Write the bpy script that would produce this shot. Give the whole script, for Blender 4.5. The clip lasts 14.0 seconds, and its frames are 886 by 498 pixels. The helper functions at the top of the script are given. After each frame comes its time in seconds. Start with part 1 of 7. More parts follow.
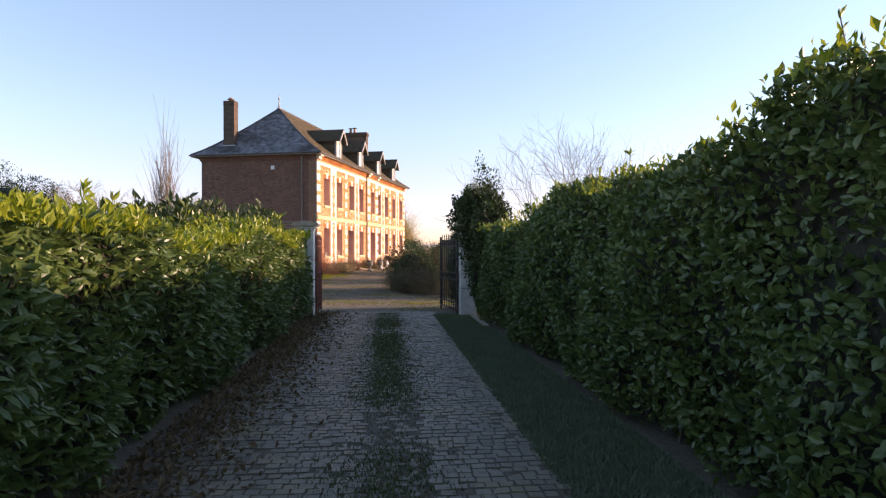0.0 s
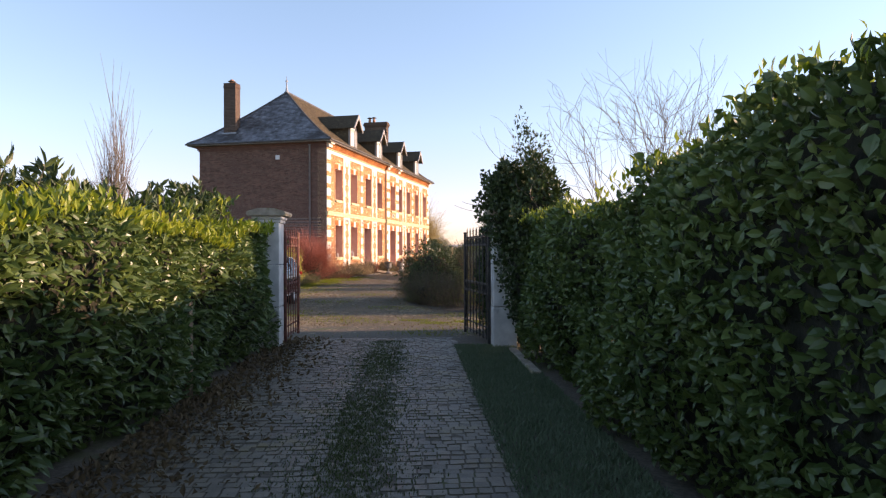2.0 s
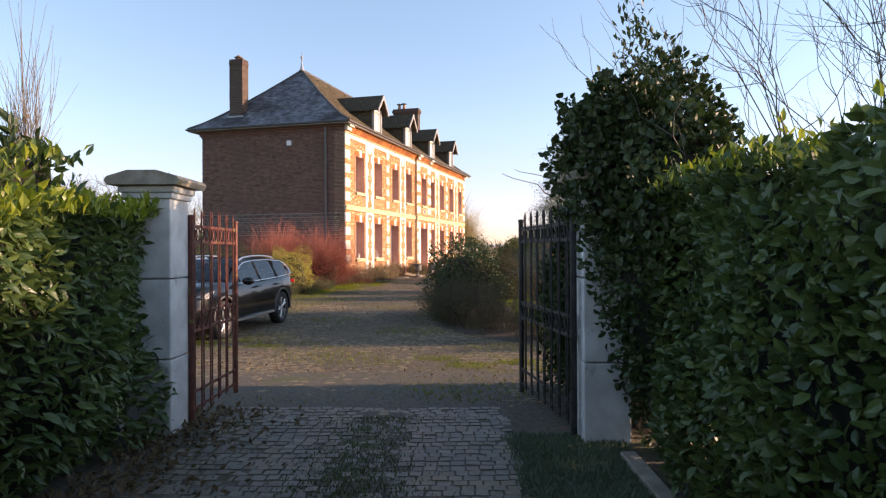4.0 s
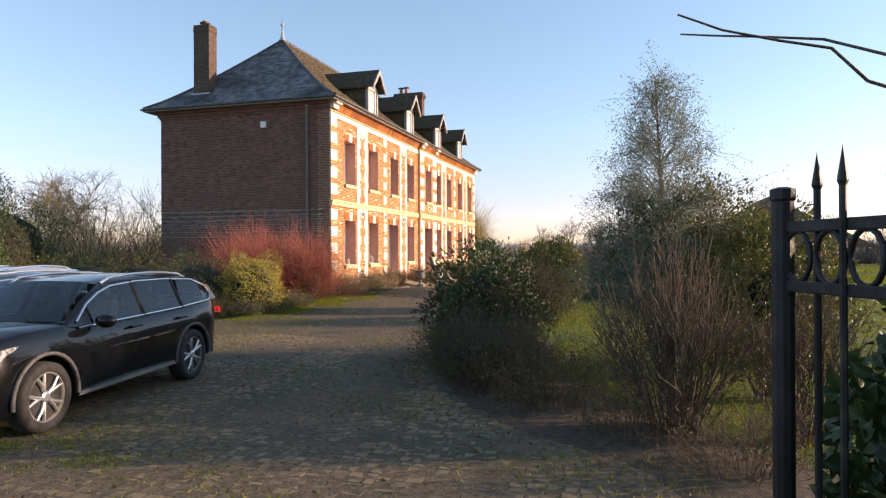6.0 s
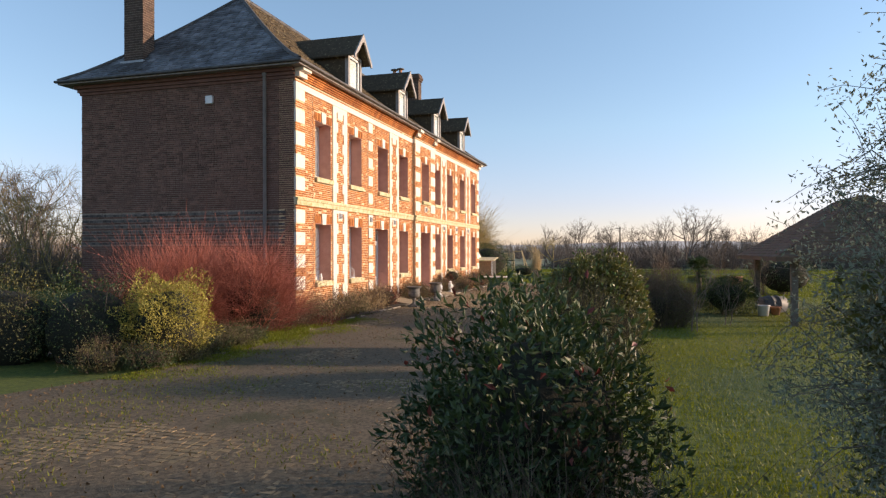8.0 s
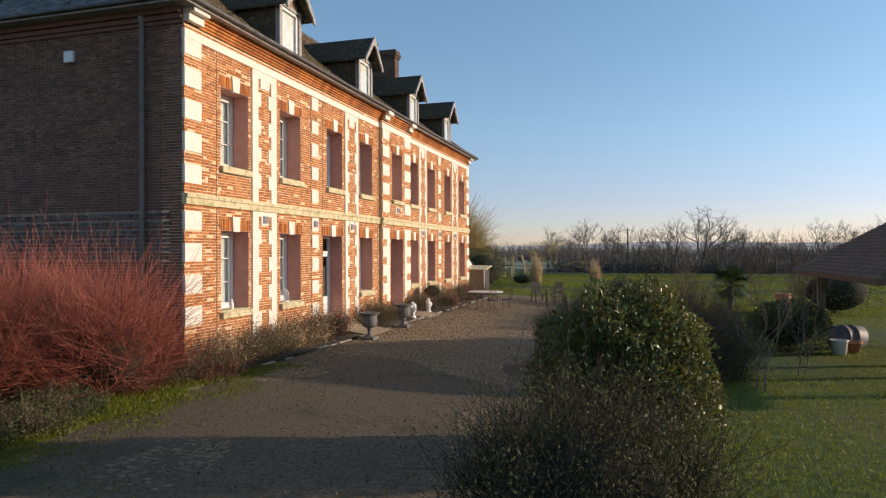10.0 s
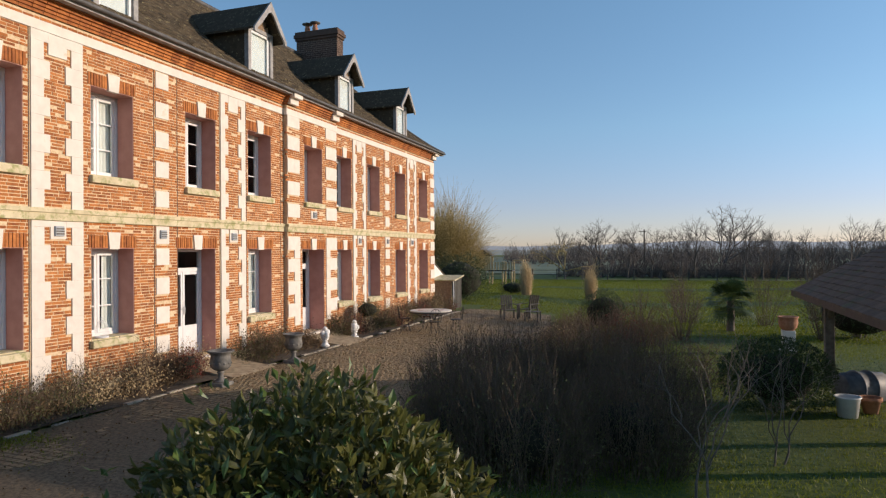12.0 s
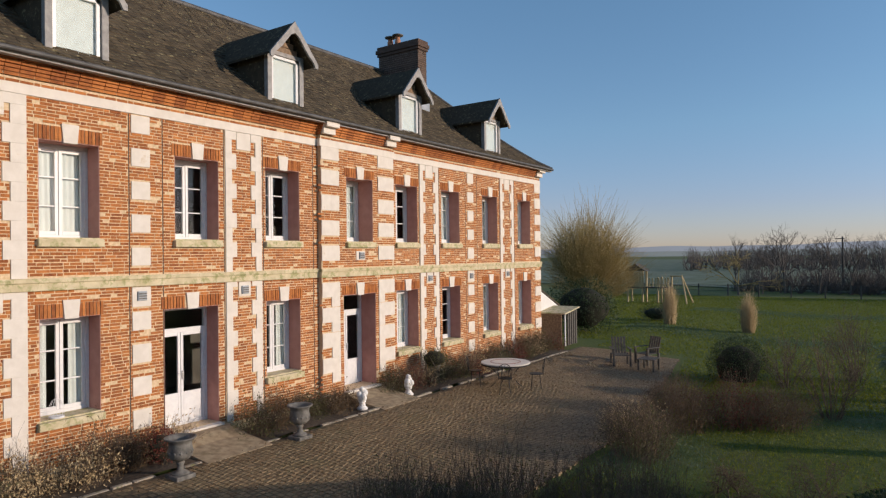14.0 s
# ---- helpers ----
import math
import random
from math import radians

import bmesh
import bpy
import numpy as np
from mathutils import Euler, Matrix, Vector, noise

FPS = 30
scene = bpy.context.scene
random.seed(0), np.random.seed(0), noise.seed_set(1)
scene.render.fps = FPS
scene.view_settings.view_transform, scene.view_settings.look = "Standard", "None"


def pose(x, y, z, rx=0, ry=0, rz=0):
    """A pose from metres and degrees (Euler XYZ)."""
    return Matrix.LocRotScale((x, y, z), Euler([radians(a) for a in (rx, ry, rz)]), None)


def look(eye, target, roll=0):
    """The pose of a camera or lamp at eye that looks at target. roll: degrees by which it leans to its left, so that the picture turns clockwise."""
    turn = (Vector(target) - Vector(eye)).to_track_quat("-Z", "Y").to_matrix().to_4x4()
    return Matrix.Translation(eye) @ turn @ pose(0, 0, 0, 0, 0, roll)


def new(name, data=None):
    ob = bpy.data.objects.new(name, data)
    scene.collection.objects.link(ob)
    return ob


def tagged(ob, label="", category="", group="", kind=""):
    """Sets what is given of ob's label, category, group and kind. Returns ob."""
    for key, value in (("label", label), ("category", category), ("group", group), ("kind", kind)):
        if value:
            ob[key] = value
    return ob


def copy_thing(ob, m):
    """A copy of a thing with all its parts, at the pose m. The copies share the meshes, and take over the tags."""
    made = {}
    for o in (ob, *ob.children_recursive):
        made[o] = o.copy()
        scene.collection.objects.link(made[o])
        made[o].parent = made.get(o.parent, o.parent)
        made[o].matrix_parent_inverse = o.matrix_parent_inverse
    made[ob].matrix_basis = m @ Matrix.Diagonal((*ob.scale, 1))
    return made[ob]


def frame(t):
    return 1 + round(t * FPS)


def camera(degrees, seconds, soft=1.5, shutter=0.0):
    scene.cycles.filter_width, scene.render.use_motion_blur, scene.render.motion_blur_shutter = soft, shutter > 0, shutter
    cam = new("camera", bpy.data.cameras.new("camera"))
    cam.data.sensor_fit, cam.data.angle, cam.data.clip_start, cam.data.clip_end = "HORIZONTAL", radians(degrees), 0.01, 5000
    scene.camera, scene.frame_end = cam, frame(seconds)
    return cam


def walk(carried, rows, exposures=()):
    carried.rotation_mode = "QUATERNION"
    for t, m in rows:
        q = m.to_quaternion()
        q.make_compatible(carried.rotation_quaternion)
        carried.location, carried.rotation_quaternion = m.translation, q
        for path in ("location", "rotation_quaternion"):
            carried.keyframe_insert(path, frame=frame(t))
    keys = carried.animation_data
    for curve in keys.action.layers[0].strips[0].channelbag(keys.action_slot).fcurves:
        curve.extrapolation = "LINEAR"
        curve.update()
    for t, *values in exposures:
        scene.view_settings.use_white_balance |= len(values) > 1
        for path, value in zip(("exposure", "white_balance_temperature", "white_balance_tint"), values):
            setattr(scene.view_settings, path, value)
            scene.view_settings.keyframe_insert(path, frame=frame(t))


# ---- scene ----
cam = camera(67.8, 14.0, soft=1.25)
METRES, EYE, TILT, LEAN, TURN = 37.0, 1.55, 0.0, 0.0, 10.0
ROWS = [
    (0.0, 0.0, 0.0, 0.0, 0.0, 0.14, 0.15),
    (0.5, 0.0006, 0.0329, -0.0, 0.4, 0.15, 0.15),
    (1.0, 0.0014, 0.0662, 0.0001, 0.86, 0.16, 0.13),
    (1.5, 0.0017, 0.0995, 0.0002, 1.61, 0.16, 0.16),
    (2.0, 0.0015, 0.133, 0.0003, 2.45, 0.16, 0.19),
    (2.5, 0.0009, 0.1671, 0.0004, 3.38, 0.17, 0.22),
    (3.0, -0.0001, 0.202, 0.0002, 4.33, 0.18, 0.24),
    (5.5, -0.0161, 0.3805, 0.0035, 6.35, 0.15, 0.26),
    (6.0, -0.0195, 0.4181, 0.0054, 6.33, 0.17, 0.25),
    (6.5, -0.0234, 0.456, 0.0076, 6.32, 0.18, 0.25),
    (7.0, -0.0272, 0.4942, 0.0102, 6.3, 0.19, 0.2),
    (9.5, -0.0357, 0.6879, 0.0228, 6.37, 0.25, 0.2),
    (10.0, -0.0257, 0.7243, 0.0252, 6.63, 0.26, 0.23),
    (10.5, -0.0112, 0.758, 0.0275, 7.0, 0.26, 0.27),
    (11.0, 0.0063, 0.7897, 0.0297, 7.47, 0.27, 0.32),
    (11.5, 0.0256, 0.8193, 0.0319, 8.24, 0.29, 0.36),
    (12.0, 0.0453, 0.8484, 0.0346, 9.31, 0.31, 0.43),
    (12.5, 0.0644, 0.8757, 0.0388, 10.8, 0.37, 0.5),
    (13.0, 0.0811, 0.9027, 0.0467, 14.04, 0.43, 0.66),
    (13.5, 0.0963, 0.929, 0.0567, 19.16, 0.44, 0.66),
    (14.0, 0.1093, 0.9543, 0.0655, 24.95, 0.51, 0.69),
]
walk(cam, [(t, pose(0, 0, EYE, TILT, LEAN, TURN) @ pose(METRES * x, METRES * y, METRES * z, 90 + pitch, roll, yaw)) for t, x, y, z, yaw, pitch, roll in ROWS],
     exposures=[(0.0, 0.91, 8500, 31), (3.0, 0.93, 8500, 30), (6.5, 0.68, 8200, 22), (9.5, 0.14, 7500, 16), (11.0, -0.06, 7000, 12), (12.7, -0.16, 6750, 12), (14.0, -0.34, 6600, 12)])

# ---- light ----
SUN_ELEV, SUN_AZ = radians(12.5), radians(20.0)      # height, and angle from +x towards +y
to_sun = Vector((math.cos(SUN_AZ) * math.cos(SUN_ELEV), math.sin(SUN_AZ) * math.cos(SUN_ELEV), math.sin(SUN_ELEV)))
world = bpy.data.worlds.new("sky")
scene.world = world
world.use_nodes = True
wn = world.node_tree.nodes
sky = wn.new("ShaderNodeTexSky")
sky.sky_type, sky.sun_disc = "NISHITA", False
sky.sun_elevation, sky.sun_rotation = SUN_ELEV, math.pi / 2 - SUN_AZ
sky.air_density, sky.dust_density, sky.ozone_density = 0.75, 0.28, 2.0
wn["Background"].inputs["Strength"].default_value = 0.24
haze = wn.new("ShaderNodeHueSaturation")
haze.inputs["Saturation"].default_value = 1.0
world.node_tree.links.new(sky.outputs["Color"], haze.inputs["Color"])
pink = wn.new("ShaderNodeMix")
pink.data_type, pink.blend_type = "RGBA", "MULTIPLY"
pink.inputs["Factor"].default_value = 1.0
pink.inputs["B"].default_value = (1.02, 0.985, 1.0, 1.0)
world.node_tree.links.new(haze.outputs["Color"], pink.inputs["A"])
# morning haze: the sky pales and turns rosy towards the horizon, and is a deeper blue above
way, up_axis, veil, air = wn.new("ShaderNodeTexCoord"), wn.new("ShaderNodeSeparateXYZ"), wn.new("ShaderNodeValToRGB"), wn.new("ShaderNodeMix")
world.node_tree.links.new(way.outputs["Generated"], up_axis.inputs["Vector"])
world.node_tree.links.new(up_axis.outputs["Z"], veil.inputs["Fac"])
veil.color_ramp.elements[0].position, veil.color_ramp.elements[0].color = 0.0, (0.61, 0.54, 0.61, 1)
veil.color_ramp.elements[1].position, veil.color_ramp.elements[1].color = 0.36, (0.81, 0.98, 0.95, 1)
for at, tint in ((0.07, (0.65, 0.61, 0.69, 1)), (0.18, (0.74, 0.83, 0.82, 1))):
    veil.color_ramp.elements.new(at).color = tint
air.data_type, air.blend_type = "RGBA", "MULTIPLY"
air.inputs["Factor"].default_value = 1.0
world.node_tree.links.new(pink.outputs["Result"], air.inputs["A"])
world.node_tree.links.new(veil.outputs["Color"], air.inputs["B"])
world.node_tree.links.new(air.outputs["Result"], wn["Background"].inputs["Color"])
sun_lamp = new("sun", bpy.data.lights.new("sun", "SUN"))
sun_lamp.data.energy, sun_lamp.data.angle, sun_lamp.data.color = 4.35, radians(0.6), (1.0, 0.83, 0.68)
sun_lamp.matrix_world = look(to_sun * 50, (0, 0, 0))


# ---- materials ----
def mat(name, c1, c2, scale=8.0, rough=0.8, metal=0.0, bump=0.3, bscale=60.0, island=0.0, objrand=0.0, spec=0.5,
        c3=None, c3scale=1.2, c3at=0.55, translucent=0.0, coat=0.0):
    """A node material: two colours mixed by fine noise, a third in patches, and relief."""
    m = bpy.data.materials.new(name)
    m.use_nodes = True
    nt = m.node_tree
    n, link = nt.nodes, nt.links.new
    bsdf, out = n["Principled BSDF"], n["Material Output"]
    geo = n.new("ShaderNodeNewGeometry")
    tex = n.new("ShaderNodeTexNoise")
    tex.inputs["Scale"].default_value, tex.inputs["Detail"].default_value = scale, 4.0
    link(geo.outputs["Position"], tex.inputs["Vector"])
    mix = n.new("ShaderNodeMix")
    mix.data_type = "RGBA"
    ramp = n.new("ShaderNodeMapRange")
    ramp.inputs["From Min"].default_value, ramp.inputs["From Max"].default_value = 0.35, 0.65
    link(tex.outputs["Fac"], ramp.inputs["Value"])
    fac = ramp.outputs["Result"]
    if island or objrand:
        if island:
            src, amount = geo.outputs["Random Per Island"], island
        else:
            src, amount = n.new("ShaderNodeObjectInfo").outputs["Random"], objrand
        blend = n.new("ShaderNodeMix")
        blend.inputs["Factor"].default_value = amount
        link(fac, blend.inputs["A"])
        link(src, blend.inputs["B"])
        fac = blend.outputs["Result"]
    link(fac, mix.inputs["Factor"])
    mix.inputs["A"].default_value, mix.inputs["B"].default_value = (*c1, 1), (*c2, 1)
    col = mix.outputs["Result"]
    if c3:
        big = n.new("ShaderNodeTexNoise")
        big.inputs["Scale"].default_value, big.inputs["Detail"].default_value = c3scale, 6.0
        big.inputs["Roughness"].default_value = 0.7
        link(geo.outputs["Position"], big.inputs["Vector"])
        r2 = n.new("ShaderNodeMapRange")
        r2.inputs["From Min"].default_value, r2.inputs["From Max"].default_value = c3at, c3at + 0.12
        link(big.outputs["Fac"], r2.inputs["Value"])
        mix2 = n.new("ShaderNodeMix")
        mix2.data_type = "RGBA"
        mix2.inputs["B"].default_value = (*c3, 1)
        link(r2.outputs["Result"], mix2.inputs["Factor"])
        link(col, mix2.inputs["A"])
        col = mix2.outputs["Result"]
    link(col, bsdf.inputs["Base Color"])
    bsdf.inputs["Roughness"].default_value, bsdf.inputs["Metallic"].default_value = rough, metal
    bsdf.inputs["Specular IOR Level"].default_value = spec
    bsdf.inputs["Coat Weight"].default_value = coat
    if coat:
        bsdf.inputs["Coat Roughness"].default_value = 0.03
    if bump:
        fine = n.new("ShaderNodeTexNoise")
        fine.inputs["Scale"].default_value, fine.inputs["Detail"].default_value = bscale, 3.0
        link(geo.outputs["Position"], fine.inputs["Vector"])
        bp = n.new("ShaderNodeBump")
        bp.inputs["Strength"].default_value, bp.inputs["Distance"].default_value = bump, 0.01
        link(fine.outputs["Fac"], bp.inputs["Height"])
        link(bp.outputs["Normal"], bsdf.inputs["Normal"])
    if translucent:
        tr = n.new("ShaderNodeBsdfTranslucent")
        link(col, tr.inputs["Color"])
        ms = n.new("ShaderNodeMixShader")
        ms.inputs["Fac"].default_value = translucent
        link(bsdf.outputs["BSDF"], ms.inputs[1])
        link(tr.outputs["BSDF"], ms.inputs[2])
        link(ms.outputs["Shader"], out.inputs["Surface"])
    return m


def glass_mat(name, tint=(0.9, 0.95, 0.95), rough=0.0, base=0.03):
    m = bpy.data.materials.new(name)
    m.use_nodes = True
    nt = m.node_tree
    n, link = nt.nodes, nt.links.new
    n.remove(n["Principled BSDF"])
    tr, gl, ms = n.new("ShaderNodeBsdfTransparent"), n.new("ShaderNodeBsdfGlossy"), n.new("ShaderNodeMixShader")
    lw, pw, mr = n.new("ShaderNodeLayerWeight"), n.new("ShaderNodeMath"), n.new("ShaderNodeMapRange")
    tr.inputs["Color"].default_value = (*tint, 1)
    gl.inputs["Roughness"].default_value = rough
    lw.inputs["Blend"].default_value = 0.5
    pw.operation = "POWER"
    pw.inputs[1].default_value = 4.5
    link(lw.outputs["Facing"], pw.inputs[0])
    mr.inputs["To Min"].default_value, mr.inputs["To Max"].default_value = base, 0.75
    link(pw.outputs["Value"], mr.inputs["Value"])
    link(mr.outputs["Result"], ms.inputs["Fac"])
    link(tr.outputs["BSDF"], ms.inputs[1])
    link(gl.outputs["BSDF"], ms.inputs[2])
    link(ms.outputs["Shader"], n["Material Output"].inputs["Surface"])
    return m


M_BRICK = mat("orange_brick", (0.20, 0.055, 0.016), (0.56, 0.205, 0.055), 11, 0.9, island=0.62, bump=0.6, bscale=70, c3=(0.62, 0.42, 0.25), c3scale=3.4, c3at=0.665)
M_BRICK_ONE = mat("orange_brick_single", (0.20, 0.055, 0.016), (0.56, 0.205, 0.055), 11, 0.9, objrand=0.62, bump=0.6, bscale=70, c3=(0.62, 0.42, 0.25), c3scale=3.4, c3at=0.665)
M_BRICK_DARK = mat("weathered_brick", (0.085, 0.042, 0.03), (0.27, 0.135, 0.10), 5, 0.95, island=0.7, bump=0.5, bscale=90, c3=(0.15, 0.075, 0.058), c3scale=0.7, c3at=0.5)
# dark brown, for the chimneys and the vertical joints of the front
M_BRICK_BROWN = mat("dark_brown_brick", (0.055, 0.038, 0.030), (0.12, 0.075, 0.055), 6, 0.95, island=0.6, bump=0.5, c3=(0.09, 0.09, 0.05), c3scale=3.0, c3at=0.62)
M_MORTAR = mat("lime_mortar", (0.58, 0.42, 0.25), (0.74, 0.57, 0.37), 20, 0.95, bump=0.5, bscale=120)
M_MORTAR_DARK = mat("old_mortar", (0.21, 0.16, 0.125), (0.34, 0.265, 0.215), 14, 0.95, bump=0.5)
M_STONE = mat("white_limestone", (0.66, 0.60, 0.52), (0.76, 0.70, 0.62), 6, 0.85, bump=0.25, bscale=50, island=0.3, c3=(0.60, 0.50, 0.36), c3scale=3.0, c3at=0.62)
M_LEDGE = mat("mossy_stone", (0.52, 0.44, 0.27), (0.66, 0.57, 0.38), 5, 0.9, bump=0.4, c3=(0.33, 0.32, 0.14), c3scale=6.0, c3at=0.5)
M_TANSLAB = mat("worn_tan_slab", (0.26, 0.19, 0.115), (0.42, 0.33, 0.21), 7, 0.9, bump=0.4, c3=(0.20, 0.16, 0.09), c3scale=2.5, c3at=0.55)
M_FLINT = mat("flint", (0.05, 0.042, 0.037), (0.19, 0.16, 0.14), 12, 0.85, island=0.8, bump=0.4)
M_REVEAL = mat("mauve_render", (0.46, 0.23, 0.19), (0.53, 0.28, 0.23), 5, 0.85, bump=0.15)
M_SLATE = mat("brown_slate", (0.042, 0.034, 0.025), (0.125, 0.097, 0.062), 7, 0.92, island=0.7, bump=0.8, bscale=45, c3=(0.29, 0.255, 0.145), c3scale=10.0, c3at=0.57, spec=0.2)
M_LEAD = mat("dull_zinc", (0.27, 0.30, 0.33), (0.36, 0.39, 0.42), 4, 0.5, 0.0, bump=0.1)
M_FROST = mat("frosted_slate", (0.04, 0.042, 0.047), (0.24, 0.26, 0.285), 2.2, 0.7, island=0.55, bump=0.4, c3=(0.05, 0.047, 0.046), c3scale=0.7, c3at=0.50)
M_GUTTER = mat("dark_zinc", (0.06, 0.058, 0.056), (0.11, 0.105, 0.10), 5, 0.6, 0.2, bump=0.1)
M_WHITE = mat("white_paint", (0.70, 0.70, 0.70), (0.76, 0.76, 0.75), 12, 0.4, bump=0.03)
M_GREYWOOD = mat("grey_paint_wood", (0.25, 0.24, 0.23), (0.36, 0.34, 0.32), 9, 0.7, bump=0.3)
M_OLDWOOD = mat("old_wood", (0.16, 0.10, 0.06), (0.30, 0.20, 0.12), 14, 0.8, bump=0.4)
M_GLASS = glass_mat("window_glass")
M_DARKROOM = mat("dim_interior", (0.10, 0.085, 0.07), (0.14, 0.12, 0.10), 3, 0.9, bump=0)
M_CURTAIN = mat("net_curtain", (0.72, 0.70, 0.66), (0.80, 0.78, 0.74), 6, 0.9, bump=0.2)
M_SETT = mat("grey_sett", (0.10, 0.085, 0.062), (0.215, 0.18, 0.13), 10, 0.5, island=0.6, bump=0.5, bscale=80, c3=(0.21, 0.165, 0.085), c3scale=1.6, c3at=0.54)
M_SETT_ONE = mat("grey_sett_single", (0.10, 0.085, 0.062), (0.215, 0.18, 0.13), 10, 0.5, objrand=0.6, bump=0.5, bscale=80, c3=(0.21, 0.165, 0.085), c3scale=1.6, c3at=0.54)
M_GRAVEL = mat("gritty_soil", (0.078, 0.064, 0.046), (0.15, 0.125, 0.09), 30, 0.95, bump=0.8, bscale=100, c3=(0.09, 0.10, 0.035), c3scale=0.9, c3at=0.56)
M_SETT_WARM = mat("sandy_sett", (0.15, 0.102, 0.052), (0.29, 0.21, 0.112), 10, 0.7, island=0.55, bump=0.5, bscale=80, c3=(0.20, 0.15, 0.075), c3scale=1.1, c3at=0.52)
M_SETT_WARM_ONE = mat("sandy_sett_single", (0.15, 0.102, 0.052), (0.29, 0.21, 0.112), 10, 0.7, objrand=0.55, bump=0.5, bscale=80, c3=(0.20, 0.15, 0.075), c3scale=1.1, c3at=0.52)
M_SAND = mat("gritty_drive", (0.075, 0.055, 0.032), (0.165, 0.125, 0.076), 22, 0.95, bump=1.0, bscale=60, c3=(0.06, 0.058, 0.024), c3scale=0.55, c3at=0.55)
M_KERB = mat("dark_kerb_stone", (0.07, 0.06, 0.045), (0.15, 0.13, 0.10), 9, 0.9, bump=0.5, c3=(0.07, 0.08, 0.03), c3scale=5.0, c3at=0.55)
M_GROUND = mat("meadow_ground", (0.05, 0.078, 0.007), (0.10, 0.13, 0.013), 12, 0.95, bump=0.8, bscale=50, c3=(0.11, 0.105, 0.04), c3scale=0.25, c3at=0.57)
M_SOIL = mat("bed_soil", (0.05, 0.036, 0.024), (0.11, 0.08, 0.05), 12, 0.95, bump=1.0, bscale=50)
M_GRASS = mat("grass_blades", (0.10, 0.135, 0.006), (0.22, 0.245, 0.012), 3, 0.6, island=0.7, bump=0, translucent=0.4)
M_FROSTGRASS = mat("frosty_grass", (0.085, 0.14, 0.065), (0.165, 0.225, 0.14), 3, 0.8, island=0.7, bump=0, translucent=0.2)
M_LAUREL = mat("laurel_leaf", (0.05, 0.10, 0.032), (0.14, 0.20, 0.05), 2, 0.34, island=0.75, bump=0, translucent=0.3)
# young leaves, brightened and yellowed to carry the sunlight on the hedge top
M_LAUREL_NEW_LIT = mat("young_sunlit_laurel_leaf", (0.17, 0.245, 0.02), (0.33, 0.355, 0.04), 2, 0.4, island=0.75, bump=0, translucent=0.4)
M_EVERGREEN = mat("dark_evergreen_leaf", (0.02, 0.045, 0.012), (0.065, 0.10, 0.025), 2, 0.48, island=0.75, bump=0, translucent=0.2)
M_VIBURNUM = mat("olive_evergreen_leaf", (0.055, 0.065, 0.015), (0.16, 0.155, 0.04), 2, 0.4, island=0.75, bump=0, translucent=0.4)
M_BARREL = mat("grey_plastic_barrel", (0.10, 0.11, 0.125), (0.17, 0.18, 0.20), 9, 0.6, bump=0.05)
M_YELLOWLEAF = mat("variegated_leaf", (0.22, 0.20, 0.03), (0.58, 0.48, 0.11), 3, 0.5, island=0.85, bump=0, translucent=0.3)
M_BROWNLEAF = mat("dry_brown_leaf", (0.10, 0.06, 0.03), (0.20, 0.13, 0.06), 3, 0.8, island=0.8, bump=0, translucent=0.2)
M_REDLEAF = mat("dark_red_leaf", (0.10, 0.02, 0.015), (0.25, 0.05, 0.03), 3, 0.5, island=0.8, bump=0, translucent=0.25)
M_SILVERLEAF = mat("silver_green_leaf", (0.15, 0.175, 0.12), (0.30, 0.33, 0.24), 3, 0.9, island=0.8, bump=0, translucent=0.3)
M_HERB = mat("olive_herb_leaf", (0.06, 0.066, 0.022), (0.165, 0.155, 0.058), 3, 0.7, island=0.8, bump=0, translucent=0.25)
M_MOSS = mat("lane_moss", (0.05, 0.08, 0.022), (0.12, 0.15, 0.05), 3, 0.8, island=0.8, bump=0, translucent=0.2)
# near-black: the shade inside hedges and shrubs as a colour; also on spirea stems
M_CORE = mat("shade_dark", (0.012, 0.014, 0.007), (0.03, 0.026, 0.014), 20, 0.95, bump=0.8)
M_BARK = mat("grey_bark", (0.09, 0.075, 0.06), (0.19, 0.16, 0.13), 14, 0.9, bump=0.6, island=0.4)
M_TWIG = mat("brown_twig", (0.065, 0.045, 0.03), (0.15, 0.105, 0.068), 9, 0.85, bump=0.2, island=0.6)
M_REDTWIG = mat("red_dogwood_twig", (0.17, 0.035, 0.025), (0.42, 0.13, 0.085), 4, 0.55, bump=0, island=0.8)
M_STRAW = mat("straw", (0.42, 0.30, 0.15), (0.60, 0.46, 0.26), 6, 0.8, bump=0, island=0.7)
M_WILLOW = mat("yellow_willow_twig", (0.26, 0.19, 0.07), (0.40, 0.30, 0.11), 4, 0.8, bump=0, island=0.6)
M_FARTREE = mat("far_bare_twig", (0.075, 0.064, 0.057), (0.14, 0.12, 0.105), 1, 0.95, bump=0, island=0.6)
M_PILLAR = mat("white_masonry", (0.55, 0.53, 0.49), (0.74, 0.72, 0.67), 5, 0.85, bump=0.3, c3=(0.30, 0.29, 0.24), c3scale=4.0, c3at=0.6)
M_CAP = mat("mossy_coping", (0.26, 0.22, 0.17), (0.40, 0.34, 0.26), 9, 0.9, bump=0.5, c3=(0.20, 0.20, 0.08), c3scale=7.0, c3at=0.55)
M_IRON = mat("painted_iron", (0.018, 0.017, 0.016), (0.05, 0.045, 0.04), 9, 0.55, 0.3, bump=0.2, c3=(0.10, 0.10, 0.05), c3scale=9.0, c3at=0.6)
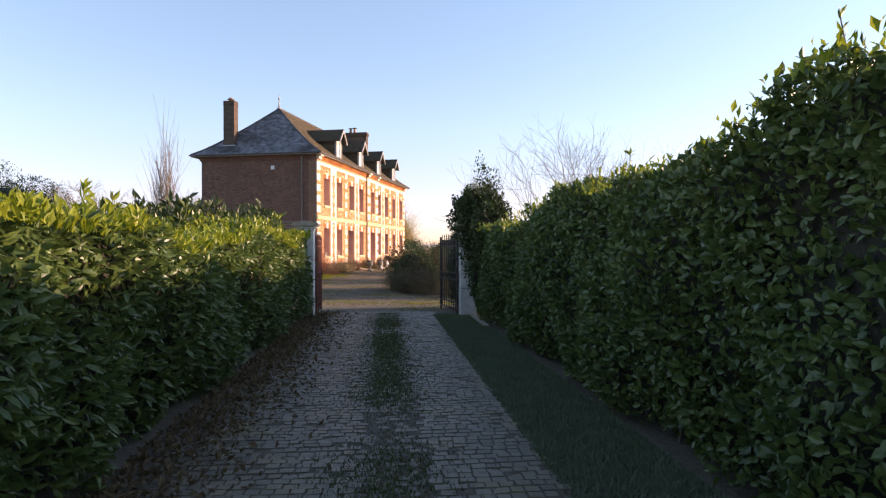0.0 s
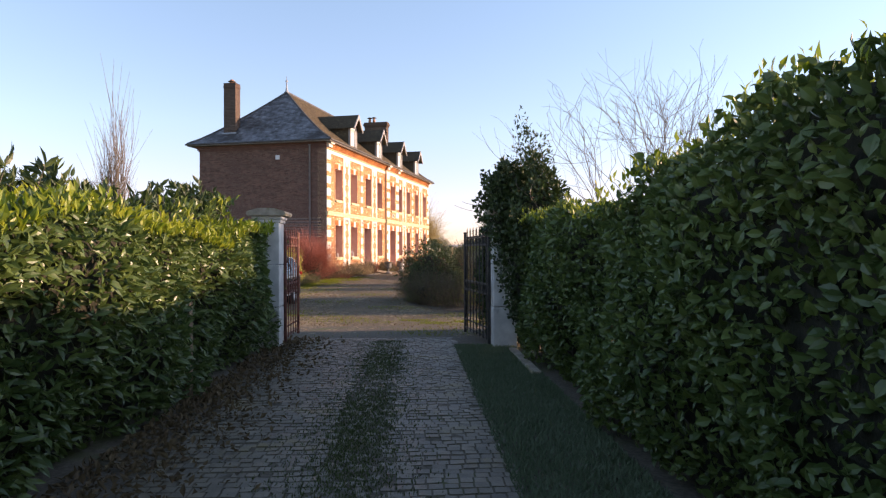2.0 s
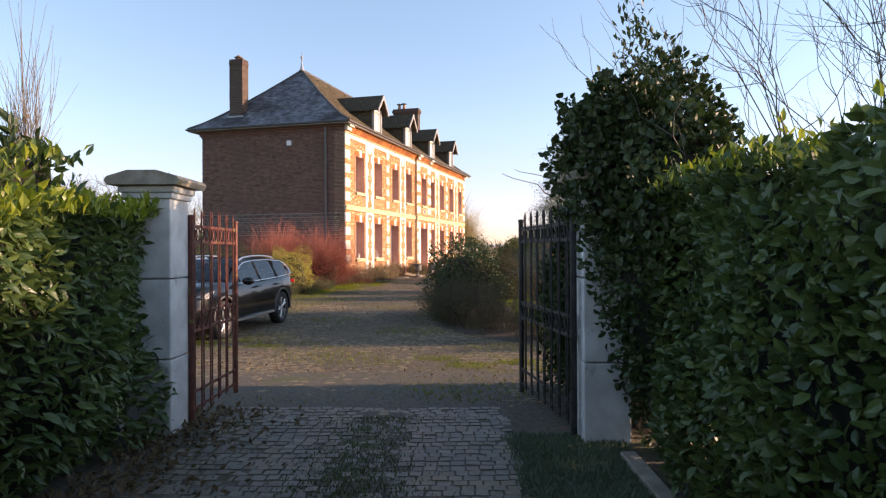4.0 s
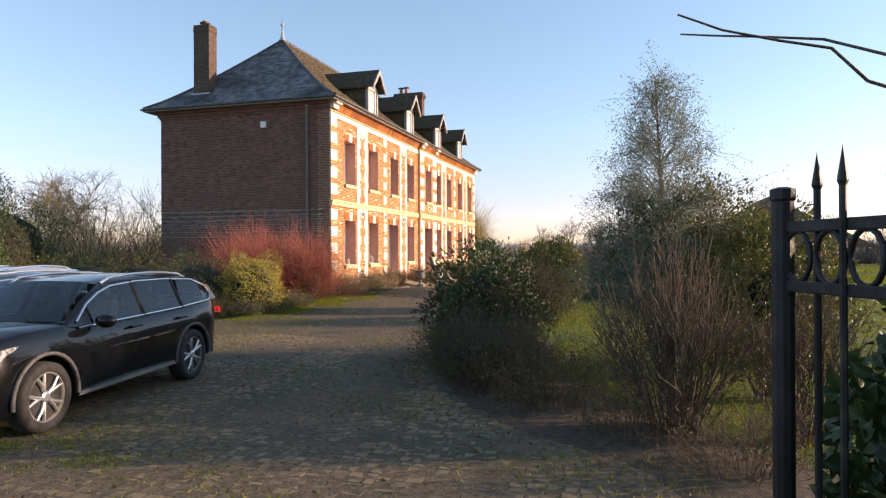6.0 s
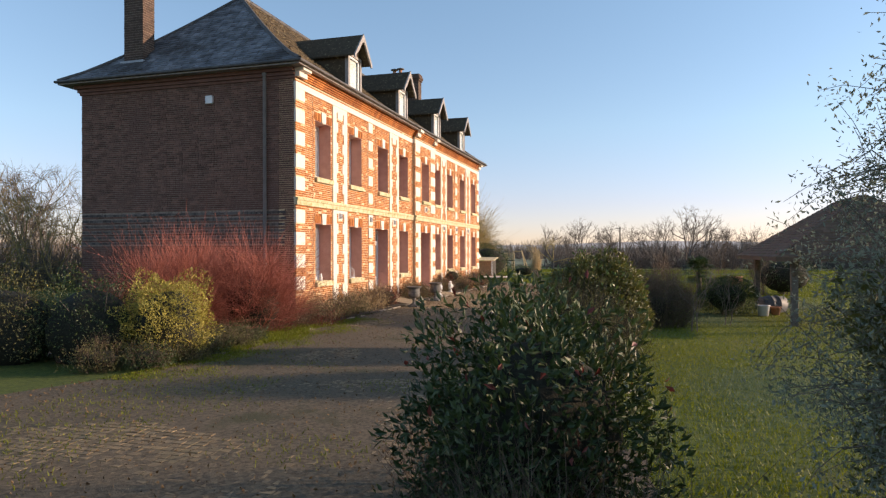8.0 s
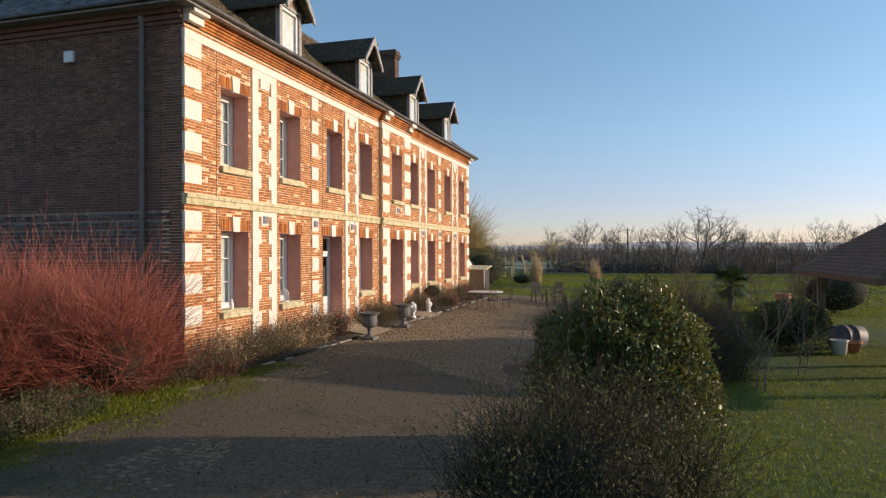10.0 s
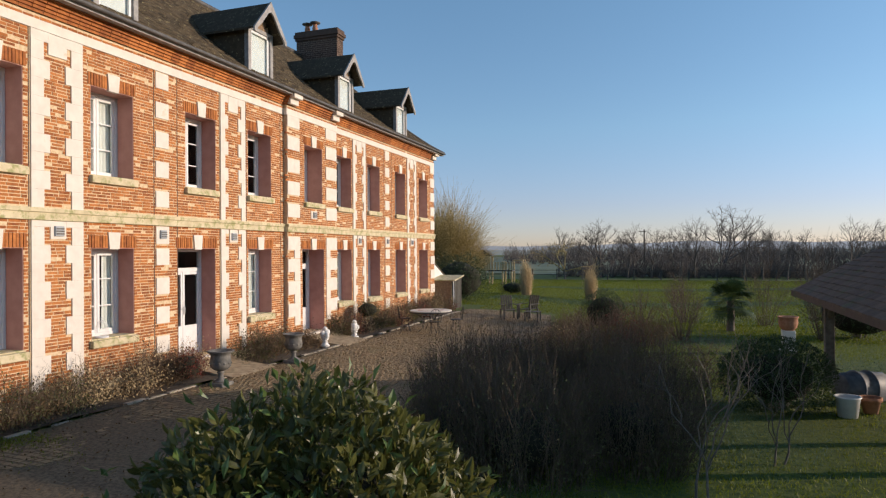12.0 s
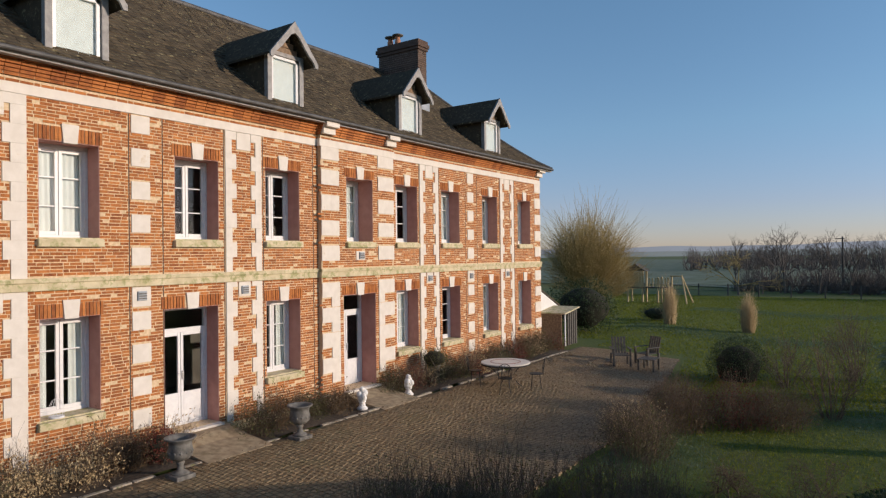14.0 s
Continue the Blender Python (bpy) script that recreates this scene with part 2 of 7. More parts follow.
M_RUST = mat("rusty_red_iron", (0.09, 0.025, 0.018), (0.19, 0.05, 0.03), 14, 0.6, 0.2, bump=0.3, c3=(0.20, 0.19, 0.06), c3scale=8.0, c3at=0.58)
M_CASTIRON = mat("weathered_cast_iron", (0.10, 0.095, 0.085), (0.20, 0.19, 0.17), 9, 0.75, 0.1, bump=0.4)
M_TILE = mat("old_roof_tile", (0.09, 0.055, 0.035), (0.18, 0.11, 0.07), 8, 0.9, bump=0.5, island=0.7, c3=(0.10, 0.10, 0.04), c3scale=2.0, c3at=0.56)
M_BLACKPAINT = mat("black_car_paint", (0.0035, 0.004, 0.0055), (0.005, 0.006, 0.008), 3, 0.3, 0.0, bump=0, coat=0.75, spec=0.05)
M_NAVYPAINT = mat("navy_car_paint", (0.012, 0.016, 0.025), (0.016, 0.02, 0.03), 3, 0.25, 0.0, bump=0, coat=1.0)
M_SILVERPAINT = mat("silver_car_paint", (0.55, 0.56, 0.57), (0.60, 0.61, 0.62), 3, 0.3, 0.6, bump=0, coat=1.0)
M_RUBBER = mat("tyre_rubber", (0.018, 0.018, 0.018), (0.035, 0.034, 0.032), 20, 0.85, bump=0.2)
M_PLASTIC = mat("grey_plastic", (0.05, 0.05, 0.05), (0.09, 0.088, 0.085), 30, 0.6, bump=0.1)
M_ALLOY = mat("alloy", (0.60, 0.60, 0.60), (0.68, 0.68, 0.68), 9, 0.3, 0.9, bump=0)
M_CHROME = mat("chrome_strip", (0.75, 0.75, 0.76), (0.80, 0.80, 0.81), 9, 0.15, 1.0, bump=0)
M_CARGLASS = glass_mat("tinted_glass", (0.42, 0.47, 0.48), base=0.09)
M_HEADLAMP = mat("clear_headlamp", (0.10, 0.10, 0.11), (0.62, 0.63, 0.65), 34, 0.12, 0.2, bump=0, coat=1.0)
M_REDLAMP = mat("red_lens", (0.45, 0.02, 0.02), (0.55, 0.03, 0.03), 9, 0.15, 0, bump=0, coat=1.0)
M_CLAY = mat("terracotta", (0.35, 0.15, 0.08), (0.46, 0.22, 0.13), 12, 0.85, bump=0.2)
M_TEAK = mat("grey_teak", (0.055, 0.05, 0.042), (0.11, 0.10, 0.085), 12, 0.8, bump=0.3)
M_WHITEWASH = mat("whitewash", (0.70, 0.68, 0.64), (0.80, 0.78, 0.74), 3, 0.9, bump=0.3)

# ---- mesh tools ----
rng = np.random.default_rng(7)


def raw(name, verts, faces, material, parent=None, label="", smooth=False):
    """One mesh object from arrays of vertices and equal-sided faces."""
    verts, faces = np.asarray(verts, np.float32), np.asarray(faces, np.int32)
    me = bpy.data.meshes.new(name)
    k = faces.shape[1]
    me.vertices.add(len(verts))
    me.vertices.foreach_set("co", verts.ravel())
    me.loops.add(faces.size)
    me.loops.foreach_set("vertex_index", faces.ravel())
    me.polygons.add(len(faces))
    me.polygons.foreach_set("loop_start", np.arange(len(faces), dtype=np.int32) * k)
    me.update(calc_edges=True)
    me.polygons.foreach_set("use_smooth", np.full(len(faces), smooth, bool))
    me.materials.append(material)
    ob = new(name, me)
    if parent:
        ob.parent = parent
    if label:
        ob["label"] = label
    return ob


def part(name, bm, material, parent=None, label="", smooth=False):
    """Link a bmesh as one mesh object under a thing or a part."""
    me = bpy.data.meshes.new(name)
    bmesh.ops.recalc_face_normals(bm, faces=bm.faces)
    bm.to_mesh(me)
    bm.free()
    if smooth:
        for p in me.polygons:
            p.use_smooth = True
    me.materials.append(material)
    ob = new(name, me)
    if parent:
        ob.parent = parent
    if label:
        ob["label"] = label
    return ob


def thing(name, at, label, category, group="", turn=0.0):
    ob = new(name)
    ob.empty_display_size = 0.2
    ob.location, ob.rotation_euler = at, (0, 0, radians(turn))
    return tagged(ob, label, category, group)


BOX_F = np.array([[0, 3, 2, 1], [4, 5, 6, 7], [0, 1, 5, 4], [1, 2, 6, 5], [2, 3, 7, 6], [3, 0, 4, 7]])
BOX_V = np.array([[-1, -1, -1], [1, -1, -1], [1, 1, -1], [-1, 1, -1], [-1, -1, 1], [1, -1, 1], [1, 1, 1], [-1, 1, 1]], float)


def boxes(lo, hi):
    """Vertices and faces of many boxes from their corners."""
    lo, hi = np.atleast_2d(lo).astype(float), np.atleast_2d(hi).astype(float)
    c, h = (lo + hi) / 2, (hi - lo) / 2
    v = c[:, None, :] + h[:, None, :] * BOX_V[None]
    f = BOX_F[None] + 8 * np.arange(len(c))[:, None, None]
    return v.reshape(-1, 3), f.reshape(-1, 4)


def box(bm, lo, hi, bevel=0.0, m=None):
    lo, hi = Vector(lo), Vector(hi)
    r = bmesh.ops.create_cube(bm, size=1.0, matrix=Matrix.Translation((lo + hi) / 2) @ Matrix.Diagonal((*(hi - lo), 1)))
    vs = r["verts"]
    if bevel:
        es = list({e for v in vs for e in v.link_edges})
        b = bmesh.ops.bevel(bm, geom=es, offset=bevel, segments=2, affect="EDGES", profile=0.5)
        vs = list({v for f in b["faces"] for v in f.verts} | {v for v in vs if v.is_valid})
    if m is not None:
        bmesh.ops.transform(bm, matrix=m, verts=[v for v in vs if v.is_valid])
    return bm


def one_box(lo, hi, bevel=0.0):
    return box(bmesh.new(), lo, hi, bevel)


def prism(points, depth, axis="x", at=0.0):
    """A flat outline pushed out along an axis: points are the other two coordinates."""
    bm = bmesh.new()

    def put(a, b, c):
        return {"x": (c, a, b), "y": (a, c, b), "z": (a, b, c)}[axis]
    lo = [bm.verts.new(put(a, b, at)) for a, b in points]
    hi = [bm.verts.new(put(a, b, at + depth)) for a, b in points]
    bm.faces.new(lo[::-1]), bm.faces.new(hi)
    n = len(points)
    for i in range(n):
        bm.faces.new((lo[i], lo[(i + 1) % n], hi[(i + 1) % n], hi[i]))
    return bm


def lathe(profile, sides=24, bm=None, m=None):
    """A turned shape from (radius, height) pairs."""
    bm = bm or bmesh.new()
    rings = []
    for r, z in profile:
        rings.append([bm.verts.new((r * math.cos(2 * math.pi * i / sides), r * math.sin(2 * math.pi * i / sides), z)) for i in range(sides)])
    for a, b in zip(rings, rings[1:]):
        for i in range(sides):
            bm.faces.new((a[i], a[(i + 1) % sides], b[(i + 1) % sides], b[i]))
    bm.faces.new(rings[0][::-1]), bm.faces.new(rings[-1])
    if m is not None:
        bmesh.ops.transform(bm, matrix=m, verts=[v for ring in rings for v in ring])
    return bm


class Tubes:
    """Gathers tapered tubes into one mesh."""

    def __init__(self, sides=4):
        self.v, self.f, self.n, self.sides = [], [], 0, sides

    def add(self, pts, r0, r1):
        pts = np.asarray(pts, float)
        k, s = len(pts), self.sides
        tan = np.gradient(pts, axis=0)
        tan /= np.linalg.norm(tan, axis=1)[:, None] + 1e-9
        ref = np.array([0.31, 0.95, 0.05]) if abs(tan[0][2]) > 0.8 else np.array([0, 0, 1.0])
        a = np.cross(tan, ref)
        a /= np.linalg.norm(a, axis=1)[:, None] + 1e-9
        b = np.cross(tan, a)
        ang = np.arange(s) * 2 * math.pi / s
        rad = np.linspace(r0, r1, k)[:, None, None]
        ring = pts[:, None, :] + rad * (np.cos(ang)[None, :, None] * a[:, None, :] + np.sin(ang)[None, :, None] * b[:, None, :])
        self.v.append(ring.reshape(-1, 3))
        i = np.arange(k - 1)[:, None] * s
        j = np.arange(s)[None, :]
        j2 = (j + 1) % s
        q = np.stack([i + j, i + j2, i + s + j2, i + s + j], -1).reshape(-1, 4)
        self.f.append(q + self.n)
        self.n += k * s

    def make(self, name, material, parent=None, label=""):
        return raw(name, np.concatenate(self.v), np.concatenate(self.f), material, parent, label, smooth=True)


def leaf_arrays(p, out, size, width=0.38, up=0.25, spread=0.9, fine=False):
    """Folded leaves, pointed or (fine) with a rounded outline, at the places p, leaning outwards along out."""
    n = len(p)
    p, out = np.asarray(p, float), np.asarray(out, float)
    d = out * 0.6 + rng.normal(size=(n, 3)) * spread * 0.6 + np.array([0, 0, up])
    d /= np.linalg.norm(d, axis=1)[:, None] + 1e-9
    side = np.cross(d, out + rng.normal(size=(n, 3)) * 0.5)
    side /= np.linalg.norm(side, axis=1)[:, None] + 1e-9
    nor = np.cross(side, d)
    L = (size * rng.uniform(0.65, 1.25, n))[:, None]
    W = L * width * rng.uniform(0.8, 1.2, n)[:, None] * 0.5
    base, tip = p, p + d * L - nor * L * 0.12
    mid = p + d * L * 0.5
    if fine:
        ring = [base]
        for q, w, sg in ((0.28, 0.86, 1), (0.62, 0.92, 1), (1.0, 0.0, 0), (0.62, 0.92, -1), (0.28, 0.86, -1)):
            ring.append(tip if not sg else p + d * L * q + side * W * w * sg + nor * (W * 0.4 * w - L * 0.10 * q * q))
        v = np.stack(ring + [mid], 1).reshape(-1, 3)
        f = np.array([[q, (q + 1) % 6, 6] for q in range(6)])[None] + np.arange(n)[:, None, None] * 7
        return v, f.reshape(-1, 3)
    lft, rgt = mid - side * W + nor * W * 0.45, mid + side * W + nor * W * 0.45
    v = np.stack([base, rgt, tip, lft, mid], 1).reshape(-1, 3)
    k = np.arange(n)[:, None, None] * 5
    f = np.array([[0, 1, 4], [1, 2, 4], [2, 3, 4], [3, 0, 4]])[None] + k
    return v, f.reshape(-1, 3)


def foliage(name, p, out, size, material, parent=None, label="", **kw):
    v, f = leaf_arrays(p, out, size, **kw)
    return raw(name, v, f, material, parent, label)


def smooth01(a, b, t):
    t = np.clip((np.asarray(t, float) - a) / (b - a), 0, 1)
    return t * t * (3 - 2 * t)


def gz(x, y):
    """Height of the ground: level, rising a little to the terrace before the house."""
    return 0.20 * smooth01(-8.5, -12.6, x) * smooth01(31, 42, y) * smooth01(90, 70, y) if np.isscalar(x) is False else float(
        0.20 * smooth01(-8.5, -12.6, x) * smooth01(31, 42, y) * smooth01(90, 70, y))

# ---- ground ----
def coords(lo, hi, near_lo, near_hi, step):
    far = [1.6 ** k for k in range(1, 18)]
    a = [near_lo - 3 * f for f in far if near_lo - 3 * f > lo][::-1]
    b = [near_hi + 3 * f for f in far if near_hi + 3 * f < hi]
    return np.array([lo] + a + list(np.arange(near_lo, near_hi + 1e-6, step)) + b + [hi])


gx, gy = coords(-2500, 2500, -26, 14, 0.5), coords(-1500, 3500, -8, 92, 0.5)
GX, GY = np.meshgrid(gx, gy, indexing="ij")
GZ = gz(GX, GY) - 0.02 + 0.02 * np.sin(GX * 0.9) * np.sin(GY * 0.7) * (np.abs(GX) < 60)
GZ = GZ + 7 * smooth01(500, 2400, np.hypot(GX, GY)) * (0.6 + 0.4 * np.sin(GX / 330.0 + 1.0))
idx = np.arange(GX.size).reshape(GX.shape)
q = np.stack([idx[:-1, :-1], idx[1:, :-1], idx[1:, 1:], idx[:-1, 1:]], -1).reshape(-1, 4)
ground = tagged(raw("ground", np.stack([GX, GY, GZ], -1).reshape(-1, 3), q, M_GROUND, smooth=True),
                "level winter meadow grass reaching the horizon", "ground", kind="structure")

# the lane runs along LD; LN points to its right-hand side
LD, LN = np.array([-0.258, 0.966]), np.array([0.966, 0.258])


def lane(a, s, z=0.0):
    xy = LD * a + LN * s
    return (float(xy[0]), float(xy[1]), z)


DRIVE_Y = [15.9, 17.0, 18.2, 20.5, 21.6, 22.6, 25.0, 27.0, 30.0, 33.0, 37.0, 42.0, 50.0, 56.0, 60.5]
DRIVE_R = [-2.4, -2.3, -2.4, -3.3, -4.7, -5.5, -6.6, -7.0, -7.0, -7.0, -7.2, -7.4, -7.2, -8.2, -9.0]
DRIVE_L = [-6.0, -7.5, -16.0, -19.0, -19.0, -19.0, -17.0, -14.5, -13.3, -13.1, -13.0, -12.75, -12.7, -12.7, -12.9]


def drive_strip(name, ys, left, right, material, lift, label):
    rows, n = [], 24
    for y, l, r in zip(ys, left, right):
        xs = np.linspace(l, r, n)
        rows.append(np.stack([xs, np.full(n, y), gz(xs, np.full(n, y)) + lift], -1))
    v = np.concatenate(rows)
    i = np.arange(len(v)).reshape(len(ys), n)
    f = np.stack([i[:-1, :-1], i[:-1, 1:], i[1:, 1:], i[1:, :-1]], -1).reshape(-1, 4)
    return tagged(raw(name, v, f, material, smooth=True), label, "drive", kind="structure")


ys = np.arange(15.9, 60.51, 0.3)
drive = drive_strip("drive", ys, np.interp(ys, DRIVE_Y, DRIVE_L), np.interp(ys, DRIVE_Y, DRIVE_R), M_SAND, 0.02,
                    "worn drive of grey setts, grit and moss before the house")
v = np.array([lane(a, s, 0.022) for a in np.arange(-8, 18.6, 0.5) for s in (-2.5, -0.6, 0.6, 2.6)])
i = np.arange(len(v)).reshape(-1, 4)
f = np.stack([i[:-1, :-1], i[:-1, 1:], i[1:, 1:], i[1:, :-1]], -1).reshape(-1, 4)
lane_bed = tagged(raw("road", v, f, M_GRAVEL), "narrow lane of mossy grey setts between laurel hedges", "lane", kind="structure")

# ---- house ----
WX, Y0, Y1, WB = -14.1, 37.1, 59.4, -21.5          # front wall, two ends, back wall
TOP = 7.25
house = thing("house", (0, 0, 0), "two-storey orange brick country house with white stone quoins and slate roof", "house")
# openings of the front: centre, half width, bottom, top
CENTRES = [38.8, 41.2, 43.74, 46.03, 48.58, 50.75, 53.03, 55.5, 58.05]
UP = [(c, 0.52, 4.35, 6.03) for c in CENTRES]
LOW = [(c, 0.52, 1.24, 2.97) for c in CENTRES]
LOW[2] = (43.6, 0.63, 0.5, 2.97)
LOW[4] = (48.55, 0.63, 0.5, 2.97)
OPEN = UP + LOW
BAY = (47.15, 49.98, 0.12)                        # projecting bay: from, to, depth


def front_x(y):
    return WX + (BAY[2] if BAY[0] <= y <= BAY[1] else 0.0)


def wall_with_holes(name, ya, yb, za, zb, x, thick, holes, material, label=""):
    """A thick wall along y, cut into blocks around its openings."""
    ysplit = sorted({ya, yb, *[c - h for c, h, *_ in holes], *[c + h for c, h, *_ in holes]})
    ysplit = [t for t in ysplit if ya <= t <= yb]
    lo, hi = [], []
    for p, r in zip(ysplit, ysplit[1:]):
        mid, z = (p + r) / 2, za
        for c, h, b, t in sorted(holes, key=lambda o: o[2]):
            if c - h < mid < c + h:
                lo.append((x - thick, p, z)), hi.append((x, r, b))
                z = t
        lo.append((x - thick, p, z)), hi.append((x, r, zb))
    vv, ff = boxes(lo, hi)
    return raw(name, vv, ff, material, house, label)


wall_with_holes("front_wall", Y0 + 0.014, Y1, -0.3, TOP, WX - 0.007, 0.53, OPEN, M_MORTAR, "orange brick front wall with pale lime mortar")
wall_with_holes("bay_wall", BAY[0], BAY[1], -0.3, TOP, WX + BAY[2] - 0.007, 0.12, [OPEN[4], OPEN[13]], M_MORTAR)
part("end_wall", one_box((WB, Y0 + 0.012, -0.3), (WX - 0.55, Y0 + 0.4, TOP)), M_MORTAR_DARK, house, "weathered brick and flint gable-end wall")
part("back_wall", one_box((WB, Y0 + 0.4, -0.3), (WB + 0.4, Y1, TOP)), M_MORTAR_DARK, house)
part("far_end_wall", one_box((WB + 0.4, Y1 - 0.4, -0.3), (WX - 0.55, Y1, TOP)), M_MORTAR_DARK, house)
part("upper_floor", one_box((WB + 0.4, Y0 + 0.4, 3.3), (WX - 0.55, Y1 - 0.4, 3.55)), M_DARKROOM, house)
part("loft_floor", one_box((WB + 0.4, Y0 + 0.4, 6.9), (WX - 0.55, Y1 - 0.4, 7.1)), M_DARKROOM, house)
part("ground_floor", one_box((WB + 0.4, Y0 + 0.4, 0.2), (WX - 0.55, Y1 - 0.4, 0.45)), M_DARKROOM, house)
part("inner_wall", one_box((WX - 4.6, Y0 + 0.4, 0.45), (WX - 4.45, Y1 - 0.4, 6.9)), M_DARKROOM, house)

# white stone: (y from, y to, z from, z to)
stones = []
for k in range(5):
    stones += [(Y0, Y0 + 0.52, 3.86 + 0.635 * k, 4.24 + 0.635 * k), (Y1 - 0.5, Y1, 3.86 + 0.635 * k, 4.24 + 0.635 * k)]
    for c in (42.5, 54.2):
        stones.append((c - 0.19, c + 0.19, 3.84 + 0.63 * k, 4.18 + 0.63 * k))
    stones += [(47.15, 47.78, 3.86 + 0.635 * k, 4.24 + 0.635 * k), (49.3, 49.98, 3.86 + 0.635 * k, 4.24 + 0.635 * k)]
for k in range(4):
    stones += [(Y0, Y0 + 0.52, 1.05 + 0.63 * k, 1.42 + 0.63 * k), (Y1 - 0.5, Y1, 1.05 + 0.63 * k, 1.42 + 0.63 * k)]
    for c in (42.5, 54.2):
        stones.append((c - 0.19, c + 0.19, 0.75 + 0.62 * k, 1.1 + 0.62 * k))
    stones += [(47.15, 47.78, 1.05 + 0.63 * k, 1.42 + 0.63 * k), (49.3, 49.98, 1.05 + 0.63 * k, 1.42 + 0.63 * k)]
stones += [(47.48, 47.78, z, z + 0.26) for z in np.arange(0.79, 6.4, 0.635) if not 3.2 < z < 3.7]
stones += [(49.3, 49.55, z, z + 0.26) for z in np.arange(0.79, 6.4, 0.635) if not 3.2 < z < 3.7]
for ya, yb, thin, wide in ((39.45, 40.5, 0.25, 0.37), (44.42, 45.39, 0.17, 0.29), (51.37, 52.34, 0.17, 0.28), (56.2, 57.2, 0.17, 0.28)):
    for za, zb in ((0.45, 3.44), (3.66, 6.72)):
        z, tooth = za, False
        while z < zb - 0.05:
            t = min(z + 0.32, zb)
            w = wide if tooth else thin
            stones += [(ya, ya + w, z, t), (yb - w, yb, z, t)]
            z, tooth = t, not tooth
    stones.append(((ya + yb) / 2 - 0.19, (ya + yb) / 2 + 0.19, 6.34, 6.716))
    stones.append(((ya + yb) / 2 - 0.16, (ya + yb) / 2 + 0.16, 3.12, 3.436))
stones += [(42.31, 42.69, 3.06, 3.43), (54.0, 54.4, 3.06, 3.43), (45.95 + 2.45, 45.95 + 2.8, 3.86, 4.1)]
keys = [(c - 0.12, c + 0.12, t - 0.03, t + 0.30) for c, h, b, t in OPEN]
arches = [(c - h - 0.06, c + h + 0.06, t, t + 0.24) for c, h, b, t in OPEN]
bands = [(Y0, Y1, 3.44, 3.66), (Y0, Y1, 6.72, 6.9)]
grooves = [(y, y + 0.022, a, b) for y in (38.12, 42.26, 42.95, 39.5 - 0.09, 44.38, 45.43, 46.98, 50.05, 51.33, 52.38, 53.9, 54.62, 56.15, 57.24) for a, b in ((0.45, 3.44), (3.66, 6.72))]
sills = [(c - h - 0.04, c + h + 0.04, b - 0.17, b) for c, h, b, t in OPEN if b > 0.6]


def lay_bricks(ya, yb, za, zb, taken, length=0.205, height=0.046, joint=0.0135):
    """Courses of bricks on a wall, broken around what is taken. Returns corner pairs in (along, up)."""
    lo, hi = [], []
    z, course = za, 0
    while z + height < zb + 1e-6:
        busy = sorted((a, b) for a, b, c, d in taken if c < z + height - 0.004 and d > z + 0.004)
        y = ya
        free = []
        for a, b in busy:
            if a > y:
                free.append((y, min(a, yb)))
            y = max(y, b)
        if y < yb:
            free.append((y, yb))
        for a, b in free:
            t = a
            cut = (length + joint) * (0.5 if course % 2 else 1.0) - (a * 7.3 % 0.05) - rng.uniform(0, 0.07)
            while t < b - 0.02:
                e = min(t + cut - joint, b - joint * 0.3)
                if e - t > 0.02:
                    lo.append((t, z)), hi.append((e, z + height))
                t += cut
                cut = (length + joint) * (0.5 if (course + len(lo)) % 3 == 0 else 1.0)
        z += height + joint
        course += 1
    return np.array(lo), np.array(hi)


taken = stones + keys + arches + bands + grooves + sills + [(c - h, c + h, b, t) for c, h, b, t in OPEN]
blo, bhi = lay_bricks(Y0, Y1, 0.42, 7.0, taken)
mid = (blo[:, 0] + bhi[:, 0]) / 2
fx = np.where((mid > BAY[0]) & (mid < BAY[1]), WX + BAY[2], WX)
proud = rng.uniform(-0.006, 0.005, len(blo)) - 0.012 * (rng.random(len(blo)) < 0.06)
blo = blo + np.column_stack([np.zeros(len(blo)), rng.uniform(-0.004, 0.004, len(blo))])
bhi = bhi + np.column_stack([rng.uniform(-0.010, 0.003, len(bhi)), rng.uniform(-0.006, 0.003, len(bhi))])
FRONT_LO = np.column_stack([fx - 0.03, blo])
FRONT_HI = np.column_stack([fx + proud, bhi])
single = np.argsort(np.abs(mid - 42.0) + 0.5 * np.abs(blo[:, 1] - 4.5))[:300]
rest = np.setdiff1d(np.arange(len(blo)), single)
v, f = boxes(FRONT_LO[rest], FRONT_HI[rest])
tagged(raw("brickwork", v, f, M_BRICK, house), kind="stuff")
# stone blocks proud of the bricks
for name, rects, out, label in (("quoin_stone", stones, 0.014, ""), ("keystone", keys, 0.03, "white limestone keystone")):
    for a, b, c, d in rects:
        x = front_x((a + b) / 2)
        part(name, prism([(a + 0.003, c + 0.001), (b - 0.003, c + 0.001), (b - 0.003 + (0.03 if label else 0), d - 0.001), (a + 0.003 - (0.03 if label else 0), d - 0.001)], out + 0.05 + rng.uniform(0, 0.003), "x", x - 0.05), M_STONE, house, label)
for a, b, c, d in grooves:
    x = front_x((a + b) / 2)
    part("joint", one_box((x - 0.02, a, c + 0.002), (x - 0.003, b, d - 0.002)), M_BRICK_BROWN, house, "dark vertical joint")
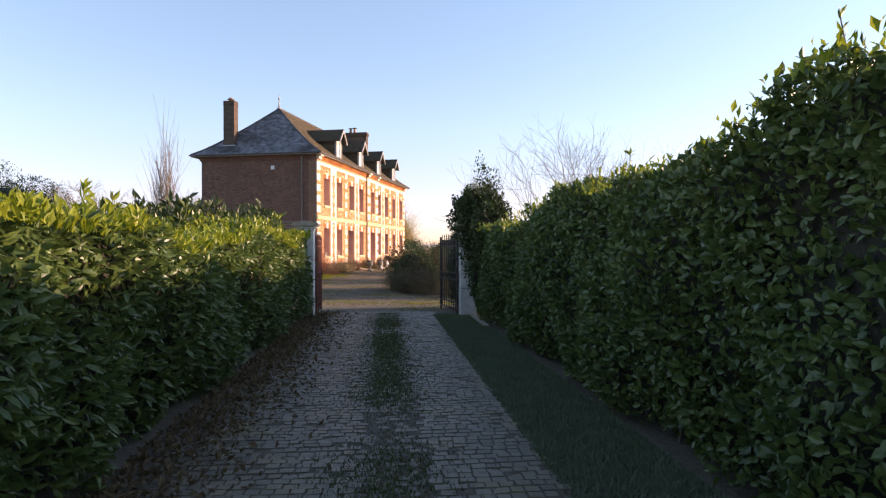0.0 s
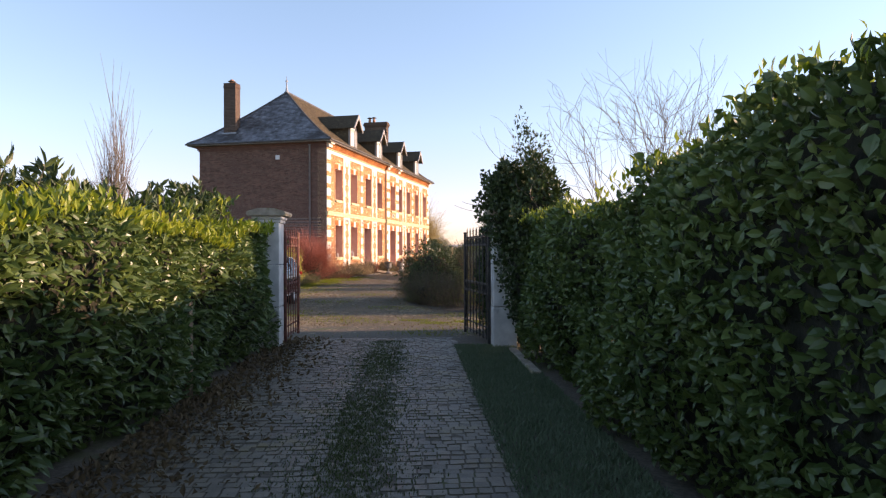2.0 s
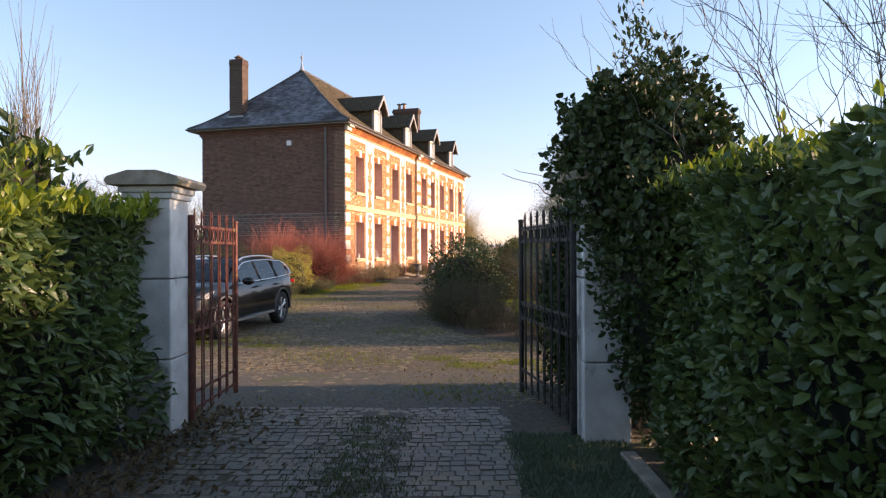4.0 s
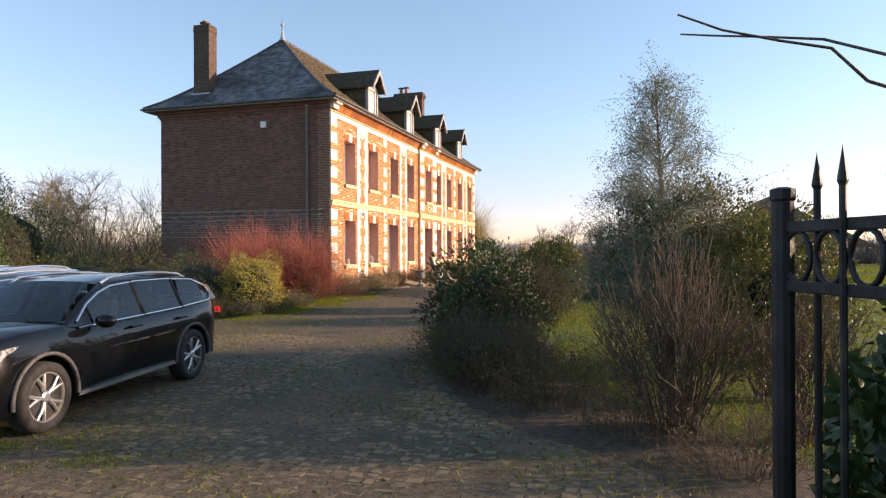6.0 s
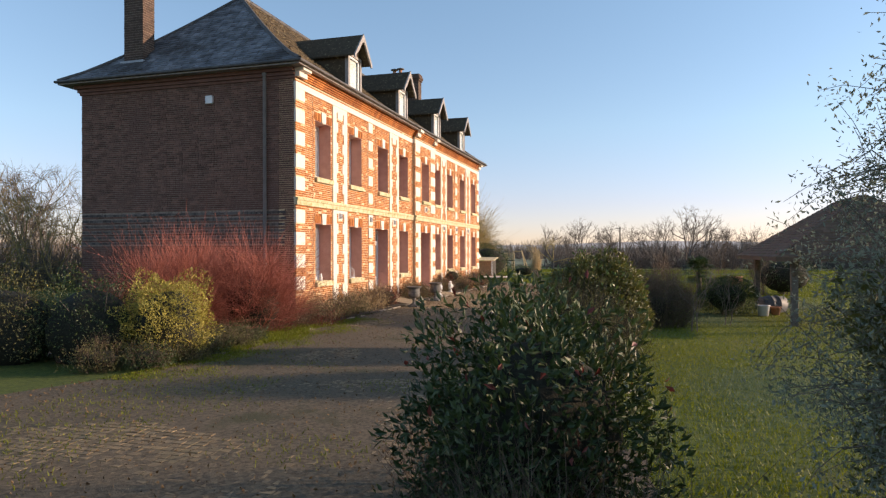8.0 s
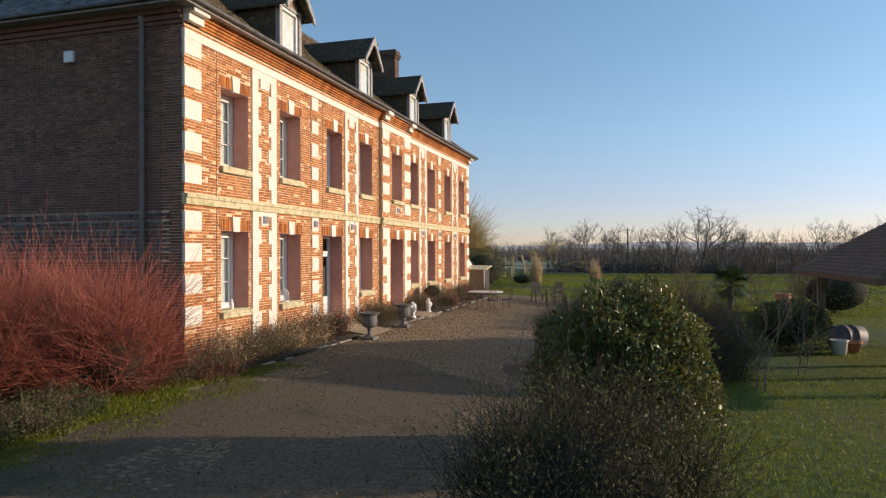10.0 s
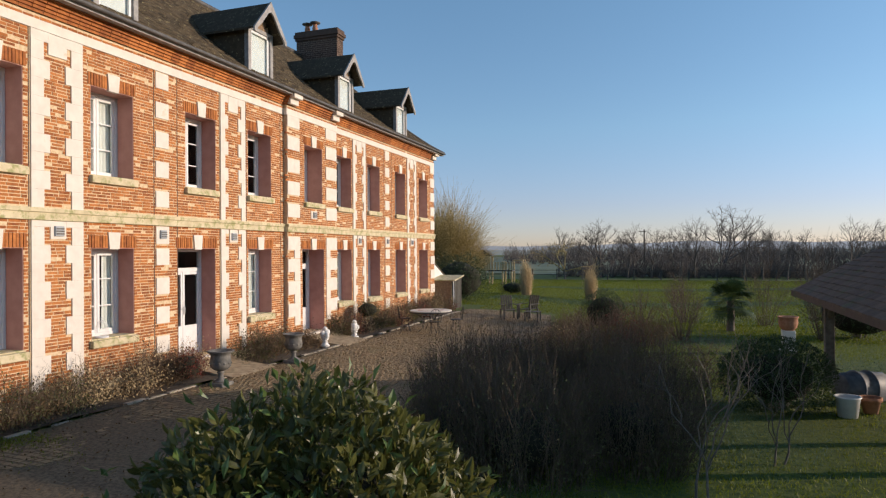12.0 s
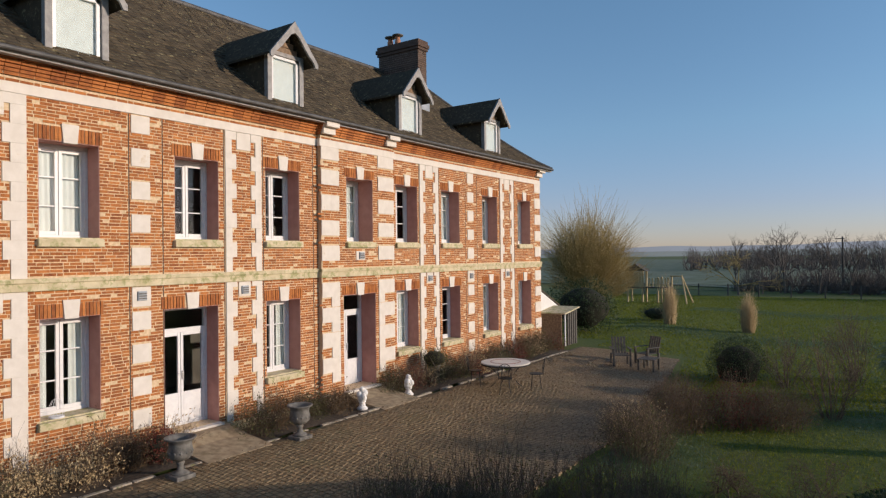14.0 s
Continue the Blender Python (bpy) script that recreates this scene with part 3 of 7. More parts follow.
# upright bricks of the flat arches
lo, hi = [], []
for (a, b, c, d) in arches:
    n = int((b - a) / 0.064)
    for k in range(n):
        ya, yb = a + (b - a) * k / n, a + (b - a) * (k + 1) / n - 0.014
        if abs((ya + yb) / 2 - (a + b) / 2) < 0.14:
            continue
        x = front_x((a + b) / 2)
        lo.append((x - 0.05, ya, c + 0.002)), hi.append((x + 0.006 + 0.003 * (k % 3), yb, d))
v, f = boxes(lo, hi)
tagged(raw("arch_bricks", v, f, M_BRICK, house), kind="stuff")
for a, b, x in ((Y0, BAY[0], WX), (BAY[0] - 0.05, BAY[1] + 0.05, WX + BAY[2]), (BAY[1], Y1, WX)):
    e = 0.0 if x > WX else 0.003
    part("string_course", box(one_box((x - 0.08, a, 3.44 + e), (x + 0.05, b, 3.58 - e), 0.008), (x - 0.08, a, 3.58 - e), (x + 0.075, b, 3.66 - e), 0.01), M_LEDGE, house, "mossy stone string course")
    part("frieze", one_box((x - 0.08, a, 6.72 + e), (x + 0.02, b, 6.9 - e), 0.004), M_STONE, house, "white stone frieze")
    for k, (za, zb, o) in enumerate(((7.0, 7.06, 0.035), (7.06, 7.12, 0.06), (7.12, 7.18, 0.09), (7.18, 7.25, 0.13), (7.25, 7.33, 0.18))):
        r = np.arange(a, b - 0.05, 0.235)
        v, f = boxes(np.column_stack([np.full(len(r), x - 0.2), r, np.full(len(r), za)]), np.column_stack([x + o + rng.uniform(-0.003, 0.003, len(r)), np.minimum(r + 0.224, b), np.full(len(r), zb - 0.008)]))
        tagged(raw("cornice_bricks", v, f, M_BRICK, house), kind="stuff")
    part("cornice_bed", one_box((x - 0.25, a + 0.004, 7.0), (x + 0.025, b - 0.004, 7.32)), M_MORTAR, house)
for a, b in ((Y0, Y0 + 0.45), (BAY[0], BAY[0] + 0.4), (BAY[1] - 0.4, BAY[1]), (Y1 - 0.45, Y1)):
    x = front_x((a + b) / 2)
    part("cornice_stone", box(one_box((x - 0.05, a - 0.02, 7.02), (x + 0.14, b, 7.18), 0.01), (x - 0.05, a - 0.03, 7.18), (x + 0.27, b + 0.02, 7.32), 0.012), M_STONE, house, "white cornice block")
part("plinth", one_box((WX - 0.1, Y0, -0.2), (WX + 0.05, Y1, 0.42), 0.01), M_LEDGE, house, "rendered plinth")

# end wall: bricks with flint courses below
FL = [(WB + 0.02, WX - 0.35, z, z + 0.085) for z in (2.35, 2.52, 2.69, 2.86, 3.03, 3.2)]
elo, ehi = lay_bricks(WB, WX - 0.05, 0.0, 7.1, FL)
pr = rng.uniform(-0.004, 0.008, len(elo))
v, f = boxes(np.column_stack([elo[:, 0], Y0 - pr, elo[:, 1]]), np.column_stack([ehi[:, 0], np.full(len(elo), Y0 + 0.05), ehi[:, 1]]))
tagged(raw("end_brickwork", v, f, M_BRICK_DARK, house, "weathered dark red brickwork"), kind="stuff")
lo, hi = [], []
for a, b, c, d in FL:
    t = a
    while t < b:
        w = rng.uniform(0.05, 0.13)
        lo.append((t, Y0 - rng.uniform(0, 0.015), c + rng.uniform(0, 0.015))), hi.append((t + w - 0.012, Y0 + 0.05, d - rng.uniform(0.004, 0.02)))
        t += w
v, f = boxes(lo, hi)
tagged(raw("flintwork", v, f, M_FLINT, house, "knapped grey flint courses"), kind="stuff")
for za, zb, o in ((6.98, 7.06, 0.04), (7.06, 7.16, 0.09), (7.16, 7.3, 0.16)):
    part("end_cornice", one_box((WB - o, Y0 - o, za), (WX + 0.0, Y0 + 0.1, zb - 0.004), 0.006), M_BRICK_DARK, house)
part("drainpipe", lathe([(0.05, 0.0), (0.05, 7.0), (0.07, 7.0), (0.07, 7.25)], 12, m=Matrix.Translation((WX - 0.93, Y0 - 0.08, 0.1))), M_LEAD, house, "grey zinc drainpipe", True)
part("alarm_box", one_box((-16.98, Y0 - 0.09, 6.42), (-16.74, Y0 - 0.005, 6.66), 0.02), M_WHITE, house, "white alarm siren box")

# windows and doors of the front
def casement(c, h, b, t, curtain, leaf=False):
    """A white two-light window or glazed door set back in its reveal."""
    fxx = front_x(c)
    back = WX - 0.50
    w = new("door" if leaf else "window")
    w.parent = house
    w.location = (back, c, b)
    H = t - b
    fr = bmesh.new()
    for lo, hi in (((0, -h, 0), (0.09, -h + 0.07, H)), ((0, h - 0.07, 0), (0.09, h, H)), ((0, -h + 0.07, H - 0.08), (0.09, h - 0.07, H)), ((0, -h + 0.07, 0), (0.09, h - 0.07, 0.06))):
        box(fr, lo, hi, 0.006)
    top = H - 0.08
    if leaf:
        box(fr, (0.0, -h + 0.07, 1.93), (0.085, h - 0.07, 2.02), 0.005)
    part("frame", fr, M_WHITE, w)
    g0 = 0.06
    for s in (-1, 1):
        ya, yb = (-h + 0.07, -0.005) if s < 0 else (0.005, h - 0.07)
        sash = bmesh.new()
        st = 1.93 if leaf else top
        for lo, hi in (((0.02, ya, g0), (0.075, ya + 0.06, st)), ((0.02, yb - 0.06, g0), (0.075, yb, st)), ((0.02, ya + 0.06, st - 0.07), (0.075, yb - 0.06, st)),
                       ((0.02, ya + 0.06, g0), (0.075, yb - 0.06, g0 + (0.62 if leaf else 0.07)))):
            box(sash, lo, hi, 0.006)
        if not leaf:
            for k in (1, 2):
                z = g0 + (st - g0) * k / 3
                box(sash, (0.035, ya + 0.06, z - 0.012), (0.065, yb - 0.06, z + 0.012), 0.003)
        part("sash", sash, M_WHITE, w)
        pane = part("pane", one_box((0.045, ya + 0.05, g0 + (0.6 if leaf else 0.05)), (0.051, yb - 0.05, st - 0.05)), M_GLASS, w)
        pane.visible_shadow = False
    if leaf:
        pane = part("pane", one_box((0.045, -h + 0.06, 2.0), (0.051, h - 0.06, H - 0.07)), M_GLASS, w)
        pane.visible_shadow = False
        part("handle", box(one_box((0.08, 0.02, 0.95), (0.1, 0.06, 1.13), 0.005), (0.1, -0.07, 1.07), (0.12, 0.05, 1.09), 0.004), M_ALLOY, w)
    if curtain:
        n = 60
        zz = [0.03, H * 0.5, H - 0.05]
        spans = {1: [(-h + 0.05, h - 0.05)], 2: [(-h + 0.05, -h * 0.35), (h * 0.35, h - 0.05)], 3: [(-h + 0.05, -h * 0.5)]}[curtain]
        for a, e in spans:
            u = np.linspace(0, 1, n)
            cv = np.stack([np.stack([-0.018 + 0.014 * np.sin(u * (e - a) * 60 + z), a + u * (e - a), np.full(n, z)], -1) for z in zz]).reshape(-1, 3)
            i = np.arange(len(cv)).reshape(3, n)
            cf = np.stack([i[:-1, :-1], i[:-1, 1:], i[1:, 1:], i[1:, :-1]], -1).reshape(-1, 4)
            raw("curtain", cv, cf, M_CURTAIN, w, "white net curtain", smooth=True)
    dep = fxx - back
    rv = bmesh.new()
    for lo, hi in (((0.095, -h - 0.001, 0), (dep - 0.012, -h + 0.012, H)), ((0.095, h - 0.012, 0), (dep - 0.012, h + 0.001, H)), ((0.095, -h + 0.012, H - 0.012), (dep - 0.012, h - 0.012, H))):
        box(rv, lo, hi)
    part("reveal", rv, M_REVEAL, w, "mauve rendered reveal")
    if leaf:
        part("threshold", one_box((0.0, -h - 0.02, -0.15), (dep + 0.15, h + 0.02, -0.004), 0.012), M_STONE, w, "worn stone threshold")
    else:
        part("sill", box(one_box((0.0, -h, -0.03), (dep, h, 0.004)), (dep - 0.1, -h - 0.04, -0.16), (dep + 0.09, h + 0.04, -0.02), 0.015), M_LEDGE, w, "mossy stone sill")


for k, o in enumerate(UP):
    casement(*o, curtain=(1, 1, 3, 3, 1, 3, 2, 2, 1)[k])
for k, o in enumerate(LOW):
    casement(*o, curtain=(2, 2, 0, 2, 0, 2, 0, 2, 2)[k], leaf=k in (2, 4))

# air vents in the front wall
for y, z in ((39.98, 3.26), (42.5, 3.26), (44.9, 3.26), (48.6, 3.98), (51.85, 3.26), (54.2, 3.26), (56.7, 3.26)):
    x = front_x(y)
    vent = part("air_vent", one_box((x - 0.02, y - 0.09, z - 0.09), (x + 0.05, y + 0.09, z + 0.09), 0.008), M_LEAD, house, "grey air vent")
    for k in range(3):
        part("louvre", one_box((x + 0.05, y - 0.075, z - 0.06 + 0.045 * k), (x + 0.065, y + 0.075, z - 0.035 + 0.045 * k)), M_CASTIRON, vent)

# roof with bell-cast eaves
EX, EB, RX, RZ, EZ = WX + 0.36, WB - 0.5, -17.8, 10.72, 7.36
YA, YB, RA, RB = Y0 - 0.42, Y1 + 0.42, 40.1, 56.5


def slope_points(k):
    """Outline of the roof at the fraction k of its height, bent outwards at the eaves."""
    z = EZ + (RZ - EZ) * k
    s = k ** 0.86
    return (EB + (RX - EB) * s, EX + (RX - EX) * s, YA + (RA - YA) * s, YB + (RB - YB) * s, z)


rv, rf = [], []
LV = [0, 0.08, 0.18, 0.35, 0.6, 1.0]
for k in LV:
    a, b, c, d, z = slope_points(k)
    rv += [(a, c, z), (b, c, z), (b, d, z), (a, d, z)]
for j in range(len(LV) - 1):
    for i in range(4):
        rf.append((4 * j + i, 4 * j + (i + 1) % 4, 4 * j + 4 + (i + 1) % 4, 4 * j + 4 + i))
rf.append((0, 3, 2, 1))
roof = raw("roof", rv, rf, M_SLATE, house, "steep hipped roof of brown mossy slates")


def slates(name, face, material, width=0.2, rows=34):
    """Overlapping slates over one slope: face 0 faces the end, 1 the front."""
    V, F, n = [], [], 0
    for r in range(rows):
        k0, k1 = r / rows, min(1.0, (r + 1.25) / rows)
        a0, b0, c0, d0, z0 = slope_points(k0)
        a1, b1, c1, d1, z1 = slope_points(k1)
        if face == 1:
            u0, u1, w0, w1 = c0, d0, c1, d1
        else:
            u0, u1, w0, w1 = a0, b0, a1, b1
        m = max(1, int((u1 - u0) / width))
        edges = u0 + (np.arange(m + 1) + (0.5 if r % 2 else 0.0)) * (u1 - u0) / m
        edges = np.clip(edges, u0, u1)
        for e0, e1 in zip(edges, edges[1:]):
            if e1 - e0 < 0.03:
                continue
            g = 0.004
            t0, t1 = np.clip((e0 + g, e1 - g), w0, w1)
            if t1 - t0 < 0.01:
                t0, t1 = np.clip((e0, e1), w0, w1)
            h0 = 0.028 + rng.uniform(-0.009, 0.012)
            if face == 1:
                q4 = [(b0 + 0.4 * h0, e0 + g, z0 + h0), (b0 + 0.4 * h0, e1 - g, z0 + h0), (b1, t1, z1 + 0.006), (b1, t0, z1 + 0.006)]
                low = [(b0 + 0.004, e0 + g, z0), (b0 + 0.004, e1 - g, z0)]
            else:
                q4 = [(e0 + g, c0 - 0.4 * h0, z0 + h0), (e1 - g, c0 - 0.4 * h0, z0 + h0), (t1, c1, z1 + 0.006), (t0, c1, z1 + 0.006)]
                low = [(e0 + g, c0 - 0.004, z0), (e1 - g, c0 - 0.004, z0)]
            V += q4 + low
            F += [(n, n + 1, n + 2, n + 3), (n + 4, n + 5, n + 1, n)]
            n += 6
    return tagged(raw(name, V, F, material, house), kind="stuff")


slates("front_slating", 1, M_SLATE)
slates("end_slating", 0, M_FROST)
part("eave_board", box(box(one_box((WX + 0.2, YA, EZ - 0.1), (EX - 0.02, YB, EZ - 0.01)), (EB, YA, EZ - 0.1), (WX + 0.2, Y0 - 0.02, EZ - 0.012)), (EB, Y0, EZ - 0.1), (WB, YB, EZ - 0.012)), M_GREYWOOD, house)
gut = bmesh.new()
box(gut, (EX - 0.02, YA, EZ - 0.06), (EX + 0.09, YB, EZ + 0.02), 0.03)
box(gut, (EB - 0.08, YA - 0.09, EZ - 0.06), (EX + 0.09, YA + 0.02, EZ + 0.02), 0.03)
part("gutter", gut, M_GUTTER, house, "zinc gutter along the eaves")
rid = Tubes(8)
for p, q4 in (((RX, RA, RZ + 0.02), (RX, RB, RZ + 0.02)),):
    rid.add([p, q4], 0.09, 0.09)
for ex, ey, ry in ((EX, YA, RA), (EB, YA, RA), (EX, YB, RB), (EB, YB, RB)):
    pts = []
    for k in np.linspace(0, 1, 12):
        a, b, c, d, z = slope_points(k)
        pts.append((b if ex == EX else a, c if ey == YA else d, z + 0.025))
    rid.add(pts, 0.06, 0.06)
rid.make("ridge", M_GUTTER, house, "dark zinc-covered ridge and hips")
for y in (RA, RB):
    part("finial", lathe([(0.16, 0), (0.10, 0.08), (0.06, 0.22), (0.035, 0.4), (0.03, 0.6), (0.075, 0.66), (0.075, 0.70), (0.02, 0.76), (0.015, 0.95)], 12, m=Matrix.Translation((RX, y, RZ))), M_LEAD, house, "lead finial", True)


def dormer(y, z0=7.62, front=-14.22):
    """A slate-hung dormer with a gabled roof and grey barge boards."""
    d = new("dormer")
    d.parent = house
    d.location = (front, y, z0)
    w, h, apex = 0.56, 1.22, 1.84
    depth = 2.7
    body = prism([(-w, -0.1), (w, -0.1), (w, h), (0, apex - 0.1), (-w, h)], depth, "x", -depth - 0.1)
    part("cheek_wall", body, M_SLATE, d, "slate-hung cheeks")
    for s in (-1, 1):
        bm = prism([(0, apex), (0, apex + 0.06), (s * 0.72, h - 0.22 + 0.06), (s * 0.72, h - 0.22)], depth + 0.42, "x", -depth - 0.12)
        part("slope", bm, M_SLATE, d)
        bb = prism([(0, apex - 0.02), (0, apex + 0.08), (s * 0.74, h - 0.22 + 0.05), (s * 0.74, h - 0.28), (s * 0.66, h - 0.28), (s * 0.6, h - 0.16), (s * 0.4, h + 0.02), (s * 0.12, apex - 0.26), (0, apex - 0.2)], 0.05, "x", 0.305)
        part("barge_board", bb, M_GREYWOOD, d, "shaped grey barge board")
    fr = bmesh.new()
    for lo, hi in (((-0.1, -w, -0.05), (0.03, -w + 0.13, h)), ((-0.1, w - 0.13, -0.05), (0.03, w, h)), ((-0.1, -w, -0.12), (0.10, w, -0.02)), ((-0.1, -w + 0.13, h - 0.1), (0.02, w - 0.13, h))):
        box(fr, lo, hi, 0.01)
    part("frame", fr, M_GREYWOOD, d, "weathered grey window surround")
    for k in range(3):
        zz = h + 0.14 * k
        hw = max(0.08, 0.47 * (1 - 0.14 * (k + 1) / (apex - h)))
        part("gable_board", one_box((-0.1, -hw, zz), (0.01, hw, zz + 0.13), 0.006), M_OLDWOOD, d, "brown gable boarding")
    sash = bmesh.new()
    a, z1, z2 = w - 0.14, 0.0, h - 0.1
    for lo, hi in (((-0.07, -a, z1), (-0.02, -a + 0.07, z2)), ((-0.07, a - 0.07, z1), (-0.02, a, z2)), ((-0.07, -a, z1), (-0.02, a, z1 + 0.07)), ((-0.07, -a, z2 - 0.07), (-0.02, a, z2))):
        box(sash, lo, hi, 0.006)
    part("sash", sash, M_WHITE, d)
    p = part("pane", one_box((-0.05, -a + 0.05, z1 + 0.05), (-0.044, a - 0.05, z2 - 0.05)), M_GLASS, d)
    p.visible_shadow = False
    part("blind", one_box((-0.096, -a, z1), (-0.09, a, z2)), M_CURTAIN, d)


for y in (41.4, 46.25, 51.1, 55.9):
    dormer(y)


def chimney(name, x0, x1, ya, yb, z0, z1, material, pots, flare=1.0):
    c = new(name)
    c.parent = house
    lo, hi = [], []
    z, k = z0, 0
    while z < z1 - 0.36:
        for (p0, p1, axis, at) in ((x0, x1, 0, ya), (ya, yb, 1, x1)):
            t = p0 + (0.0 if k % 2 else -0.11)
            while t < p1:
                s, e = max(t, p0), min(t + 0.213, p1)
                if e - s > 0.02:
                    o = rng.uniform(0.002, 0.01)
                    if axis == 0:
                        lo.append((s, at - o, z)), hi.append((e, at + 0.05, z + 0.064))
                    else:
                        lo.append((at - 0.05, s, z)), hi.append((at + o, e, z + 0.064))
                t += 0.225
        z += 0.076
        k += 1
    v, f = boxes(lo, hi)
    tagged(raw("brickwork", v, f, material, c), kind="stuff")
    st = one_box((x0, ya, z0 - 0.3), (x1, yb, z1 - 0.3))
    part("stack", st, M_MORTAR_DARK, c)
    cap = bmesh.new()
    for a, b, o in ((0.36, 0.26, 0.05 * flare), (0.26, 0.12, 0.09 * flare), (0.12, 0.0, 0.05 * flare)):
        box(cap, (x0 - o, ya - o, z1 - a), (x1 + o, yb + o, z1 - b - 0.004), 0.01)
    part("crown", cap, material, c)
    part("flashing", one_box((x0 - 0.08, ya - 0.1, z0 - 0.35), (x1 + 0.08, yb + 0.08, z0 + 0.06), 0.02), M_LEAD, c, "lead flashing")
    for px, py, hh in pots:
        pot = part("pot", lathe([(0.11, -0.02), (0.11, 0.2), (0.09, 0.22), (0.09, hh)], 14, m=Matrix.Translation((px, py, z1))), M_CLAY, c, "clay chimney pot", True)
        part("cowl", lathe([(0.20, 0.0), (0.21, 0.03), (0.04, 0.09), (0.02, 0.1)], 14, m=Matrix.Translation((px, py, z1 + hh + 0.05))), M_CASTIRON, pot, "black metal cowl", True)


chimney("end_chimney", -20.3, -19.6, 37.55, 38.05, 8.0, 10.8, M_BRICK_BROWN, [(-19.95, 37.8, 0.05)], flare=0.2)
chimney("ridge_chimney", -17.95, -16.15, 54.1, 54.6, 9.4, 11.65, M_BRICK_BROWN, [(-17.6, 54.35, 0.3), (-17.25, 54.35, 0.32)])

# ---- plants ----
def blob_points(n, centre, radii, rough=0.18, seed=0, shell=0.35, floor=0.05):
    """Points in the outer shell of a lumpy mound, with outward directions."""
    r = np.random.default_rng(seed)
    d = r.normal(size=(n, 3))
    d /= np.linalg.norm(d, axis=1)[:, None]
    d[:, 2] = np.abs(d[:, 2]) * np.where(r.random(n) < 0.4, -1, 1)
    ph = r.uniform(0, 6.28, 6)
    lump = 1 + rough * (np.sin(d[:, 0] * 5 + ph[0]) * np.sin(d[:, 1] * 5 + ph[1]) + 0.6 * np.sin(d[:, 2] * 8 + d[:, 0] * 7 + ph[2]) + 0.5 * np.sin(d[:, 1] * 13 + d[:, 2] * 11 + ph[3]))
    k = lump * (1 - shell * r.random(n) ** 2)
    p = np.asarray(centre) + d * np.asarray(radii) * k[:, None]
    keep = p[:, 2] > gz(p[:, 0], p[:, 1]) + floor
    return p[keep], d[keep]


# closed lumpy body that stands for the shade deep inside a shrub
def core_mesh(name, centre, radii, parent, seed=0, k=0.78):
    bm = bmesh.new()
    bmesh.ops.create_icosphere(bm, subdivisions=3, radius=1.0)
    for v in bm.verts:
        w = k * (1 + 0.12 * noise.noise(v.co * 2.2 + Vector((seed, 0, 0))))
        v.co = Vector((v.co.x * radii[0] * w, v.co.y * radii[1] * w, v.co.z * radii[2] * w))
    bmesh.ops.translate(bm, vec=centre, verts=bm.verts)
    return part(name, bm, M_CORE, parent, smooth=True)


def bush(name, at, radii, n, size, material, label, seed, core=0.7, rough=0.2, lift=0.45, width=0.4, up=0.25, stems=14, extra=None, group="", spread=0.9, fine=False):
    """A leafy shrub: stems, a near-black solid for the shaded inside and a lumpy coat of leaves."""
    x, y = at
    z = float(gz(np.array([x]), np.array([y]))[0])
    b = thing(name, (0, 0, 0), label, "shrub", group)
    c = (x, y, z + radii[2] * lift)
    rz = radii[2] * (1 - lift)
    rad = (radii[0], radii[1], rz)
    p, d = blob_points(n, c, rad, rough, seed)
    foliage("foliage", p, d, size, material, b, width=width, up=up, spread=spread, fine=fine)
    if extra:
        m2, n2, s2 = extra
        p, d = blob_points(n2, c, (rad[0] * 1.03, rad[1] * 1.03, rad[2] * 1.05), rough, seed + 50, shell=0.1)
        top = p[:, 2] > c[2] + 0.15 * rz
        foliage("young_foliage", p[top], d[top], s2, m2, b, width=width, up=0.5)
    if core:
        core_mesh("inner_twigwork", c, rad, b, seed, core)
    t = Tubes(4)
    r = np.random.default_rng(seed + 9)
    for _ in range(stems):
        a, k = r.uniform(0, 6.28), r.uniform(0.2, 0.8)
        e = np.array([x + math.cos(a) * radii[0] * k, y + math.sin(a) * radii[1] * k, z + radii[2] * r.uniform(0.5, 0.85)])
        s = np.array([x + math.cos(a) * 0.12, y + math.sin(a) * 0.12, z - 0.03])
        t.add([s, (s + e) / 2 + r.normal(size=3) * 0.06, e], 0.02, 0.006)
    if stems:
        tagged(t.make("branchwork", M_BARK, b), kind="stuff")
    return b


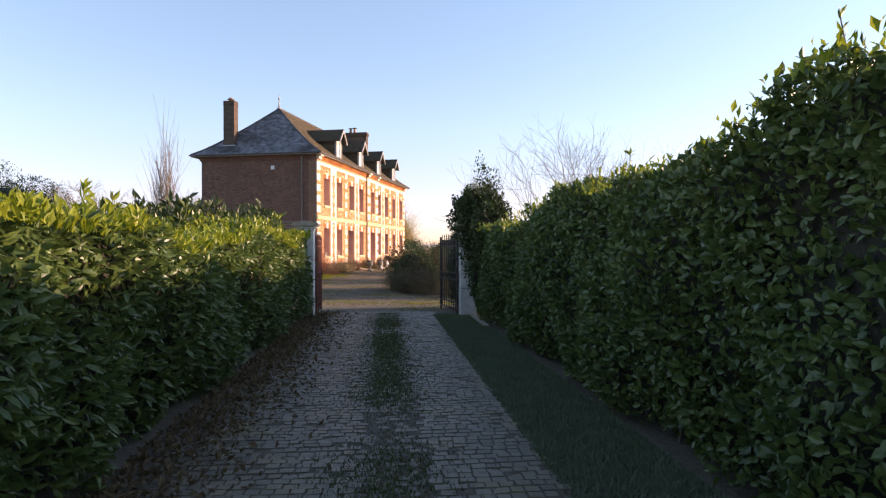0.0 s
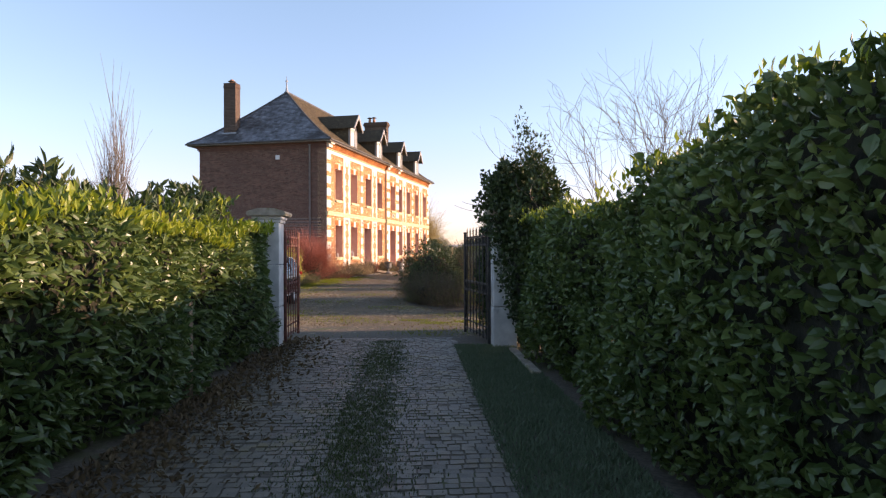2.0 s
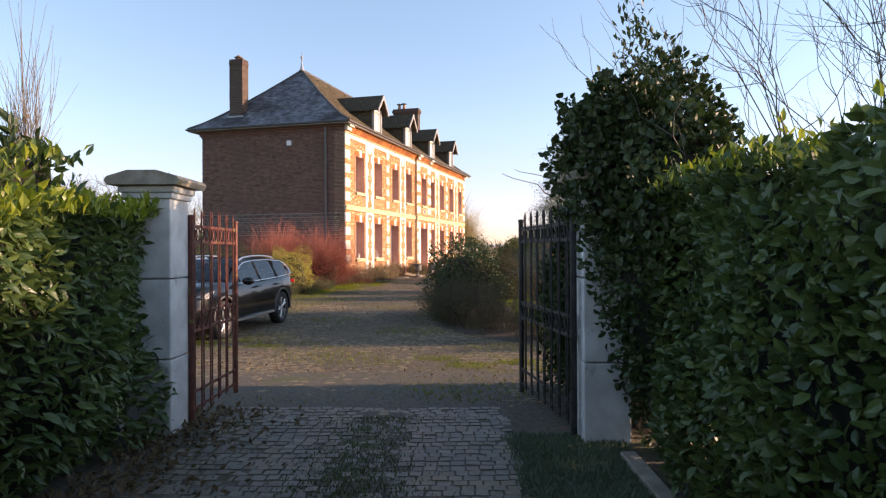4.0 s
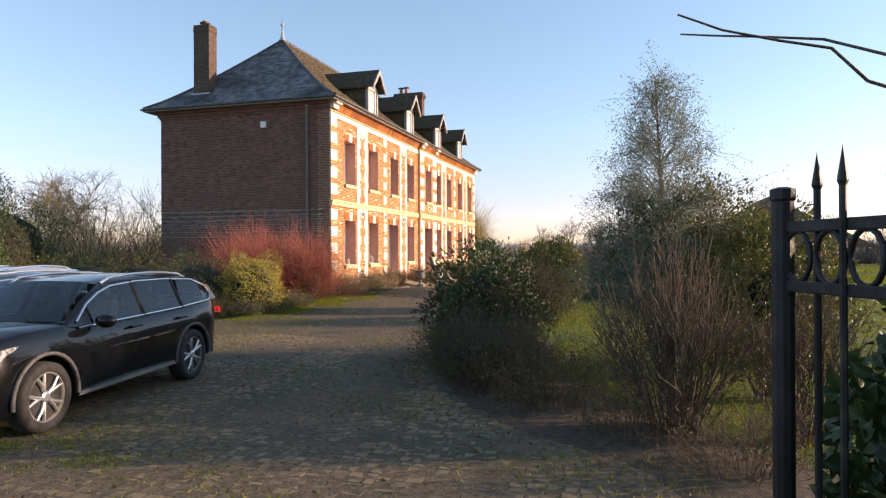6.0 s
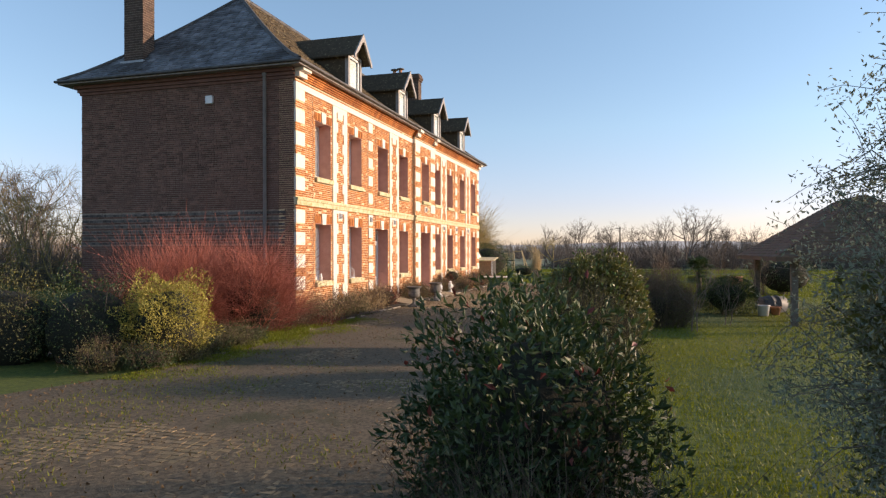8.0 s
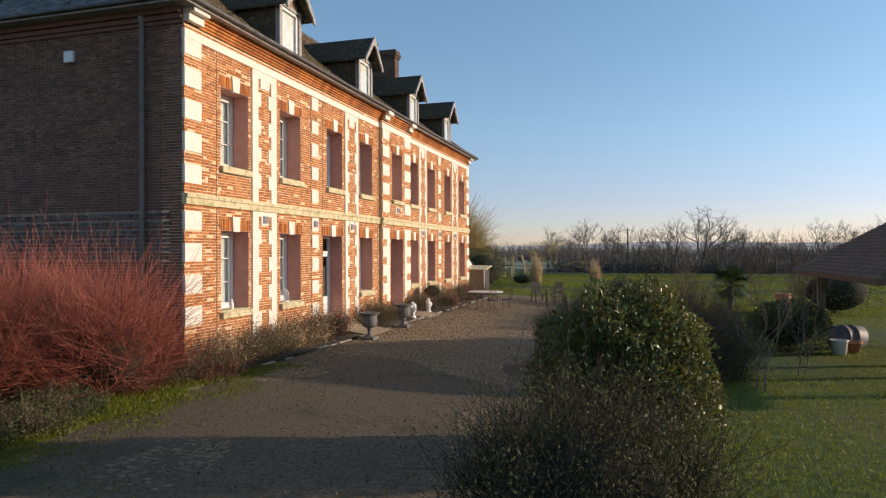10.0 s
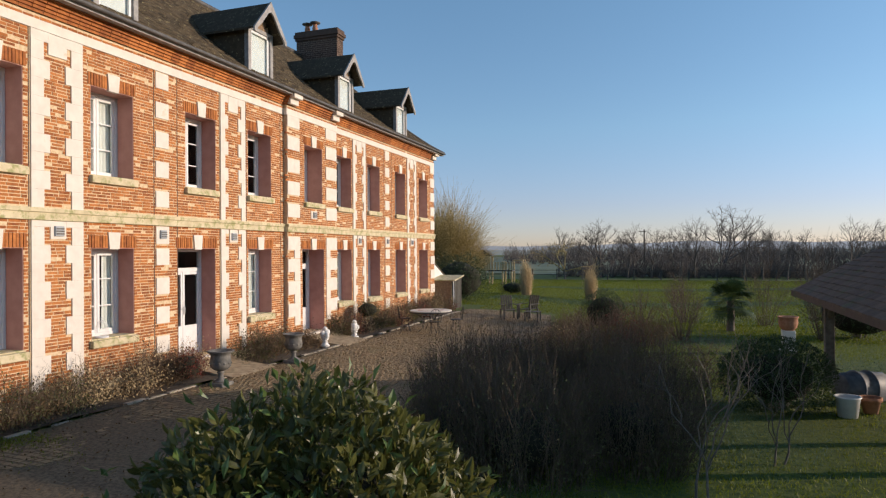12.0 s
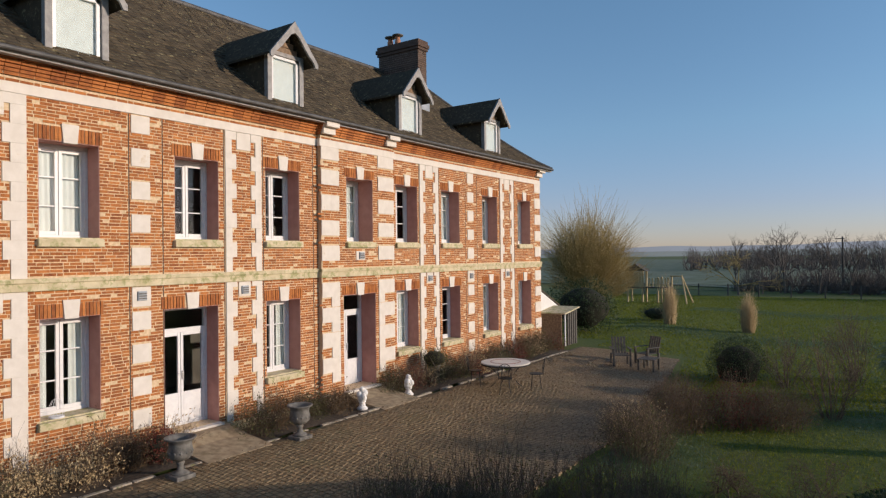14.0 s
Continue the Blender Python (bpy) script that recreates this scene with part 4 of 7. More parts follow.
def twig_bush(name, at, radii, n, material, label, seed, r0=0.007, leaf=None, kids=3, base=0.35, group="", lean=1.0, top=1.0, core=0.0, drop=0.5, fray=0.16, dome=False, category="shrub"):
    """A shrub of many thin upright stems that fork; bare or with a few leaves."""
    x, y = at
    z = float(gz(np.array([x]), np.array([y]))[0])
    b = thing(name, (0, 0, 0), label, category, group)
    r = np.random.default_rng(seed)
    if core:
        core_mesh("inner_twigwork", (x, y, z + radii[2] * 0.36), (radii[0], radii[1], radii[2] * 0.6), b, seed, core)
    t = Tubes(3)
    tips = []
    for _ in range(n):
        a, k = r.uniform(0, 6.28), math.sqrt(r.random())
        s = np.array([x + math.cos(a) * radii[0] * k * base, y + math.sin(a) * radii[1] * k * base, z - 0.03])
        hgt = radii[2] * (1 - 0.45 * k * k) * r.uniform(0.7, 1.08) * top
        if dome:
            hgt = radii[2] * (0.16 + 0.84 * math.sqrt(max(0.0, 1 - k ** 2.6))) * r.uniform(0.72, 1.05)
        e = np.array([x + math.cos(a) * radii[0] * k * lean, y + math.sin(a) * radii[1] * k * lean, z + hgt]) + r.normal(size=3) * 0.08
        bend = np.array([0, 0, 0.12 * hgt])
        pts = [s, s + (e - s) * 0.35 + bend * 0.6 + r.normal(size=3) * 0.04, s + (e - s) * 0.7 + bend * 0.7 + r.normal(size=3) * 0.05, e]
        t.add(pts, r0, r0 * 0.3)
        tips.append(e)
        for _ in range(kids):
            q = r.uniform(0.35, 0.9)
            o = s + (e - s) * q + bend * 0.6
            w = (e - s) * 0.35 * r.uniform(0.5, 1.0) + r.normal(size=3) * fray * radii[2] * 0.6
            w[2] = abs(w[2])
            t.add([o, o + w * 0.5 + r.normal(size=3) * 0.02, o + w], r0 * 0.55, r0 * 0.25)
            tips += [o + w, o + w * 0.75, o + w * 0.5, o + w * 0.25]
    tagged(t.make("branchwork", material, b), kind="stuff")
    if leaf:
        lm, ln, ls = leaf
        tp = np.array(tips)
        p = tp[r.integers(0, len(tp), ln)]
        p = p - np.array([0, 0, 1]) * r.uniform(0, drop, ln)[:, None] * radii[2] + r.normal(size=(ln, 3)) * 0.06
        p = p[p[:, 2] > z + 0.03]
        d = r.normal(size=(len(p), 3)) * 0.5 + np.array([0, 0, 0.6])
        tagged(foliage("leafage", p, d, ls, lm, b, width=0.4), kind="stuff")
    return b


def grow(t, o, d, length, radius, depth, r, tips, kids=3, bend=0.25, up=0.15, shrink=0.68, angle=0.6):
    """One limb and the limbs that grow from it."""
    pts = [o]
    for _ in range(4):
        d = d + r.normal(size=3) * bend * 0.35 + np.array([0, 0, up * 0.2])
        d /= np.linalg.norm(d)
        pts.append(pts[-1] + d * length / 4)
    t.add(pts, radius, radius * 0.62)
    if depth == 0:
        tips.append(pts[-1])
        return
    for k in range(kids):
        q = pts[2 + (k % 3)] if k else pts[-1]
        nd = d + r.normal(size=3) * angle
        nd[2] += up
        nd /= np.linalg.norm(nd)
        grow(t, q, nd, length * shrink * r.uniform(0.75, 1.15), radius * 0.6, depth - 1, r, tips, kids, bend, up, shrink, angle)


def bare_tree(name, at, height, label, seed, depth=5, kids=3, radius=0.12, trunk=0.3, bark=M_BARK, twig=None, angle=0.55, up=0.2, shrink=0.7, bend=0.25, leaf=None, stems=1, group="", spread0=0.2, sides=4):
    """A leafless tree: tapered trunk and limbs down to the twigs."""
    x, y = at[:2]
    z = float(gz(np.array([x]), np.array([y]))[0])
    b = thing(name, (x, y, z - 0.05), label, "tree", group)
    r = np.random.default_rng(seed)
    trunk_t, t, tips = Tubes(8), Tubes(sides), []
    for s in range(stems):
        d = np.array([r.normal() * spread0, r.normal() * spread0, 1.0]) if stems > 1 else np.array([r.normal() * 0.05, r.normal() * 0.05, 1.0])
        d /= np.linalg.norm(d)
        o = np.array([r.normal() * 0.12, r.normal() * 0.12, 0.0]) if stems > 1 else np.zeros(3)
        pts = [o, o + d * height * trunk * 0.5 + r.normal(size=3) * 0.02 * height * 0.3, o + d * height * trunk]
        trunk_t.add(pts, radius, radius * 0.75)
        total = sum(shrink ** k for k in range(depth + 1))
        for k in range(kids + 1):
            nd = d + r.normal(size=3) * angle * (0.4 if k == 0 else 1.0)
            nd[2] = abs(nd[2]) + up
            nd /= np.linalg.norm(nd)
            grow(t, pts[-1] if k < 2 else pts[1] * 0.4 + pts[2] * 0.6, nd, height * (1 - trunk) / total * 1.15, radius * 0.6, depth, r, tips, kids, bend, up, shrink, angle)
    trunk_t.make("trunk", bark, b)
    t.make("crown", twig or bark, b)
    if leaf:
        lm, ln, ls = leaf
        tp = np.array(tips)
        p = tp[r.integers(0, len(tp), ln)] + r.normal(size=(ln, 3)) * 0.08
        foliage("leafage", p, r.normal(size=(ln, 3)), ls, lm, b, width=0.35, up=-0.1)
    return b


def hedge(name, start, end, depth, h0, h1, n, size, label, seed, front=1, new_leaves=2500, material=M_LAUREL, sprouts=30, width=0.42, droop=0.25, spread=0.9, shoot=M_LAUREL_NEW_LIT, shoot_size=0.0):
    """A clipped laurel hedge: start to end is the foot of the face towards the lane; front tells which side the lane is."""
    hd = thing(name, (0, 0, 0), label, "hedge")
    r = np.random.default_rng(seed)
    a, b = np.array(start, float), np.array(end, float)
    L = np.linalg.norm(b - a)
    u = (b - a) / L
    nrm = np.array([u[1], -u[0]]) * front

    def height(t):
        return h0 + (h1 - h0) * t / L + 0.10 * np.sin(t * 1.1 + seed) + 0.05 * np.sin(t * 2.9)

    def bulge(t, z):
        return 0.10 * np.sin(t * 1.7 + z * 2.0 + seed) + 0.07 * np.sin(t * 3.9 - z * 3.1) - 0.28 * np.clip(0.5 - z, 0, 1) - 0.35 * np.clip(z / height(t) - 0.86, 0, 1) * 2

    def place(t, off, z):
        xy = a[None] + u[None] * t[:, None] + nrm[None] * off[:, None]
        return np.column_stack([xy, z])
    n1 = int(n * 0.68)
    t = r.uniform(0, L, n1)
    z = r.uniform(0.03, 1, n1) ** 0.9 * height(t)
    off = bulge(t, z) - 0.16 * r.random(n1) ** 2
    P = [place(t, off, z)]
    D = [np.column_stack([np.tile(nrm, (n1, 1)), np.full(n1, 0.1)])]
    n2 = n - n1
    t = r.uniform(0, L, n2)
    off = -r.uniform(0, depth, n2)
    z = height(t) - 0.12 * r.random(n2) + 0.07 * np.sin(t * 5 + off * 4)
    P.append(place(t, off, z))
    D.append(np.column_stack([np.tile(nrm * 0.25, (n2, 1)), np.ones(n2)]))
    n3 = int(depth * 260)
    off = -r.uniform(0, depth, n3)
    for end_t, sg in ((0.0, -1), (L, 1)):
        z = r.uniform(0.05, 1, n3) * height(np.full(n3, end_t))
        P.append(place(np.full(n3, end_t) + sg * 0.1 * r.random(n3), off, z))
        D.append(np.column_stack([np.tile(u * sg, (n3, 1)), np.full(n3, 0.2)]))
    P, D = np.concatenate(P), np.concatenate(D)
    foliage("foliage", P, D, size, material, hd, width=width, up=droop, spread=spread, fine=True)
    # young top leaves, their colour also holding the sunlit look of the hedge
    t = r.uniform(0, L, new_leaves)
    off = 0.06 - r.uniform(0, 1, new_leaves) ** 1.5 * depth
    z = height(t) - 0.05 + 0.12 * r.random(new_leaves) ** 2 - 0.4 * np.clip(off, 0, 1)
    foliage("young_foliage", place(t, off, z), np.column_stack([np.tile(nrm * 0.2, (new_leaves, 1)), np.ones(new_leaves)]), size * 0.95, M_LAUREL_NEW_LIT, hd, "young shoots with sunlit yellow-green put into their colour", width=0.42, up=0.6)
    tb = Tubes(4)
    sp, sd = [], []
    for _ in range(sprouts):
        tt = r.uniform(0, L)
        o = place(np.array([tt]), np.array([-r.uniform(0, depth * 0.8)]), np.array([height(tt) - 0.1]))[0]
        k = r.uniform(0.15, 0.40)
        e = o + np.array([r.normal() * 0.08, r.normal() * 0.08, k])
        tb.add([o, (o + e) / 2, e], 0.006, 0.003)
        m = 14
        w = r.random(m)
        sp.append(o + (e - o) * w[:, None])
        sd.append(np.column_stack([r.normal(size=(m, 2)), np.full(m, 0.5)]))
    if sprouts:
        foliage("shoot_foliage", np.concatenate(sp), np.concatenate(sd), shoot_size or size, shoot, hd, width=0.34, up=0.9, fine=True)
    for _ in range(int(L * 3)):
        tt = r.uniform(0, L)
        o = place(np.array([tt]), np.array([-r.uniform(0.2, depth * 0.6)]), np.array([-0.05]))[0]
        e = place(np.array([tt + r.normal() * 0.2]), np.array([-r.uniform(0.05, 0.3)]), np.array([r.uniform(0.5, 1.1)]))[0]
        tb.add([o, (o + e) / 2 + r.normal(size=3) * 0.05, e], 0.02, 0.008)
    tagged(tb.make("branchwork", M_BARK, hd), kind="stuff")
    # solid dark filling of the hedge, in place of the shade between leaves
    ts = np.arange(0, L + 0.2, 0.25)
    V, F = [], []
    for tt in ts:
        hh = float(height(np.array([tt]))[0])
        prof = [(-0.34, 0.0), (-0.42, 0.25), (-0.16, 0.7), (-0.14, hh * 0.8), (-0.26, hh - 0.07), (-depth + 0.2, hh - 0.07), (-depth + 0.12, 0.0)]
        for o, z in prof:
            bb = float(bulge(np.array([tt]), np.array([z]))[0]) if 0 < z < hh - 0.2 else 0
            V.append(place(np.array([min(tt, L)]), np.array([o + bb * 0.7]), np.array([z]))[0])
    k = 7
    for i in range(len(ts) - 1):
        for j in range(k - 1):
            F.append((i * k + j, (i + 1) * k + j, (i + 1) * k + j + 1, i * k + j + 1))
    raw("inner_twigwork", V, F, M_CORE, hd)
    return hd


LH0, LH1 = lane(-6, -1.95)[:2], lane(15.65, -1.80)[:2]
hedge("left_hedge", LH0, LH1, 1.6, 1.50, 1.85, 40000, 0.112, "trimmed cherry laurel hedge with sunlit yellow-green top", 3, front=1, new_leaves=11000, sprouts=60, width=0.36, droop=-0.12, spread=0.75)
RH0, RH1 = lane(-6, 2.02)[:2], lane(14.75, 2.08)[:2]
hedge("right_hedge", RH0, RH1, 1.5, 2.68, 1.90, 66000, 0.075, "tall dense laurel hedge in shade", 5, front=-1, new_leaves=3600, sprouts=45, width=0.58, droop=0.1, spread=1.0)

hedge("laurel_row", lane(4.5, -3.0)[:2], lane(15.4, -2.35)[:2], 1.0, 1.60, 2.28, 10000, 0.115, "untrimmed darker laurel row with upright shoots", 8, front=1, new_leaves=300, sprouts=190, width=0.38, droop=0.5, spread=0.7, shoot=M_EVERGREEN, shoot_size=0.14)


# ---- gate ----
pillar = None
for a, s in ((15.75, -1.87), (15.55, 1.93)):
    x, y, _ = lane(a, s)
    if pillar is None:
        pillar = thing("gate_pillar", (x, y, 0), "white rendered gate pillar with a mossy flat stone cap", "pillar", "gate pillars", turn=14.95)
        part("shaft", box(box(one_box((-0.19, -0.19, -0.1), (0.19, 0.19, 0.66), 0.012), (-0.188, -0.188, 0.67), (0.188, 0.188, 1.34), 0.012), (-0.19, -0.19, 1.35), (0.19, 0.19, 2.02), 0.012), M_PILLAR, pillar)
        part("neck", box(one_box((-0.215, -0.215, 2.02), (0.215, 0.215, 2.07), 0.012), (-0.24, -0.24, 2.07), (0.24, 0.24, 2.13), 0.02), M_PILLAR, pillar)
        part("cap", prism([(-0.29, 2.13), (0.29, 2.13), (0.31, 2.17), (0.29, 2.20), (0.12, 2.25), (-0.12, 2.25), (-0.29, 2.20), (-0.31, 2.17)], 0.62, "y", -0.31), M_CAP, pillar, "mossy brown stone cap")
    else:
        copy_thing(pillar, Matrix.Translation((x, y, 0)) @ pose(0, 0, 0, 0, 0, 14.95))


def gate_leaf(hinge, free, label, material):
    """A tall iron gate leaf: bars, pairs of rails with rings between them."""
    hx, hy, _ = lane(*hinge)
    fx2, fy2, _ = lane(*free)
    L = math.hypot(fx2 - hx, fy2 - hy)
    g = thing("gate_leaf", (hx, hy, 0.05), label, "gate", "gate leaves", turn=math.degrees(math.atan2(fy2 - hy, fx2 - hx)))
    for x in (0.0, L):
        part("stile", lathe([(0.027, 0), (0.027, 1.82), (0.031, 1.825), (0.031, 1.85), (0.012, 1.856), (0.0, 1.857)], 10, m=Matrix.Translation((x, 0, 0))), material, g)
    for z in (0.10, 0.25, 0.80, 0.965, 1.61, 1.755):
        part("rail", one_box((0.02, -0.008, z - 0.014), (L - 0.02, 0.008, z + 0.014), 0.003), material, g)
    n = max(9, round(L / 0.112))
    for k in range(1, n):
        x = L * k / n
        part("bar", lathe([(0.008, 0.06), (0.008, 1.84), (0.012, 1.85), (0.0, 1.93)], 6, m=Matrix.Translation((x, 0.011 if k % 2 else -0.011, 0))), material, g)
    for zc in (0.882, 1.682):
        for k in range(n):
            t = Tubes(5)
            c = L * (k + 0.5) / n
            ang = np.linspace(0, 2 * math.pi, 15)
            t.add(np.column_stack([c + 0.047 * np.cos(ang), np.zeros(15), zc + 0.062 * np.sin(ang)]), 0.007, 0.007)
            t.make("ring", material, g)
    return g


gate_leaf((15.95, -1.66), (17.16, -1.66), "rusty red-painted iron gate leaf standing open", M_RUST)
gate_leaf((15.53, 1.69), (17.15, 1.43), "dark iron gate leaf standing open against ivy", M_IRON)
lb = thing("gate_lamp", (*lane(16.05, -1.76)[:2], 1.78), "small white lamp on the gate pillar", "lamp")
part("head", box(bmesh.new(), (-0.06, -0.05, -0.1), (0.06, 0.05, 0.1), 0.02, pose(0, 0, 0, 25, 0, 0)), M_WHITE, lb)
part("bracket", one_box((-0.02, -0.13, -0.1), (0.02, -0.02, -0.07), 0.004), M_CASTIRON, lb)
for a, s, h in ((11.9, -1.88, 1.03),):
    x, y, _ = lane(a, s)
    post = thing("hedge_post", (x, y, 0), "old grey wooden post half hidden in the hedge", "post", "hedge posts")
    part("shaft", prism([(-0.03, -0.1), (0.035, -0.1), (0.03, h), (0.0, h + 0.03), (-0.03, h - 0.01)], 0.06, "y", -0.03), M_OLDWOOD, post)

# ---- shrubs by the drive ----
bush("photinia_bush", (-5.75, 25.5), (0.95, 0.95, 1.76), 9000, 0.085, M_EVERGREEN, "dark evergreen shrub with a few red young leaves", 11, extra=(M_REDLEAF, 120, 0.08), lift=0.4)
twig_bush("rose_thicket", (-5.3, 23.7), (1.1, 1.0, 0.95), 240, M_TWIG, "low dark tangle of thin twigs at the drive's edge", 17, r0=0.005, leaf=(M_HERB, 9000, 0.04), kids=4, core=0.4)
twig_bush("rose_thicket", (-4.3, 22.6), (0.9, 0.9, 0.85), 90, M_TWIG, "low dark tangle of thin twigs at the drive's edge", 18, r0=0.005, leaf=(M_HERB, 2500, 0.04), kids=3)
twig_bush("rose_thicket", (-5.75, 24.6), (0.75, 0.75, 0.85), 160, M_TWIG, "low dark tangle of thin twigs at the drive's edge", 27, r0=0.005, leaf=(M_EVERGREEN, 8000, 0.05), kids=4, core=0.45)
twig_bush("twiggy_shrub", (-3.05, 21.75), (0.80, 0.78, 1.72), 95, M_TWIG, "upright brown shrub with many bare stems", 12, r0=0.010, leaf=(M_HERB, 1500, 0.035), kids=8, base=0.28, drop=0.25, fray=0.1)
twig_bush("twiggy_shrub", (-1.95, 21.9), (0.62, 0.62, 1.45), 60, M_TWIG, "upright brown shrub with many bare stems", 52, r0=0.009, leaf=(M_HERB, 900, 0.035), kids=7, base=0.28, drop=0.25, fray=0.1)
bush("evergreen_bush", (-2.75, 24.75), (1.05, 1.0, 2.62), 13000, 0.065, M_VIBURNUM, "tall olive evergreen shrub at the foot of the feathery tree", 19, lift=0.55, core=0.55, fine=True)
bush("evergreen_bush", (-1.9, 23.6), (0.85, 0.85, 2.15), 12000, 0.065, M_VIBURNUM, "tall olive evergreen shrub at the foot of the feathery tree", 29, lift=0.55, core=0.3, fine=True)
twig_bush("twiggy_shrub", (-1.5, 26.2), (1.2, 1.2, 2.2), 120, M_TWIG, "upright brown shrub with many bare stems", 28, r0=0.010, leaf=(M_HERB, 5000, 0.05), kids=6, base=0.4)


def feathery_tree(name, at, height, radius, label, seed, n=260, leaves=66000):
    """A slim trunk with ascending limbs, hanging twigs and tiny silvery leaves in a pointed crown."""
    x, y = at
    b = thing(name, (0, 0, 0), label, "tree")
    r = np.random.default_rng(seed)
    tt, lt, pts, ds = Tubes(8), Tubes(3), [], []
    stem = [np.array([x + 0.05 * math.sin(q * 4), y + 0.05 * math.cos(q * 3), -0.05 + height * q]) for q in np.linspace(0, 0.97, 8)]
    tt.add(stem, 0.055, 0.008)
    for _ in range(n):
        q = 0.20 + 0.76 * r.random() ** 1.7
        rad = radius * min(1.0, ((1 - q) / 0.6) ** 0.9) * r.uniform(0.6, 1.08) + 0.03
        a = r.uniform(0, 6.28)
        o = np.array([np.interp(q, np.linspace(0, 0.97, 8), [w[k] for w in stem]) for k in range(3)])
        out = np.array([math.cos(a), math.sin(a), 0.0])
        rise = r.uniform(0.25, 1.7) * np.array([0, 0, rad])
        limb = [o, o + out * rad * 0.4 + rise * 0.34 + r.normal(size=3) * 0.02, o + out * rad * 0.78 + rise * 0.52 + r.normal(size=3) * 0.03, o + out * rad + rise * 0.46]
        lt.add(limb, 0.007, 0.003)
        for _ in range(int(2 + 8 * rad)):
            g = r.uniform(0.3, 1.0)
            s0 = limb[0] + (limb[3] - limb[0]) * g + np.array([0, 0, 0.14 * math.sin(g * 3.1)])
            w = out * r.uniform(-0.02, 0.30) + r.normal(size=3) * 0.14 + np.array([0, 0, r.uniform(-0.22, 0.20)])
            lt.add([s0, s0 + w * 0.6 + np.array([0, 0, 0.03]), s0 + w], 0.003, 0.0015)
            pts.append(s0 + w * r.uniform(0.1, 1.1, (6, 1)) + r.normal(size=(6, 3)) * 0.035)
    tt.make("trunk", M_BARK, b)
    tagged(lt.make("branchwork", M_BARK, b), kind="stuff")
    P = np.concatenate(pts)
    P = P[r.integers(0, len(P), leaves)] + r.normal(size=(leaves, 3)) * 0.05
    tagged(foliage("leafage", P, r.normal(size=(leaves, 3)) * 0.5 + np.array([0, 0, -0.3]), 0.034, M_SILVERLEAF, b, width=0.36, up=-0.2), kind="stuff")


feathery_tree("silver_tree", (-3.1, 24.5), 4.2, 1.12, "slender feathery silver-green tree", 13)
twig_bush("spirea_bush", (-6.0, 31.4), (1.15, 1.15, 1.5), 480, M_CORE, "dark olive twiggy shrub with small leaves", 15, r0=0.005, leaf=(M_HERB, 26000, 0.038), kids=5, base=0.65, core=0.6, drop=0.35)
bush("viburnum_bush", (-5.75, 34.5), (1.02, 1.0, 2.0), 13000, 0.092, M_VIBURNUM, "broad rounded glossy evergreen shrub", 14, lift=0.48, rough=0.15, extra=(M_LAUREL, 1000, 0.095), core=0.66, fine=True)
for k, (x, y, h) in enumerate(((-7.0, 41.6, 1.45), (-6.1, 42.4, 1.55), (-5.0, 43.2, 1.5), (-5.6, 39.4, 1.35), (-6.5, 39.9, 1.3), (-4.2, 41.9, 1.45), (-4.4, 40.3, 1.3))):
    twig_bush("herb_thicket", (x, y), (1.05, 1.1, h), 420, M_TWIG, "dark twiggy shrub with withered flower spikes", 60 + k, r0=0.0055, leaf=(M_HERB, 9000, 0.04), kids=4, base=0.75, group="thicket shrubs", core=0.45, dome=k > 2, drop=0.6, fray=0.11)
bush("yellow_bush", (-13.9, 31.6), (0.9, 0.85, 1.62), 15000, 0.052, M_YELLOWLEAF, "golden variegated evergreen bush at the end of the hedge", 16, lift=0.42)
for k, (x, y) in enumerate(((-15.4, 31.2), (-16.9, 30.7), (-18.4, 30.3), (-20.0, 29.8), (-21.6, 29.4), (-23.2, 28.9))):
    bush("hedge_shrub", (x, y), (1.3, 1.0, 1.72), 6000, 0.055, M_HERB if k % 2 else M_EVERGREEN, "dense mixed evergreen hedge shrub", 20 + k, group="garden hedge shrubs", extra=(M_YELLOWLEAF, 250, 0.04), lift=0.33)
bush("laurel_bush", (-25.6, 33.4), (2.3, 2.0, 3.9), 9000, 0.10, M_EVERGREEN, "dark rounded laurel behind the garden hedge", 34)
for k, (x, y, rx, h) in enumerate(((-15.6, 33.9, 1.5, 1.95), (-14.35, 35.3, 1.45, 2.05), (-16.2, 35.5, 1.3, 2.0))):
    twig_bush("dogwood_bush", (x, y), (rx, rx * 0.95, h), 190, M_REDTWIG, "bare red-stemmed dogwood thicket against the end wall", 31 + k, r0=0.006, kids=22, base=0.2, group="dogwoods", fray=0.34, dome=True, core=0.5)
bare_tree("hazel_shrub", (0.2, 16.1), 4.6, "bare many-stemmed shrub with long curving twigs", 41, depth=3, kids=3, radius=0.022, trunk=0.22, angle=0.5, up=0.25, stems=7, spread0=0.24, bend=0.6, sides=3, bark=M_BARK)
bush("ivy_column", (-1.75, 16.25), (0.6, 0.6, 3.45), 9000, 0.08, M_EVERGREEN, "tall dark ivy-covered column of evergreen leaves", 42, lift=0.42, core=0.72)
bush("ivy_mass", lane(15.78, 2.42)[:2], (0.46, 0.42, 2.75), 9000, 0.062, M_EVERGREEN, "ivy hanging over the gate pillar", 44, lift=0.6, core=0.7, width=0.72, fine=True)
bush("ivy_mass", lane(16.45, 2.25)[:2], (0.55, 0.62, 2.3), 13000, 0.062, M_EVERGREEN, "dense ivy thicket behind the open gate leaf", 46, lift=0.45, core=0.84, width=0.72, fine=True)
